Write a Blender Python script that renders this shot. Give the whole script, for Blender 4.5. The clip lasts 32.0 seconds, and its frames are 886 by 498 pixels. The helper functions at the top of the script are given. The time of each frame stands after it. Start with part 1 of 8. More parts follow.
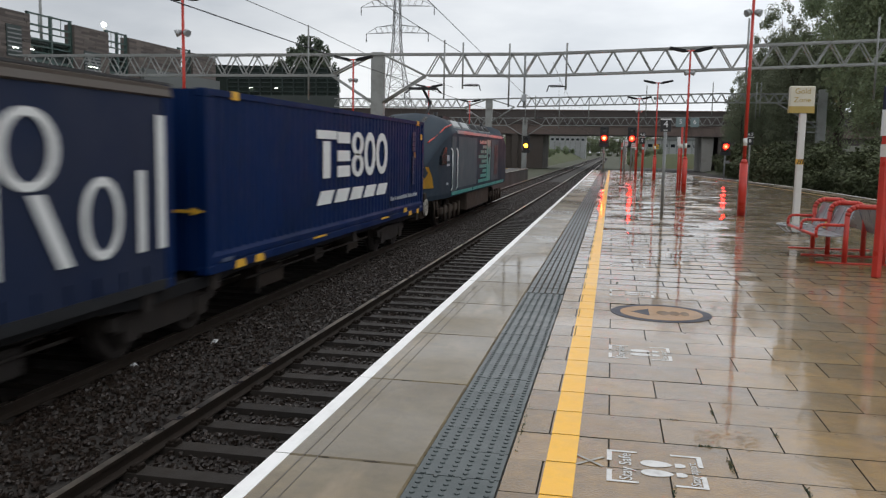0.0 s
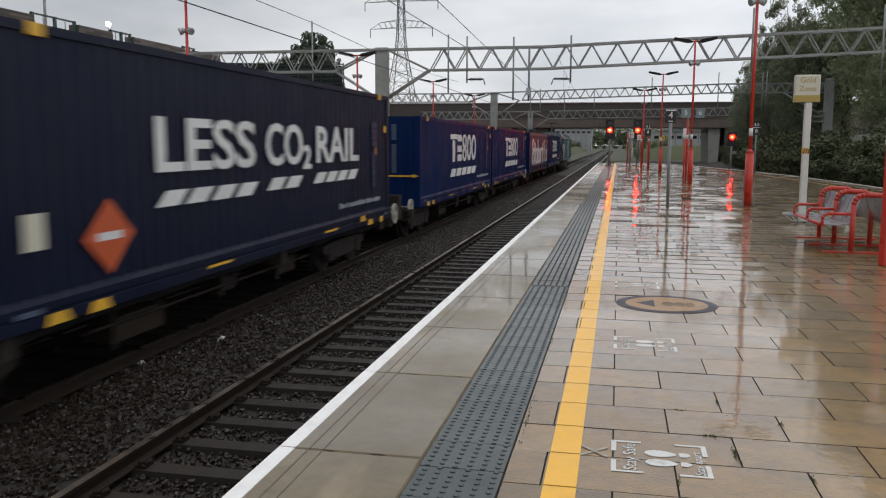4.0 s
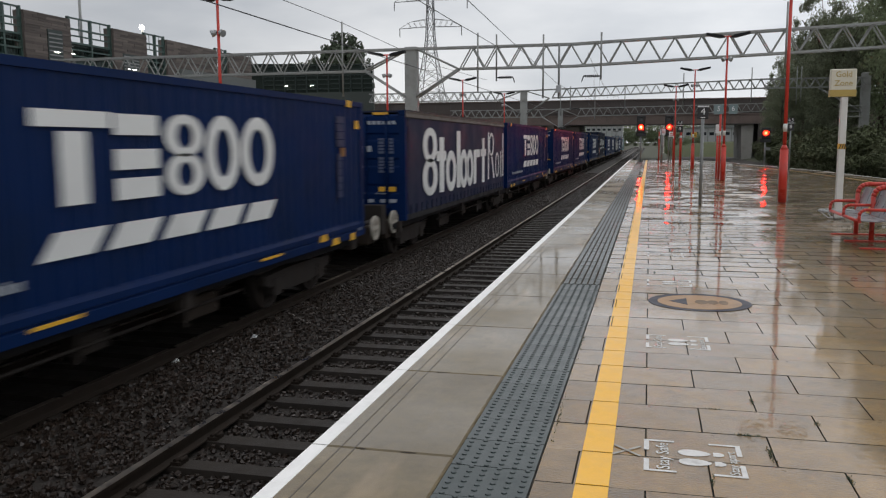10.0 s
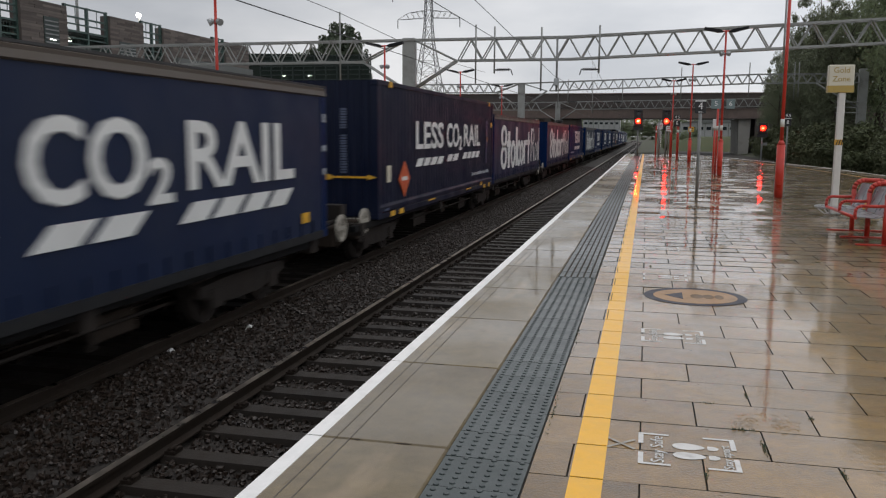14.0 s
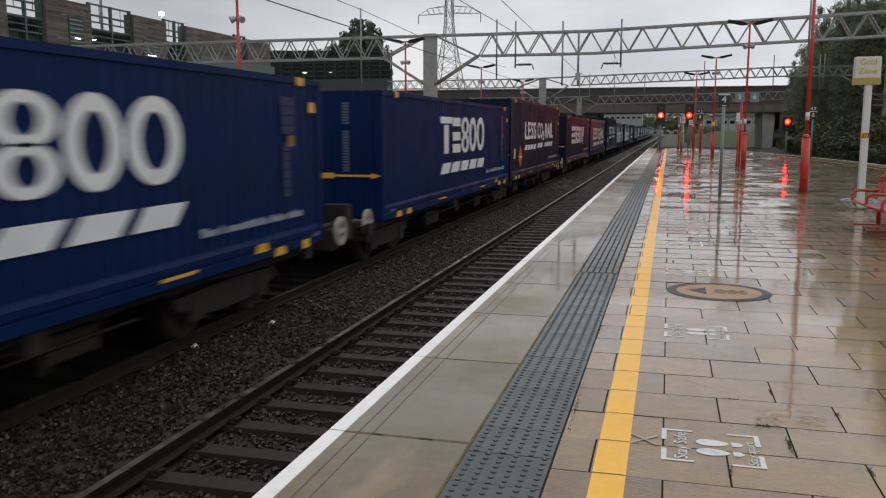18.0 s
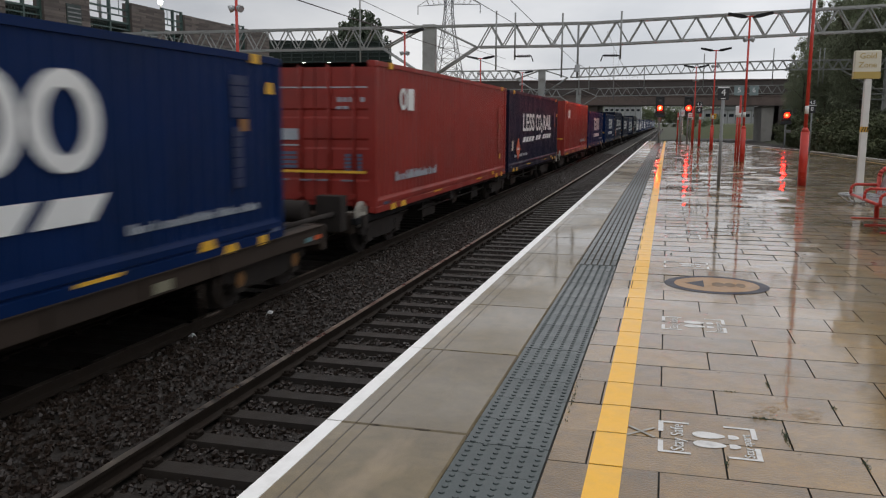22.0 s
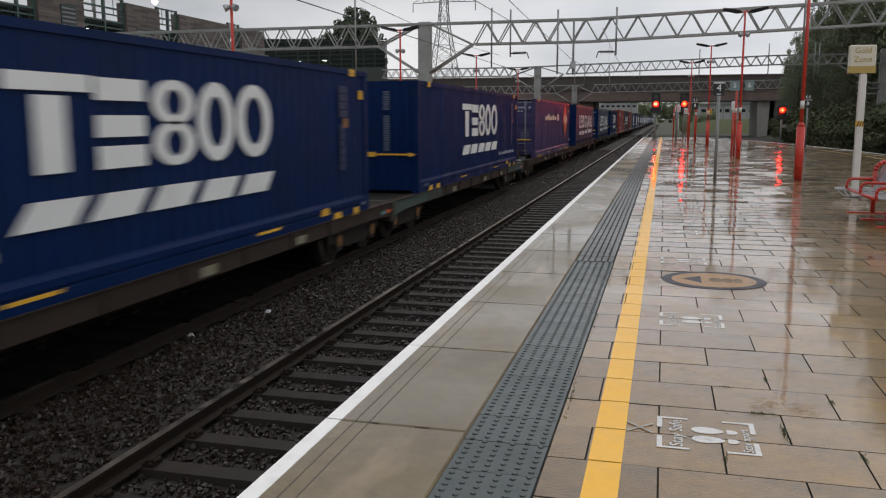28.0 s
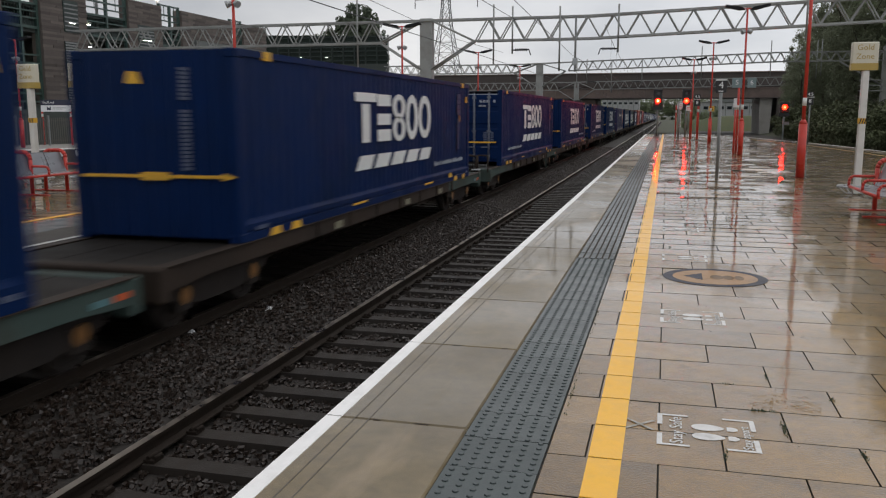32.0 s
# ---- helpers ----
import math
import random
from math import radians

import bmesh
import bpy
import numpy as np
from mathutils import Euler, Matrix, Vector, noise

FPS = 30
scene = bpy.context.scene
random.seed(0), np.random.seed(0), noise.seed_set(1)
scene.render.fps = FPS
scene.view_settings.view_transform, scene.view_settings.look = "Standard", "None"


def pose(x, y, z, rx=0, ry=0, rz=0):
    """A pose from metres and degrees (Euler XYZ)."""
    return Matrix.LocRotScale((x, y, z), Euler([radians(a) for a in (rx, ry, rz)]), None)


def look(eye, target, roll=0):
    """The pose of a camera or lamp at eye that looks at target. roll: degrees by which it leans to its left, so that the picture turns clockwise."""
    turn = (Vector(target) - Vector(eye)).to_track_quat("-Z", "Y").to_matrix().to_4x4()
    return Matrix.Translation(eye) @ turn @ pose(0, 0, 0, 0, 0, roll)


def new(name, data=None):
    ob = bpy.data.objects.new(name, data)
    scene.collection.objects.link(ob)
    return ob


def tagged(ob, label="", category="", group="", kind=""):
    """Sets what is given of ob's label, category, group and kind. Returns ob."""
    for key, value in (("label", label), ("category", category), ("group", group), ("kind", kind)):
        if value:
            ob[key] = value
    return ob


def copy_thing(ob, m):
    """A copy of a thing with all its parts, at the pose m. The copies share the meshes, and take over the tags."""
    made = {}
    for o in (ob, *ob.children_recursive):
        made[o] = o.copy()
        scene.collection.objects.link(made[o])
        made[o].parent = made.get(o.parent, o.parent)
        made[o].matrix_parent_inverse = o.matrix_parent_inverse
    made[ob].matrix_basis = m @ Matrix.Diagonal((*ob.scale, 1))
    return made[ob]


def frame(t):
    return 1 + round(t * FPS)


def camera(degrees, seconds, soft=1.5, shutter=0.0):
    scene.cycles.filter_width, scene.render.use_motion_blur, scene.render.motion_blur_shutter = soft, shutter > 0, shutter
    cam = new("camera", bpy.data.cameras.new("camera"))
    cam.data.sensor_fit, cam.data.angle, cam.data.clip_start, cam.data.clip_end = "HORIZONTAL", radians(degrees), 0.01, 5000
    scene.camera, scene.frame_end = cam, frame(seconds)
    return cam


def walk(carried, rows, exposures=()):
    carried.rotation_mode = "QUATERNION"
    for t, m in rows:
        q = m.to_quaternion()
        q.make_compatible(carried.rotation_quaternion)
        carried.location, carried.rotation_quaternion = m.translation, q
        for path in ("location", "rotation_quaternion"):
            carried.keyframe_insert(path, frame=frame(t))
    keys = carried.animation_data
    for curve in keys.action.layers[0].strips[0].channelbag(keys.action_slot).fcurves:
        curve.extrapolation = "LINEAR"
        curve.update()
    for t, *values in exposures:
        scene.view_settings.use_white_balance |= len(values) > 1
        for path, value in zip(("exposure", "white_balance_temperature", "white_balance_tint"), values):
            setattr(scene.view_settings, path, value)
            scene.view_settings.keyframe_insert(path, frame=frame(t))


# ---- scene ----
import itertools
LENS = 55.63
cam = camera(LENS, 32.0, 1.2, 0.45)


def view(t, x, y, z, turn, tilt, lean):
    """A row of the camera's path: the eye, the turn to the left of the track, the tilt and the lean."""
    a, b = radians(turn), radians(tilt)
    way = Vector((-math.sin(a) * math.cos(b), math.cos(a) * math.cos(b), math.sin(b)))
    eye = Vector((x, y, z))
    return t, look(eye, eye + way * 10, lean)


walk(cam, [
    view(0, -0.023, 0.002, 1.739, 11.19, -6.77, 1.09),
    view(0.5, 0.001, -0.029, 1.740, 10.14, -6.30, 0.58),
    view(1, -0.002, -0.007, 1.740, 9.90, -6.18, 0.66),
    view(1.5, 0.001, -0.006, 1.741, 9.91, -6.07, 0.59),
    view(2, 0.007, -0.001, 1.740, 10.41, -6.28, 0.56),
    view(2.5, 0.013, -0.004, 1.736, 10.56, -6.68, 0.54),
    view(3, 0.012, 0.002, 1.732, 10.75, -7.04, 0.61),
    view(3.5, 0.008, 0.001, 1.730, 11.41, -7.10, 0.44),
    view(5.5, 0.012, -0.001, 1.728, 11.96, -7.20, 0.09),
    view(6, 0.012, -0.003, 1.730, 12.39, -7.13, 0.00),
    view(6.5, 0.010, -0.002, 1.728, 12.88, -6.88, 0.04),
    view(7, 0.008, -0.007, 1.729, 13.34, -6.86, 0.07),
    view(7.5, 0.000, -0.001, 1.729, 13.88, -6.97, 0.01),
    view(8, 0.004, -0.001, 1.729, 13.99, -7.08, -0.09),
    view(8.5, 0.005, -0.005, 1.728, 13.90, -7.02, -0.14),
    view(9, 0.005, -0.004, 1.728, 13.84, -7.02, -0.14),
    view(9.5, 0.004, -0.010, 1.729, 13.80, -7.11, -0.21),
    view(10, 0.007, -0.004, 1.728, 13.75, -7.21, -0.24),
    view(10.5, 0.006, 0.001, 1.724, 13.72, -7.26, -0.32),
    view(11, 0.004, -0.005, 1.725, 13.76, -7.42, -0.34),
    view(11.5, 0.007, -0.009, 1.725, 13.84, -7.71, -0.31),
    view(12, 0.005, -0.004, 1.725, 13.83, -8.01, -0.16),
    view(12.5, 0.007, -0.004, 1.726, 13.84, -7.81, 0.01),
    view(13, 0.003, -0.002, 1.726, 13.72, -7.46, 0.43),
    view(13.5, -0.000, -0.007, 1.728, 13.51, -7.43, 0.61),
    view(14, 0.001, 0.004, 1.724, 13.47, -7.75, 0.36),
    view(14.5, 0.000, -0.001, 1.725, 13.80, -7.86, 0.25),
    view(16.5, -0.005, 0.007, 1.722, 14.79, -8.24, -0.02),
    view(17, -0.000, 0.009, 1.721, 14.72, -8.18, 0.07),
    view(17.5, -0.002, 0.006, 1.723, 14.84, -8.11, 0.05),
    view(18, -0.000, 0.005, 1.723, 14.94, -8.05, -0.01),
    view(18.5, -0.001, -0.008, 1.724, 14.98, -7.96, 0.10),
    view(19, -0.002, -0.008, 1.724, 15.37, -7.92, 0.18),
    view(19.5, -0.002, -0.010, 1.723, 15.62, -8.00, 0.29),
    view(20, -0.007, -0.005, 1.722, 15.44, -8.17, 0.39),
    view(20.5, -0.003, -0.005, 1.723, 15.21, -8.29, 0.40),
    view(21, -0.005, 0.008, 1.718, 15.13, -8.42, 0.45),
    view(21.5, -0.003, 0.007, 1.721, 14.97, -8.47, 0.35),
    view(22, -0.003, 0.008, 1.720, 14.80, -8.63, 0.38),
    view(22.5, -0.006, 0.007, 1.722, 14.75, -8.69, 0.43),
    view(23, -0.005, 0.006, 1.723, 14.78, -8.59, 0.49),
    view(23.5, -0.007, 0.013, 1.719, 14.93, -8.58, 0.57),
    view(24, -0.006, 0.009, 1.722, 14.84, -8.64, 0.56),
    view(24.5, -0.007, 0.011, 1.723, 14.80, -8.70, 0.50),
    view(25, -0.007, 0.008, 1.724, 14.74, -8.67, 0.40),
    view(25.5, -0.007, 0.002, 1.725, 14.87, -8.67, 0.25),
    view(27.5, -0.004, -0.003, 1.726, 14.63, -8.80, -0.02),
    view(28, -0.006, -0.000, 1.724, 14.60, -8.80, -0.06),
    view(28.5, -0.005, 0.003, 1.725, 14.59, -8.86, -0.03),
    view(29, -0.006, 0.003, 1.723, 14.47, -8.84, 0.06),
    view(29.5, -0.003, 0.005, 1.722, 14.87, -8.73, 0.07),
    view(30, -0.002, 0.003, 1.724, 15.23, -8.82, 0.05),
    view(30.5, -0.003, 0.005, 1.723, 15.06, -8.99, 0.06),
    view(31, -0.002, 0.008, 1.723, 14.97, -9.05, -0.00),
    view(31.5, -0.001, 0.004, 1.722, 14.93, -9.01, -0.07),
    view(32, 0.001, 0.003, 1.723, 14.72, -9.01, -0.00),
], exposures=[(0, 0.14, 6620, 10), (0.3, 0.6, 6620, 10), (0.8, 0.62, 6620, 10), (1.0, 0.1, 6620, 10), (1.4, -0.04, 6640, 11), (2, 0.03, 6680, 11), (3.5, 0.03, 6680, 11), (6, 0.0, 6690, 11), (10, -0.03, 6700, 11), (13, -0.1, 6720, 12), (18, -0.07, 6740, 12), (32, -0.06, 6780, 12)])

# ---- light: a wet, overcast evening ----
world = bpy.data.worlds.new("overcast_sky")
scene.world = world
world.use_nodes = True
wn, wl = world.node_tree.nodes, world.node_tree.links
SKY_SUN = (radians(38), radians(200))
sky = wn.new("ShaderNodeTexSky")
sky.sky_type, sky.sun_disc = "NISHITA", False
sky.sun_elevation, sky.sun_rotation = SKY_SUN
cloud_at = wn.new("ShaderNodeTexCoord")
cloud_map = wn.new("ShaderNodeMapping")
cloud_map.inputs["Scale"].default_value = (1.0, 1.0, 3.2)
clouds = wn.new("ShaderNodeTexNoise")
clouds.inputs["Scale"].default_value, clouds.inputs["Detail"].default_value = 2.6, 6.0
cloud_tone = wn.new("ShaderNodeValToRGB")
cloud_tone.color_ramp.elements[0].position, cloud_tone.color_ramp.elements[1].position = 0.36, 0.66
cloud_tone.color_ramp.elements[0].color, cloud_tone.color_ramp.elements[1].color = (5.5, 5.9, 6.45, 1), (8.75, 9.05, 9.4, 1)
veil = wn.new("ShaderNodeMixRGB")
veil.inputs["Fac"].default_value = 0.94
wl.new(cloud_at.outputs["Generated"], cloud_map.inputs["Vector"])
wl.new(cloud_map.outputs["Vector"], clouds.inputs["Vector"])
wl.new(clouds.outputs["Fac"], cloud_tone.inputs["Fac"])
wl.new(sky.outputs["Color"], veil.inputs["Color1"])
wl.new(cloud_tone.outputs["Color"], veil.inputs["Color2"])
across = wn.new("ShaderNodeSeparateXYZ")
lift = wn.new("ShaderNodeMapRange")
lift.inputs["From Min"].default_value, lift.inputs["From Max"].default_value = -0.65, 0.25
lift.inputs["To Min"].default_value, lift.inputs["To Max"].default_value = 0.81, 1.24
brighten = wn.new("ShaderNodeMixRGB")
brighten.blend_type, brighten.inputs["Fac"].default_value = "MULTIPLY", 1.0
wl.new(cloud_at.outputs["Generated"], across.inputs[0])
wl.new(across.outputs["X"], lift.inputs["Value"])
wl.new(veil.outputs["Color"], brighten.inputs["Color1"])
wl.new(lift.outputs[0], brighten.inputs["Color2"])
wl.new(brighten.outputs["Color"], wn["Background"].inputs["Color"])
wn["Background"].inputs["Strength"].default_value = 0.1

sun = new("sun", bpy.data.lights.new("sun", "SUN"))
sun.data.energy, sun.data.angle, sun.data.color = 0.5, radians(40), (1.0, 0.98, 0.95)
sun.matrix_world = look((0, 0, 0), (-math.sin(SKY_SUN[1]) * -0.5, -0.55, -0.75))

# ---- materials ----
MATS = {}


def mat(name, color, rough=0.6, metal=0.0, vary=0.25, scale=3.0, fine=40.0, bump=0.15, wet=0.0, dirt=None, dirt_amount=0.35, per_piece=0.0, spec=0.5, dry=0.75, stain=None, speckle=0.0, blotch=0.0):
    """A painted, stone or metal surface: two scales of tone, stains in the colour dirt, fine relief, and a film of water by wet."""
    m = bpy.data.materials.new(name)
    m.use_nodes = True
    n, l = m.node_tree.nodes, m.node_tree.links
    b = n["Principled BSDF"]
    at = n.new("ShaderNodeTexCoord")
    big, small = n.new("ShaderNodeTexNoise"), n.new("ShaderNodeTexNoise")
    big.inputs["Scale"].default_value, big.inputs["Detail"].default_value = scale, 5
    small.inputs["Scale"].default_value, small.inputs["Detail"].default_value = fine, 3
    l.new(at.outputs["Object"], big.inputs["Vector"])
    l.new(at.outputs["Object"], small.inputs["Vector"])
    tone = n.new("ShaderNodeMath")
    tone.operation = "MULTIPLY_ADD"
    tone.inputs[1].default_value = vary
    tone.inputs[2].default_value = 1 - vary * 0.75
    mean = n.new("ShaderNodeMath")
    mean.operation = "ADD"
    half = n.new("ShaderNodeMath")
    half.operation = "MULTIPLY"
    half.inputs[1].default_value = 0.5
    l.new(small.outputs["Fac"], half.inputs[0])
    l.new(big.outputs["Fac"], mean.inputs[0])
    l.new(half.outputs[0], mean.inputs[1])
    l.new(mean.outputs[0], tone.inputs[0])
    value = tone.outputs[0]
    if per_piece:
        info = n.new("ShaderNodeObjectInfo")
        piece = n.new("ShaderNodeMath")
        piece.operation = "MULTIPLY_ADD"
        piece.inputs[1].default_value, piece.inputs[2].default_value = per_piece, 1 - per_piece / 2
        island, both_random = n.new("ShaderNodeNewGeometry"), n.new("ShaderNodeMath")
        both_random.operation = "ADD"
        l.new(info.outputs["Random"], both_random.inputs[0])
        l.new(island.outputs["Random Per Island"], both_random.inputs[1])
        fold = n.new("ShaderNodeMath")
        fold.operation = "FRACT"
        l.new(both_random.outputs[0], fold.inputs[0])
        l.new(fold.outputs[0], piece.inputs[0])
        both = n.new("ShaderNodeMath")
        both.operation = "MULTIPLY"
        l.new(value, both.inputs[0])
        l.new(piece.outputs[0], both.inputs[1])
        value = both.outputs[0]
    paint = n.new("ShaderNodeMixRGB")
    paint.blend_type = "MULTIPLY"
    paint.inputs["Fac"].default_value = 1
    paint.inputs["Color1"].default_value = (*color, 1)
    l.new(value, paint.inputs["Color2"])
    out = paint.outputs[0]
    if dirt:
        mask = n.new("ShaderNodeTexNoise")
        mask.inputs["Scale"].default_value, mask.inputs["Detail"].default_value, mask.inputs["Roughness"].default_value = scale * 0.6, 8, 0.65
        ramp = n.new("ShaderNodeValToRGB")
        ramp.color_ramp.elements[0].position, ramp.color_ramp.elements[1].position = 0.48, 0.72
        l.new(at.outputs["Object"], mask.inputs["Vector"])
        l.new(mask.outputs["Fac"], ramp.inputs["Fac"])
        amount = n.new("ShaderNodeMath")
        amount.operation = "MULTIPLY"
        amount.inputs[1].default_value = dirt_amount
        l.new(ramp.outputs["Color"], amount.inputs[0])
        soil = n.new("ShaderNodeMixRGB")
        soil.inputs["Color2"].default_value = (*dirt, 1)
        l.new(amount.outputs[0], soil.inputs["Fac"])
        l.new(out, soil.inputs["Color1"])
        out = soil.outputs[0]
    if blotch:
        # damp blotches and ground-in dirt, a hand's width across
        soak = n.new("ShaderNodeTexNoise")
        soak.inputs["Scale"].default_value, soak.inputs["Detail"].default_value, soak.inputs["Roughness"].default_value = 7.5, 9, 0.72
        where = n.new("ShaderNodeNewGeometry")
        soak_tone = n.new("ShaderNodeMapRange")
        soak_tone.inputs["From Min"].default_value, soak_tone.inputs["From Max"].default_value = 0.34, 0.66
        soak_tone.inputs["To Min"].default_value, soak_tone.inputs["To Max"].default_value = 1 - blotch, 1 + blotch * 0.6
        soak_mix = n.new("ShaderNodeMixRGB")
        soak_mix.blend_type = "MULTIPLY"
        soak_mix.inputs["Fac"].default_value = 1
        l.new(where.outputs["Position"], soak.inputs["Vector"])
        l.new(soak.outputs["Fac"], soak_tone.inputs["Value"])
        l.new(out, soak_mix.inputs["Color1"])
        l.new(soak_tone.outputs[0], soak_mix.inputs["Color2"])
        out = soak_mix.outputs[0]
    if speckle:
        # fine dark and pale grains of the stone
        grains = n.new("ShaderNodeTexNoise")
        grains.inputs["Scale"].default_value, grains.inputs["Detail"].default_value = 260, 2
        grain_tone = n.new("ShaderNodeMapRange")
        grain_tone.inputs["From Min"].default_value, grain_tone.inputs["From Max"].default_value = 0.3, 0.7
        grain_tone.inputs["To Min"].default_value, grain_tone.inputs["To Max"].default_value = 1 - speckle, 1 + speckle
        grain_mix = n.new("ShaderNodeMixRGB")
        grain_mix.blend_type = "MULTIPLY"
        grain_mix.inputs["Fac"].default_value = 1
        l.new(at.outputs["Object"], grains.inputs["Vector"])
        l.new(grains.outputs["Fac"], grain_tone.inputs["Value"])
        l.new(out, grain_mix.inputs["Color1"])
        l.new(grain_tone.outputs[0], grain_mix.inputs["Color2"])
        out = grain_mix.outputs[0]
    if stain:
        # pale worn streaks that run along the length
        at_world = n.new("ShaderNodeNewGeometry")
        run_along = n.new("ShaderNodeMapping")
        run_along.inputs["Scale"].default_value = (3.2, 0.9, 1.0)
        spots = n.new("ShaderNodeTexNoise")
        spots.inputs["Scale"].default_value, spots.inputs["Detail"].default_value = 1.0, 4
        pale = n.new("ShaderNodeMapRange")
        pale.inputs["From Min"].default_value, pale.inputs["From Max"].default_value = 0.56, 0.76
        pale.inputs["To Max"].default_value = 0.75
        mix = n.new("ShaderNodeMixRGB")
        mix.inputs["Color2"].default_value = (*stain, 1)
        l.new(at_world.outputs["Position"], run_along.inputs["Vector"])
        l.new(run_along.outputs["Vector"], spots.inputs["Vector"])
        l.new(spots.outputs["Fac"], pale.inputs["Value"])
        l.new(pale.outputs[0], mix.inputs["Fac"])
        l.new(out, mix.inputs["Color1"])
        out = mix.outputs[0]
    l.new(out, b.inputs["Base Color"])
    b.inputs["Metallic"].default_value = metal
    b.inputs["Specular IOR Level"].default_value = spec
    gloss = n.new("ShaderNodeMapRange")
    gloss.inputs["From Min"].default_value, gloss.inputs["From Max"].default_value = 0.3, 0.7
    gloss.inputs["To Min"].default_value, gloss.inputs["To Max"].default_value = max(0.03, rough - 0.12), min(1, rough + 0.12)
    l.new(big.outputs["Fac"], gloss.inputs["Value"])
    l.new(gloss.outputs[0], b.inputs["Roughness"])
    if bump:
        relief = n.new("ShaderNodeBump")
        relief.inputs["Strength"].default_value, relief.inputs["Distance"].default_value = bump, 0.01
        l.new(small.outputs["Fac"], relief.inputs["Height"])
        l.new(relief.outputs[0], b.inputs["Normal"])
    if wet:
        # a film of rain that lies in some places and has run off in others
        film = n.new("ShaderNodeTexNoise")
        film.inputs["Scale"].default_value, film.inputs["Detail"].default_value = 0.55, 4
        place = n.new("ShaderNodeNewGeometry")
        l.new(place.outputs["Position"], film.inputs["Vector"])
        pool = n.new("ShaderNodeMapRange")
        pool.inputs["From Min"].default_value, pool.inputs["From Max"].default_value = 0.36, 0.6
        pool.inputs["To Min"].default_value, pool.inputs["To Max"].default_value = wet * dry, wet
        l.new(film.outputs["Fac"], pool.inputs["Value"])
        l.new(pool.outputs[0], b.inputs["Coat Weight"])
        b.inputs["Coat IOR"].default_value = 1.45
        ripple = n.new("ShaderNodeTexNoise")
        ripple.inputs["Scale"].default_value, ripple.inputs["Detail"].default_value = 14, 2
        l.new(place.outputs["Position"], ripple.inputs["Vector"])
        wave = n.new("ShaderNodeBump")
        wave.inputs["Strength"].default_value, wave.inputs["Distance"].default_value = 0.07, 0.01
        l.new(ripple.outputs["Fac"], wave.inputs["Height"])
        l.new(wave.outputs[0], b.inputs["Coat Normal"])
        still = n.new("ShaderNodeMapRange")
        still.inputs["From Min"].default_value, still.inputs["From Max"].default_value = 0.36, 0.62
        still.inputs["To Min"].default_value, still.inputs["To Max"].default_value = 0.06, 0.013
        l.new(film.outputs["Fac"], still.inputs["Value"])
        l.new(still.outputs[0], b.inputs["Coat Roughness"])
    MATS[name] = m
    return m


def leafy(m):
    """Leaves let some of the light through."""
    n, l = m.node_tree.nodes, m.node_tree.links
    b, out = n["Principled BSDF"], n["Material Output"]
    thin, both = n.new("ShaderNodeBsdfTranslucent"), n.new("ShaderNodeAddShader")
    l.new(b.inputs["Base Color"].links[0].from_socket, thin.inputs["Color"])
    l.new(b.outputs[0], both.inputs[0])
    l.new(thin.outputs[0], both.inputs[1])
    l.new(both.outputs[0], out.inputs["Surface"])
    return m


def glow(name, color, strength):
    m = bpy.data.materials.new(name)
    m.use_nodes = True
    b = m.node_tree.nodes["Principled BSDF"]
    b.inputs["Base Color"].default_value = (*color, 1)
    b.inputs["Emission Color"].default_value = (*color, 1)
    b.inputs["Emission Strength"].default_value = strength
    return m


PAVING = mat("paving_slab", (0.226, 0.124, 0.026), 0.36, vary=0.95, scale=3.0, fine=70, bump=0.45, wet=1.0, dirt=(0.070, 0.046, 0.022), dirt_amount=0.8, per_piece=0.5, speckle=0.55, blotch=0.3)
SLAB_EDGE_AND_SHADE = mat("slab_edge_and_groove_shade", (0.042, 0.033, 0.024), 0.85, vary=0.5, scale=6, fine=90, bump=0.3, dirt=(0.03, 0.04, 0.015), dirt_amount=0.4, spec=0.2)
COPING = mat("coping_concrete", (0.160, 0.118, 0.056), 0.5, vary=0.5, scale=1.1, fine=110, bump=0.2, wet=0.85, dry=0.3, dirt=(0.088, 0.062, 0.038), dirt_amount=0.8, per_piece=0.22, stain=(0.34, 0.255, 0.155), speckle=0.3, blotch=0.22)
FAR_COPING = mat("dark_wet_coping", (0.045, 0.038, 0.031), 0.6, vary=0.5, scale=1.1, fine=60, bump=0.2, dirt=(0.03, 0.026, 0.022), dirt_amount=0.6, spec=0.3)
JOINT = mat("joint_sand", (0.035, 0.03, 0.025), 0.9, scale=8, fine=120, bump=0.4, dirt=(0.03, 0.05, 0.015), dirt_amount=0.6)
GROOVE = mat("worn_groove", (0.095, 0.08, 0.064), 0.6, vary=0.4, scale=4, fine=60, bump=0.2)
TACTILE = mat("tactile_tile", (0.038, 0.053, 0.053), 0.5, vary=0.4, scale=3, fine=120, bump=0.2, wet=0.4, dirt=(0.075, 0.075, 0.07), dirt_amount=0.35, per_piece=0.2)
WHITE_LINE = mat("white_line_paint", (0.95, 0.94, 0.92), 0.45, vary=0.1, scale=6, fine=80, bump=0.1, wet=0.3, dirt=(0.4, 0.38, 0.35), dirt_amount=0.3)
YELLOW_LINE = mat("yellow_line_paint", (0.97, 0.50, 0.018), 0.5, vary=0.2, scale=5, fine=80, bump=0.1, wet=0.4, dirt=(0.5, 0.27, 0.05), dirt_amount=0.35)
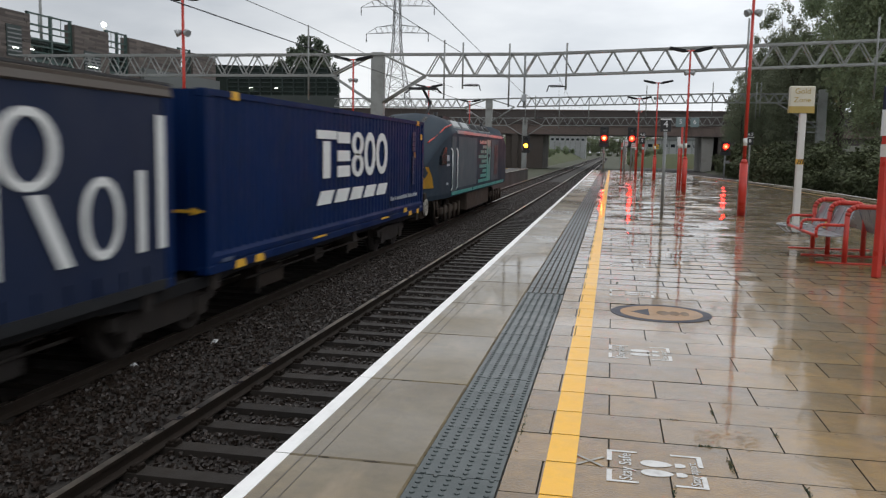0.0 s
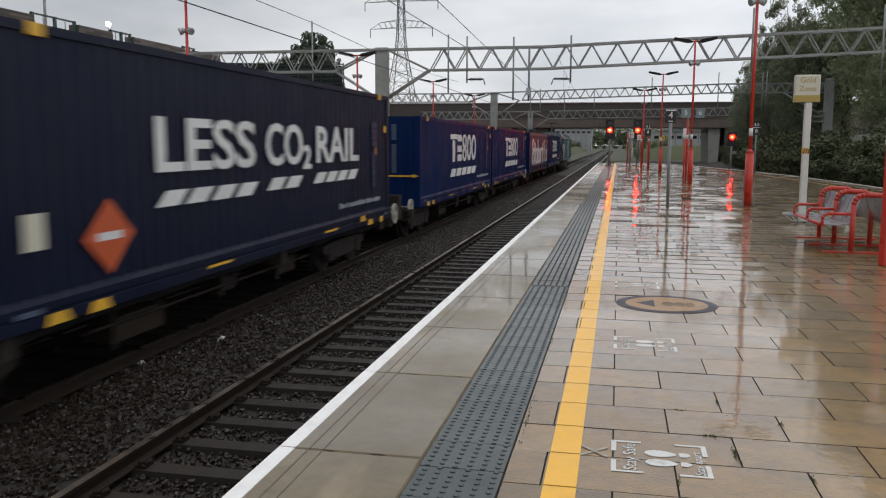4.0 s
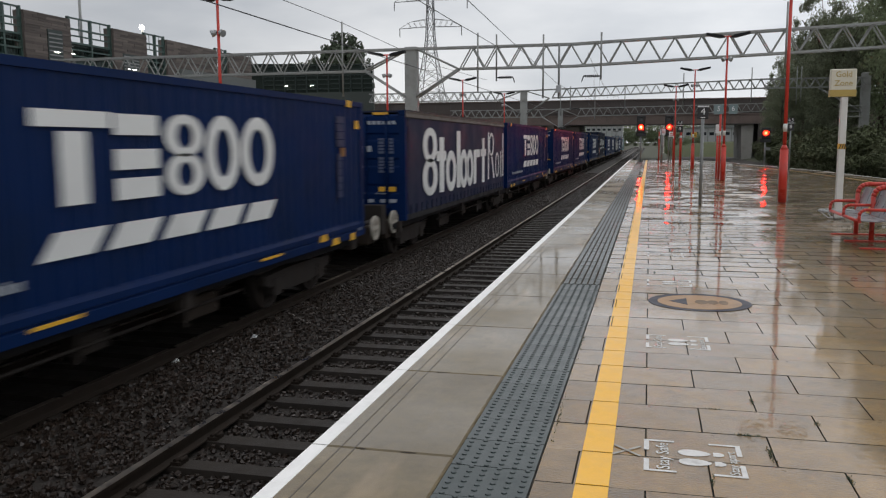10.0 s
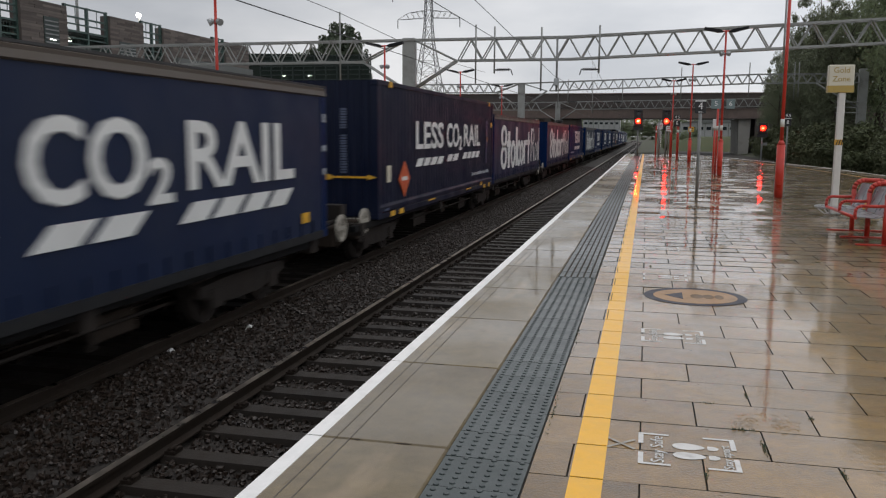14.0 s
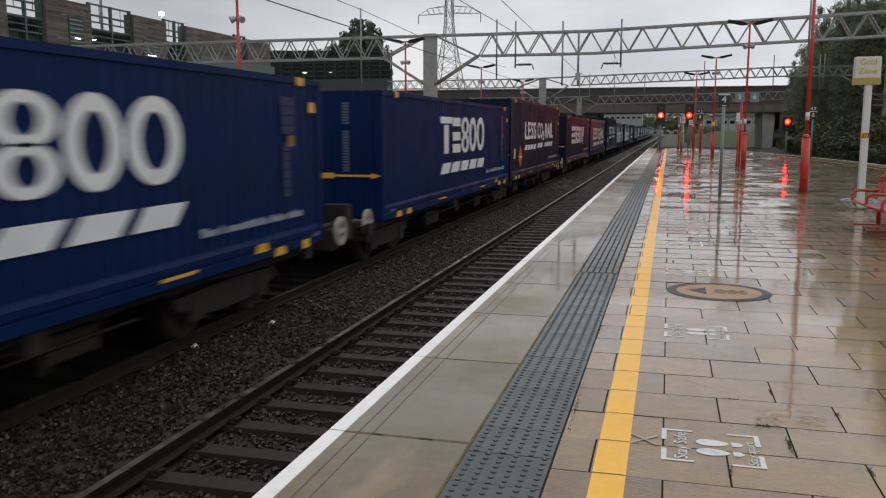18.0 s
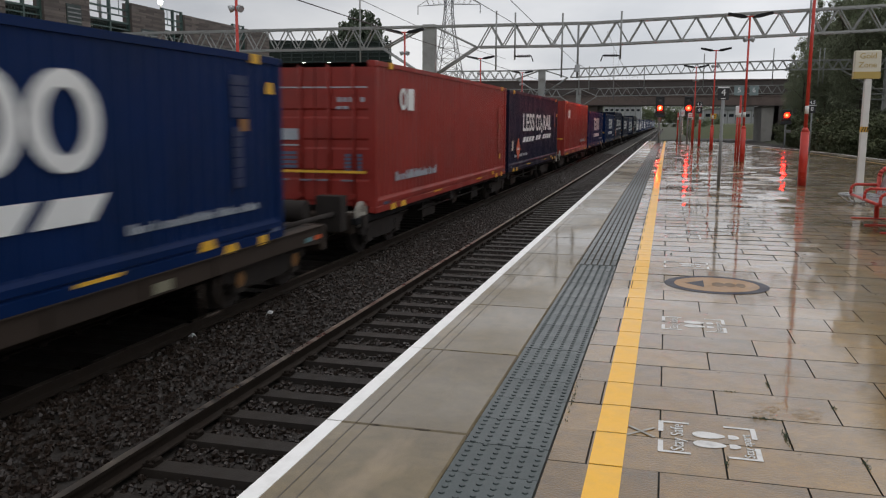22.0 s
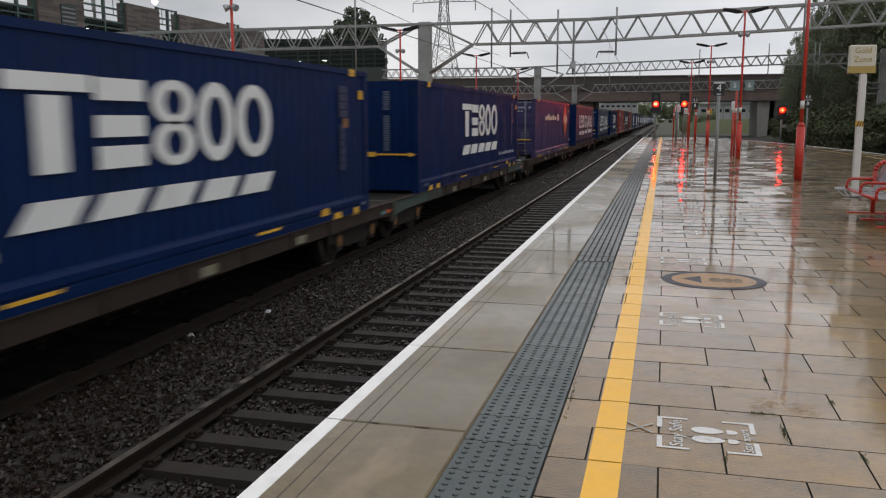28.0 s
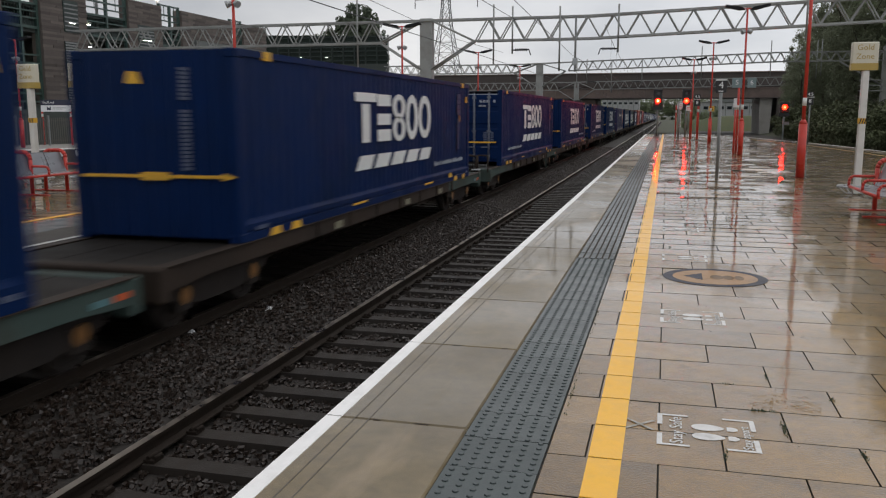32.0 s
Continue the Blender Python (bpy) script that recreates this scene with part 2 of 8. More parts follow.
WORN_YELLOW = mat("worn_yellow_line", (0.42, 0.25, 0.045), 0.55, vary=0.5, scale=2, fine=60, bump=0.1, wet=0.4, dirt=(0.14, 0.095, 0.045), dirt_amount=0.9)
MARKING = mat("floor_marking_white", (0.68, 0.67, 0.65), 0.5, vary=0.3, scale=14, fine=90, bump=0.1, wet=0.4, dirt=(0.2, 0.18, 0.16), dirt_amount=0.5)
BALLAST = mat("ballast_stone", (0.0215, 0.0138, 0.0094), 0.45, vary=1.0, scale=7, fine=30, bump=0.5, dirt=(0.036, 0.019, 0.012), dirt_amount=0.5)
BALLAST_BED = mat("ballast_bed", (0.017, 0.013, 0.010), 0.8, vary=1.0, scale=9, fine=26, bump=1.0, dirt=(0.03, 0.02, 0.015), dirt_amount=0.5)
GRASS_BANK = mat("rough_grass", (0.075, 0.088, 0.043), 0.9, vary=0.8, scale=0.35, fine=5, bump=0.8, dirt=(0.095, 0.075, 0.04), dirt_amount=0.6, spec=0.15)
EARTH = mat("rough_ground", (0.05, 0.055, 0.03), 0.9, vary=0.7, scale=0.5, fine=12, bump=0.6, dirt=(0.06, 0.045, 0.03))
SLEEPER = mat("sleeper_concrete", (0.020, 0.0155, 0.0122), 0.62, vary=0.5, scale=4, fine=60, bump=0.4, dirt=(0.026, 0.017, 0.011), dirt_amount=0.7, per_piece=0.45, spec=0.35)
RAIL_SIDE = mat("rail_rust", (0.020, 0.0145, 0.011), 0.8, vary=0.5, scale=5, fine=70, bump=0.3, dirt=(0.024, 0.014, 0.009), spec=0.15)
RAIL_TOP = mat("rail_worn_steel", (0.40, 0.345, 0.29), 0.34, metal=1.0, vary=0.2, scale=4, fine=60, bump=0.05)
GALV = mat("galvanised_steel", (0.30, 0.31, 0.30), 0.5, metal=0.35, vary=0.3, scale=2, fine=30, bump=0.1, dirt=(0.13, 0.12, 0.11), dirt_amount=0.5)
GREY_POST = mat("grey_painted_steel", (0.22, 0.23, 0.23), 0.45, vary=0.25, scale=3, fine=40, bump=0.05, dirt=(0.1, 0.1, 0.09))
PYLON_GREY = mat("weathered_pylon_steel", (0.13, 0.135, 0.14), 0.6, metal=0.2, vary=0.25, scale=1, fine=10, bump=0.05)
GREY_FENCE = mat("weathered_fence", (0.105, 0.100, 0.090), 0.6, vary=0.4, scale=1.5, fine=30, bump=0.05, dirt=(0.06, 0.055, 0.05), dirt_amount=0.6)
RED_PAINT = mat("red_painted_steel", (0.56, 0.045, 0.03), 0.35, vary=0.25, scale=4, fine=50, bump=0.05, dirt=(0.22, 0.03, 0.02), dirt_amount=0.4)
WHITE_PAINT = mat("white_painted_steel", (0.66, 0.65, 0.62), 0.4, vary=0.15, scale=4, fine=50, bump=0.05, dirt=(0.4, 0.38, 0.34))
BLACK = mat("black_metal", (0.018, 0.018, 0.02), 0.5, vary=0.4, scale=4, fine=50, bump=0.1)
DARK_GEAR = mat("oily_underframe", (0.026, 0.022, 0.020), 0.8, vary=0.6, scale=3, fine=40, bump=0.25, dirt=(0.04, 0.03, 0.023), dirt_amount=0.6, spec=0.2)
BLACK_GEAR = mat("black_oily_steel", (0.011, 0.011, 0.012), 0.85, vary=0.6, scale=2, fine=30, bump=0.2, dirt=(0.02, 0.017, 0.015), dirt_amount=0.5, spec=0.12)
DARK_BRIDGE = mat("weathered_girder", (0.074, 0.060, 0.055), 0.7, vary=0.5, scale=0.5, fine=8, bump=0.2, dirt=(0.09, 0.085, 0.08))
BRIDGE_BROWN = mat("rust_stained_girder", (0.155, 0.115, 0.100), 0.7, vary=0.5, scale=0.5, fine=8, bump=0.2, dirt=(0.05, 0.042, 0.038), dirt_amount=0.6)
PIER_BROWN = mat("grimy_brown_masonry", (0.075, 0.061, 0.052), 0.8, vary=0.5, scale=0.6, fine=10, bump=0.3, dirt=(0.06, 0.048, 0.04), dirt_amount=0.7)
SHED_GREY = mat("pale_shed_cladding", (0.30, 0.31, 0.31), 0.6, vary=0.25, scale=0.4, fine=6, bump=0.1, dirt=(0.18, 0.18, 0.17), dirt_amount=0.5)
CONCRETE = mat("weathered_concrete", (0.27, 0.26, 0.24), 0.7, vary=0.4, scale=0.7, fine=20, bump=0.2, dirt=(0.12, 0.11, 0.1), dirt_amount=0.6)
CONTAINER_BLUE = mat("container_blue", (0.0011, 0.0142, 0.067), 0.5, vary=0.35, scale=1.2, fine=30, bump=0.06, dirt=(0.003, 0.013, 0.044), dirt_amount=0.7, spec=0.1)
CURTAIN_NAVY = mat("curtain_navy", (0.008, 0.016, 0.045), 0.55, vary=0.35, scale=0.9, fine=14, bump=0.1, dirt=(0.022, 0.028, 0.046), dirt_amount=0.5, spec=0.22)
CONTAINER_NAVY = mat("container_navy", (0.0032, 0.0072, 0.025), 0.5, vary=0.3, scale=1.2, fine=30, bump=0.06, dirt=(0.008, 0.011, 0.024), dirt_amount=0.5, spec=0.2)
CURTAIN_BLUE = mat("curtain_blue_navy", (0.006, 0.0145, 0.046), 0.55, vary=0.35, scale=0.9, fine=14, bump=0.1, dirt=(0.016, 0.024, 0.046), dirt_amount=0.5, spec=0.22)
CONTAINER_RED = mat("container_red_brown", (0.245, 0.025, 0.018), 0.42, vary=0.3, scale=1.2, fine=30, bump=0.06, dirt=(0.14, 0.03, 0.026), dirt_amount=0.5, spec=0.35)
CONTAINER_PURPLE = mat("container_purple", (0.034, 0.029, 0.092), 0.42, vary=0.3, scale=1.2, fine=30, bump=0.06, dirt=(0.022, 0.019, 0.05), dirt_amount=0.5, spec=0.3)
ROOF_TARP = mat("weathered_roof_edge", (0.082, 0.066, 0.055), 0.6, vary=0.5, scale=2, fine=30, bump=0.2, dirt=(0.06, 0.045, 0.035))
LETTER_WHITE = mat("lettering_white", (0.71, 0.72, 0.71), 0.5, vary=0.12, scale=2, fine=30, bump=0.03, dirt=(0.47, 0.46, 0.45), dirt_amount=0.3)
PANEL_DIM = mat("dim_panel", (0.011, 0.023, 0.072), 0.5, vary=0.4, scale=8, fine=40, bump=0.03)
PALE_PLATE = mat("dull_pale_plate", (0.20, 0.19, 0.13), 0.6, vary=0.4, scale=8, fine=40, bump=0.05)
LETTER_FADED = mat("lettering_faded", (0.075, 0.095, 0.155), 0.5, vary=0.3, scale=9, fine=50, bump=0.03)
DOOR_GREY = mat("door_rod_grey", (0.14, 0.155, 0.19), 0.45, vary=0.3, scale=4, fine=40, bump=0.05)
MARK_YELLOW = mat("marking_yellow", (0.72, 0.40, 0.035), 0.45, vary=0.25, scale=5, fine=40, bump=0.03, dirt=(0.3, 0.18, 0.05))
MARK_ORANGE = mat("hazard_orange", (0.52, 0.095, 0.03), 0.45, vary=0.2, scale=5, fine=40, bump=0.03)
DARK_SILL = mat("grimy_sill", (0.016, 0.017, 0.019), 0.7, vary=0.5, scale=2, fine=20, bump=0.1, dirt=(0.026, 0.025, 0.024), spec=0.2)
TEAL = mat("faded_teal_paint", (0.048, 0.074, 0.066), 0.65, vary=0.7, scale=0.8, fine=20, bump=0.2, dirt=(0.040, 0.029, 0.020), dirt_amount=1.0, spec=0.25)
RUST_SILL = mat("rusty_wagon_sill", (0.032, 0.022, 0.016), 0.7, vary=0.7, scale=0.9, fine=20, bump=0.2, dirt=(0.020, 0.015, 0.012), dirt_amount=1.0, spec=0.25)
DECK = mat("wet_deck_planks", (0.017, 0.0145, 0.0125), 0.75, vary=0.7, scale=1.2, fine=25, bump=0.3, dirt=(0.010, 0.009, 0.008), dirt_amount=0.8, spec=0.2)
AXLE_CAP = mat("axle_cap_orange", (0.24, 0.11, 0.03), 0.5, vary=0.3, scale=8, fine=40, bump=0.05, dirt=(0.09, 0.05, 0.03))
LOCO_DARK = mat("loco_dark_blue", (0.030, 0.044, 0.060), 0.6, vary=0.3, scale=1, fine=30, bump=0.02, dirt=(0.028, 0.036, 0.048), spec=0.08)
LOCO_TEAL = mat("loco_teal", (0.05, 0.27, 0.245), 0.35, vary=0.2, scale=2, fine=30, bump=0.03)
LOCO_PANEL = mat("loco_panel_grey_blue", (0.075, 0.095, 0.108), 0.62, vary=0.35, scale=1.2, fine=30, bump=0.03, dirt=(0.07, 0.075, 0.078), spec=0.15)
LOCO_SILVER = mat("loco_silver", (0.38, 0.40, 0.41), 0.4, metal=0.3, vary=0.25, scale=2, fine=30, bump=0.03, dirt=(0.2, 0.19, 0.18))
GLASS_DARK = mat("dark_cab_glass", (0.012, 0.016, 0.02), 0.08, vary=0.1, scale=2, fine=30, bump=0.0, spec=0.5)
GEAR_BROWN = mat("brake_dust_brown", (0.062, 0.046, 0.036), 0.75, vary=0.6, scale=3, fine=40, bump=0.25, dirt=(0.03, 0.024, 0.02), dirt_amount=0.7, spec=0.2)
GEAR_DIM = mat("dull_brown_gear", (0.036, 0.027, 0.021), 0.8, vary=0.6, scale=3, fine=40, bump=0.25, dirt=(0.02, 0.017, 0.015), dirt_amount=0.7, spec=0.15)
LOCO_ROOF = mat("loco_roof_grey", (0.12, 0.13, 0.135), 0.55, vary=0.3, scale=1, fine=30, bump=0.06)
SIGN_GOLD = mat("gold_sign", (0.42, 0.30, 0.075), 0.4, vary=0.1, scale=4, fine=40, bump=0.0)
SIGN_CREAM = mat("cream_sign", (0.62, 0.59, 0.48), 0.4, vary=0.1, scale=4, fine=40, bump=0.0)
SIGN_GREY = mat("grey_sign", (0.15, 0.21, 0.22), 0.4, vary=0.1, scale=4, fine=40, bump=0.0)
SIGN_TEAL = mat("faded_teal_plate", (0.09, 0.20, 0.22), 0.5, vary=0.3, scale=8, fine=40, bump=0.0, dirt=(0.06, 0.07, 0.07))
SIGN_NAVY = mat("navy_sign", (0.018, 0.022, 0.05), 0.4, vary=0.1, scale=4, fine=40, bump=0.0)
SIGN_WHITE = mat("white_sign", (0.72, 0.73, 0.74), 0.4, vary=0.1, scale=4, fine=40, bump=0.0)
SEAT_GREY = mat("perforated_seat_grey", (0.22, 0.23, 0.25), 0.35, metal=0.4, vary=0.25, scale=6, fine=90, bump=0.1)
STONE_CLAD = mat("stone_cladding", (0.118, 0.098, 0.088), 0.8, vary=0.6, scale=1.2, fine=9, bump=0.4, dirt=(0.06, 0.052, 0.047), per_piece=0.75)
GREEN_STEEL = mat("green_painted_steel", (0.035, 0.072, 0.062), 0.45, vary=0.3, scale=2, fine=30, bump=0.05, dirt=(0.04, 0.05, 0.045))
DARK_GREEN = mat("dark_green_steel", (0.018, 0.032, 0.029), 0.5, vary=0.3, scale=2, fine=30, bump=0.05)
DARK_NET = mat("dark_deck_netting", (0.022, 0.031, 0.026), 0.8, vary=0.9, scale=0.9, fine=6, bump=0.3, dirt=(0.008, 0.010, 0.009), dirt_amount=0.9, spec=0.15)
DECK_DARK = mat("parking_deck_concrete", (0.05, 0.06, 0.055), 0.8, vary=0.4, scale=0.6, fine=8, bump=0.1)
CLAD_GREY = mat("grey_wall_cladding", (0.12, 0.13, 0.125), 0.6, vary=0.25, scale=0.6, fine=10, bump=0.1)
LEAF = leafy(mat("leaf_green", (0.105, 0.128, 0.074), 0.6, vary=0.9, scale=0.35, fine=5, bump=0.1, per_piece=0.35, dirt=(0.085, 0.095, 0.05), dirt_amount=0.5, spec=0.25))
LEAF_DARK = leafy(mat("leaf_dark_green", (0.104, 0.116, 0.076), 0.65, vary=0.9, scale=0.35, fine=5, bump=0.1, per_piece=0.35, spec=0.25))
LEAF_DEEP = mat("leaf_deep_green", (0.088, 0.112, 0.075), 0.65, vary=0.9, scale=0.35, fine=5, bump=0.1, spec=0.25)
SCRUB = mat("scrub_dark", (0.095, 0.112, 0.058), 0.7, vary=0.9, scale=0.6, fine=5, bump=0.1, per_piece=0.5, dirt=(0.06, 0.045, 0.028), dirt_amount=0.6, spec=0.2)
FADED_TAPE = mat("faded_tape", (0.36, 0.335, 0.29), 0.55, vary=0.6, scale=22, fine=90, bump=0.05, wet=0.3, dirt=(0.15, 0.12, 0.08), dirt_amount=1.0)
PRINT_GREY = mat("print_grey_white", (0.33, 0.36, 0.40), 0.5, vary=0.3, scale=9, fine=50, bump=0.03)
BARK = mat("bark", (0.07, 0.055, 0.042), 0.85, vary=0.5, scale=4, fine=30, bump=0.6)
FLOOR_NAVY = mat("floor_sign_navy", (0.045, 0.046, 0.064), 0.7, vary=0.4, scale=6, fine=60, bump=0.1, wet=0.22, dry=0.5, dirt=(0.075, 0.065, 0.06), dirt_amount=0.5, spec=0.2)
FLOOR_PRINT = mat("floor_sign_worn_print", (0.17, 0.115, 0.075), 0.7, vary=0.5, scale=9, fine=60, bump=0.1, wet=0.25, dry=0.5, dirt=(0.26, 0.17, 0.1), dirt_amount=0.8, spec=0.2)
FLOOR_ORANGE = mat("floor_sign_orange", (0.40, 0.24, 0.125), 0.65, vary=0.4, scale=6, fine=60, bump=0.1, wet=0.3, dry=0.5, dirt=(0.17, 0.12, 0.08), dirt_amount=0.6, spec=0.25)
RED_LIGHT = glow("red_signal_lamp", (1.0, 0.0034, 0.0014), 125)
AMBER_LIGHT = glow("amber_signal_lamp", (1.0, 0.26, 0.012), 30)
DIM_RED_LIGHT = glow("small_red_lamp", (1.0, 0.012, 0.012), 6)
HOT_CORE = glow("red_signal_hot_lamp", (1.0, 0.07, 0.012), 350)
RED_CORE = glow("red_signal_filament", (1.0, 0.009, 0.005), 150)
LAMP_WHITE = glow("white_lamp", (1.0, 0.98, 0.9), 14)

# ---- shaping helpers ----


def box(bm, x0, x1, y0, y1, z0, z1, bevel=0.0):
    v = [bm.verts.new((x, y, z)) for z in (z0, z1) for y in (y0, y1) for x in (x0, x1)]
    f = [bm.faces.new([v[i] for i in q]) for q in ((0, 2, 3, 1), (4, 5, 7, 6), (0, 1, 5, 4), (2, 6, 7, 3), (0, 4, 6, 2), (1, 3, 7, 5))]
    if bevel:
        bmesh.ops.bevel(bm, geom=list({e for q in f for e in q.edges}), offset=bevel, segments=1, affect="EDGES")
    return bm


def tube(bm, a, b, r, seg=8, r2=None):
    """A round bar from a to b, of radius r at a and r2 at b."""
    a, b = Vector(a), Vector(b)
    way = (b - a).normalized()
    side = way.orthogonal().normalized()
    up = way.cross(side)
    rings = []
    for p, rad in ((a, r), (b, r if r2 is None else r2)):
        rings.append([bm.verts.new(p + (side * math.cos(k * math.tau / seg) + up * math.sin(k * math.tau / seg)) * rad) for k in range(seg)])
    for k in range(seg):
        q = bm.faces.new((rings[0][k], rings[0][(k + 1) % seg], rings[1][(k + 1) % seg], rings[1][k]))
        q.smooth = seg > 5
    bm.faces.new(rings[0][::-1])
    bm.faces.new(rings[1])
    return bm


def bent(bm, pts, r, seg=8):
    """A round bar bent along the points."""
    for a, b in zip(pts, pts[1:]):
        tube(bm, a, b, r, seg)
    return bm


def slab(bm, outline, z0, z1):
    """A plate with the outline (x, y) between two heights."""
    lo = [bm.verts.new((x, y, z0)) for x, y in outline]
    hi = [bm.verts.new((x, y, z1)) for x, y in outline]
    bm.faces.new(hi)
    bm.faces.new(lo[::-1])
    for k in range(len(lo)):
        j = (k + 1) % len(lo)
        bm.faces.new((lo[k], lo[j], hi[j], hi[k]))
    return bm


def plate(bm, outline, axis, c0, c1):
    """A plate whose outline lies across an axis: axis 'x' takes (y, z), axis 'y' takes (x, z)."""
    def at(p, c):
        return (c, p[0], p[1]) if axis == "x" else (p[0], c, p[1])
    lo = [bm.verts.new(at(p, c0)) for p in outline]
    hi = [bm.verts.new(at(p, c1)) for p in outline]
    bm.faces.new(hi)
    bm.faces.new(lo[::-1])
    for k in range(len(lo)):
        j = (k + 1) % len(lo)
        bm.faces.new((lo[k], lo[j], hi[j], hi[k]))
    bmesh.ops.recalc_face_normals(bm, faces=bm.faces)
    return bm


def mesh_of(name, bm, material):
    me = bpy.data.meshes.new(name)
    bm.normal_update()
    bm.to_mesh(me)
    bm.free()
    me.materials.append(material)
    return me


def B():
    return bmesh.new()


def part(name, bm, material, parent, label="", m=None):
    """One mesh object under a thing or under a part; bm is a bmesh or a mesh that is shared."""
    me = bm if isinstance(bm, bpy.types.Mesh) else mesh_of(name, bm, material)
    ob = new(name, me)
    ob.parent = parent
    if m is not None:
        ob.matrix_basis = m
    return tagged(ob, label)


def thing(name, label, category, m=None, group="", kind=""):
    ob = new(name)
    ob.empty_display_size = 0.2
    if m is not None:
        ob.matrix_basis = m
    return tagged(ob, label, category, group, kind)


def solid(name, bm, material, label, category, m=None, group="", kind=""):
    ob = new(name, mesh_of(name, bm, material) if not isinstance(bm, bpy.types.Mesh) else bm)
    if m is not None:
        ob.matrix_basis = m
    return tagged(ob, label, category, group, kind)


def letters(body, size, thick, material, width=None, align="CENTER", weight=0.0):
    """Lettering as a mesh in the xy plane, standing thick proud, by the built-in font; width squeezes or stretches it."""
    cu = bpy.data.curves.new("lettering", "FONT")
    cu.body, cu.size, cu.extrude, cu.align_x, cu.align_y = body, size, thick, align, "CENTER"
    cu.resolution_u, cu.offset = 3, weight
    ob = bpy.data.objects.new("lettering", cu)
    me = bpy.data.meshes.new_from_object(ob)
    bpy.data.objects.remove(ob)
    if width:
        xs = [v.co.x for v in me.vertices]
        k = width / (max(xs) - min(xs))
        for v in me.vertices:
            v.co.x *= k
    me.materials.clear()
    me.materials.append(material)
    return me


# turns lettering so that it is read from the +x side, on a plane across x, running towards +y
def facing_x(x, y, z):
    return Matrix.Translation((x, y, z)) @ Matrix(((0, 0, 1, 0), (1, 0, 0, 0), (0, 1, 0, 0), (0, 0, 0, 1)))


def facing_back(x, y, z):
    """Lettering that is read from the -y side."""
    return Matrix.Translation((x, y, z)) @ pose(0, 0, 0, 90, 0, 0)

# ---- ground, tracks and platforms ----
EDGE_X, RAIL_Z, GROUND_Z = -1.845, -0.915, -1.18
TRACK_X = EDGE_X - 0.73 - 0.725
FAR_EDGE_X = -8.12
# the far side of the platform, from beside the camera to its narrow end
PLATFORM_RIGHT = ((11.0, -14), (11.0, 34), (10.6, 43), (9.9, 52), (8.7, 60), (6.8, 71), (4.2, 84))


def terrain():
    """One sheet to the horizon: flat railway land, with a bank that rises on the far side of the platform."""
    bm = B()
    xs = [-3000, -800, -300, -120, -70, -40, -20, -10, 0, 8, 14, 16, 18, 21, 25, 32, 45, 70, 120, 300, 800, 3000]
    ys = [-3000, -600, -100, -30, 0, 15, 30, 45, 60, 75, 90, 105, 120, 150, 200, 300, 500, 900, 3000]
    rng = random.Random(2)
    grid = []
    for y in ys:
        row = []
        for x in xs:
            rise = max(0.0, min(1.0, (x - 15) / 16)) * 4.5 if -40 < y < 160 else max(0.0, min(1.0, (x - 30) / 40)) * 4
            row.append(bm.verts.new((x, y, GROUND_Z + rise + (rng.uniform(-0.15, 0.25) if rise > 0.4 else 0))))
        grid.append(row)
    for a, b in zip(grid, grid[1:]):
        for k in range(len(xs) - 1):
            bm.faces.new((a[k], a[k + 1], b[k + 1], b[k]))
    return bm


solid("ground", terrain(), EARTH, "dark rough railway land with grass", "ground", kind="structure")
bm = B()
box(bm, -8.3, EDGE_X + 0.1, -14, 400, GROUND_Z - 0.1, -1.125)
solid("ballast_bed", bm, BALLAST_BED, "dark wet ballast between the rails", "ballast", kind="structure")
solid("ballast_bed", box(B(), -40, -18.65, -14, 400, GROUND_Z - 0.1, -1.13), BALLAST_BED, "dark wet ballast", "ballast", kind="structure")
solid("ballast_bed", box(B(), 5.0, 16, 30, 300, GROUND_Z - 0.1, -1.13), BALLAST_BED, "dark wet ballast", "ballast", kind="structure")



def sleeper_mesh():
    bm = B()
    prof = [(-0.13, -1.2), (0.13, -1.2), (0.10, -1.06), (-0.10, -1.06)]
    lo = [bm.verts.new((-1.25, y, z)) for y, z in prof]
    hi = [bm.verts.new((1.25, y, z)) for y, z in prof]
    bm.faces.new(lo[::-1])
    bm.faces.new(hi)
    for k in range(4):
        j = (k + 1) % 4
        bm.faces.new((lo[k], lo[j], hi[j], hi[k]))
    bmesh.ops.recalc_face_normals(bm, faces=bm.faces)
    return bm


def fastening_mesh():
    bm = B()
    for s in (1, -1):
        box(bm, s * 0.11 - 0.05, s * 0.11 + 0.05, -0.07, 0.07, -1.06, -1.03)
        tube(bm, (s * 0.10, -0.06, -1.02), (s * 0.10, 0.06, -1.02), 0.018, 6)
        tube(bm, (s * 0.15, -0.05, -1.02), (s * 0.15, 0.05, -1.02), 0.018, 6)
    return bm


SLEEPER_ME = mesh_of("sleeper", sleeper_mesh(), SLEEPER)
FASTENING_ME = mesh_of("rail_fastening", fastening_mesh(), RAIL_SIDE)


def rail_bar(x, y0, y1):
    prof = [(-0.07, -1.06), (0.07, -1.06), (0.07, -1.045), (0.012, -1.025), (0.012, -0.955), (0.036, -0.945), (0.036, -0.918), (-0.036, -0.918), (-0.036, -0.945), (-0.012, -0.955), (-0.012, -1.025), (-0.07, -1.045)]
    return plate(B(), [(x + a, z) for a, z in prof], "y", y0, y1)


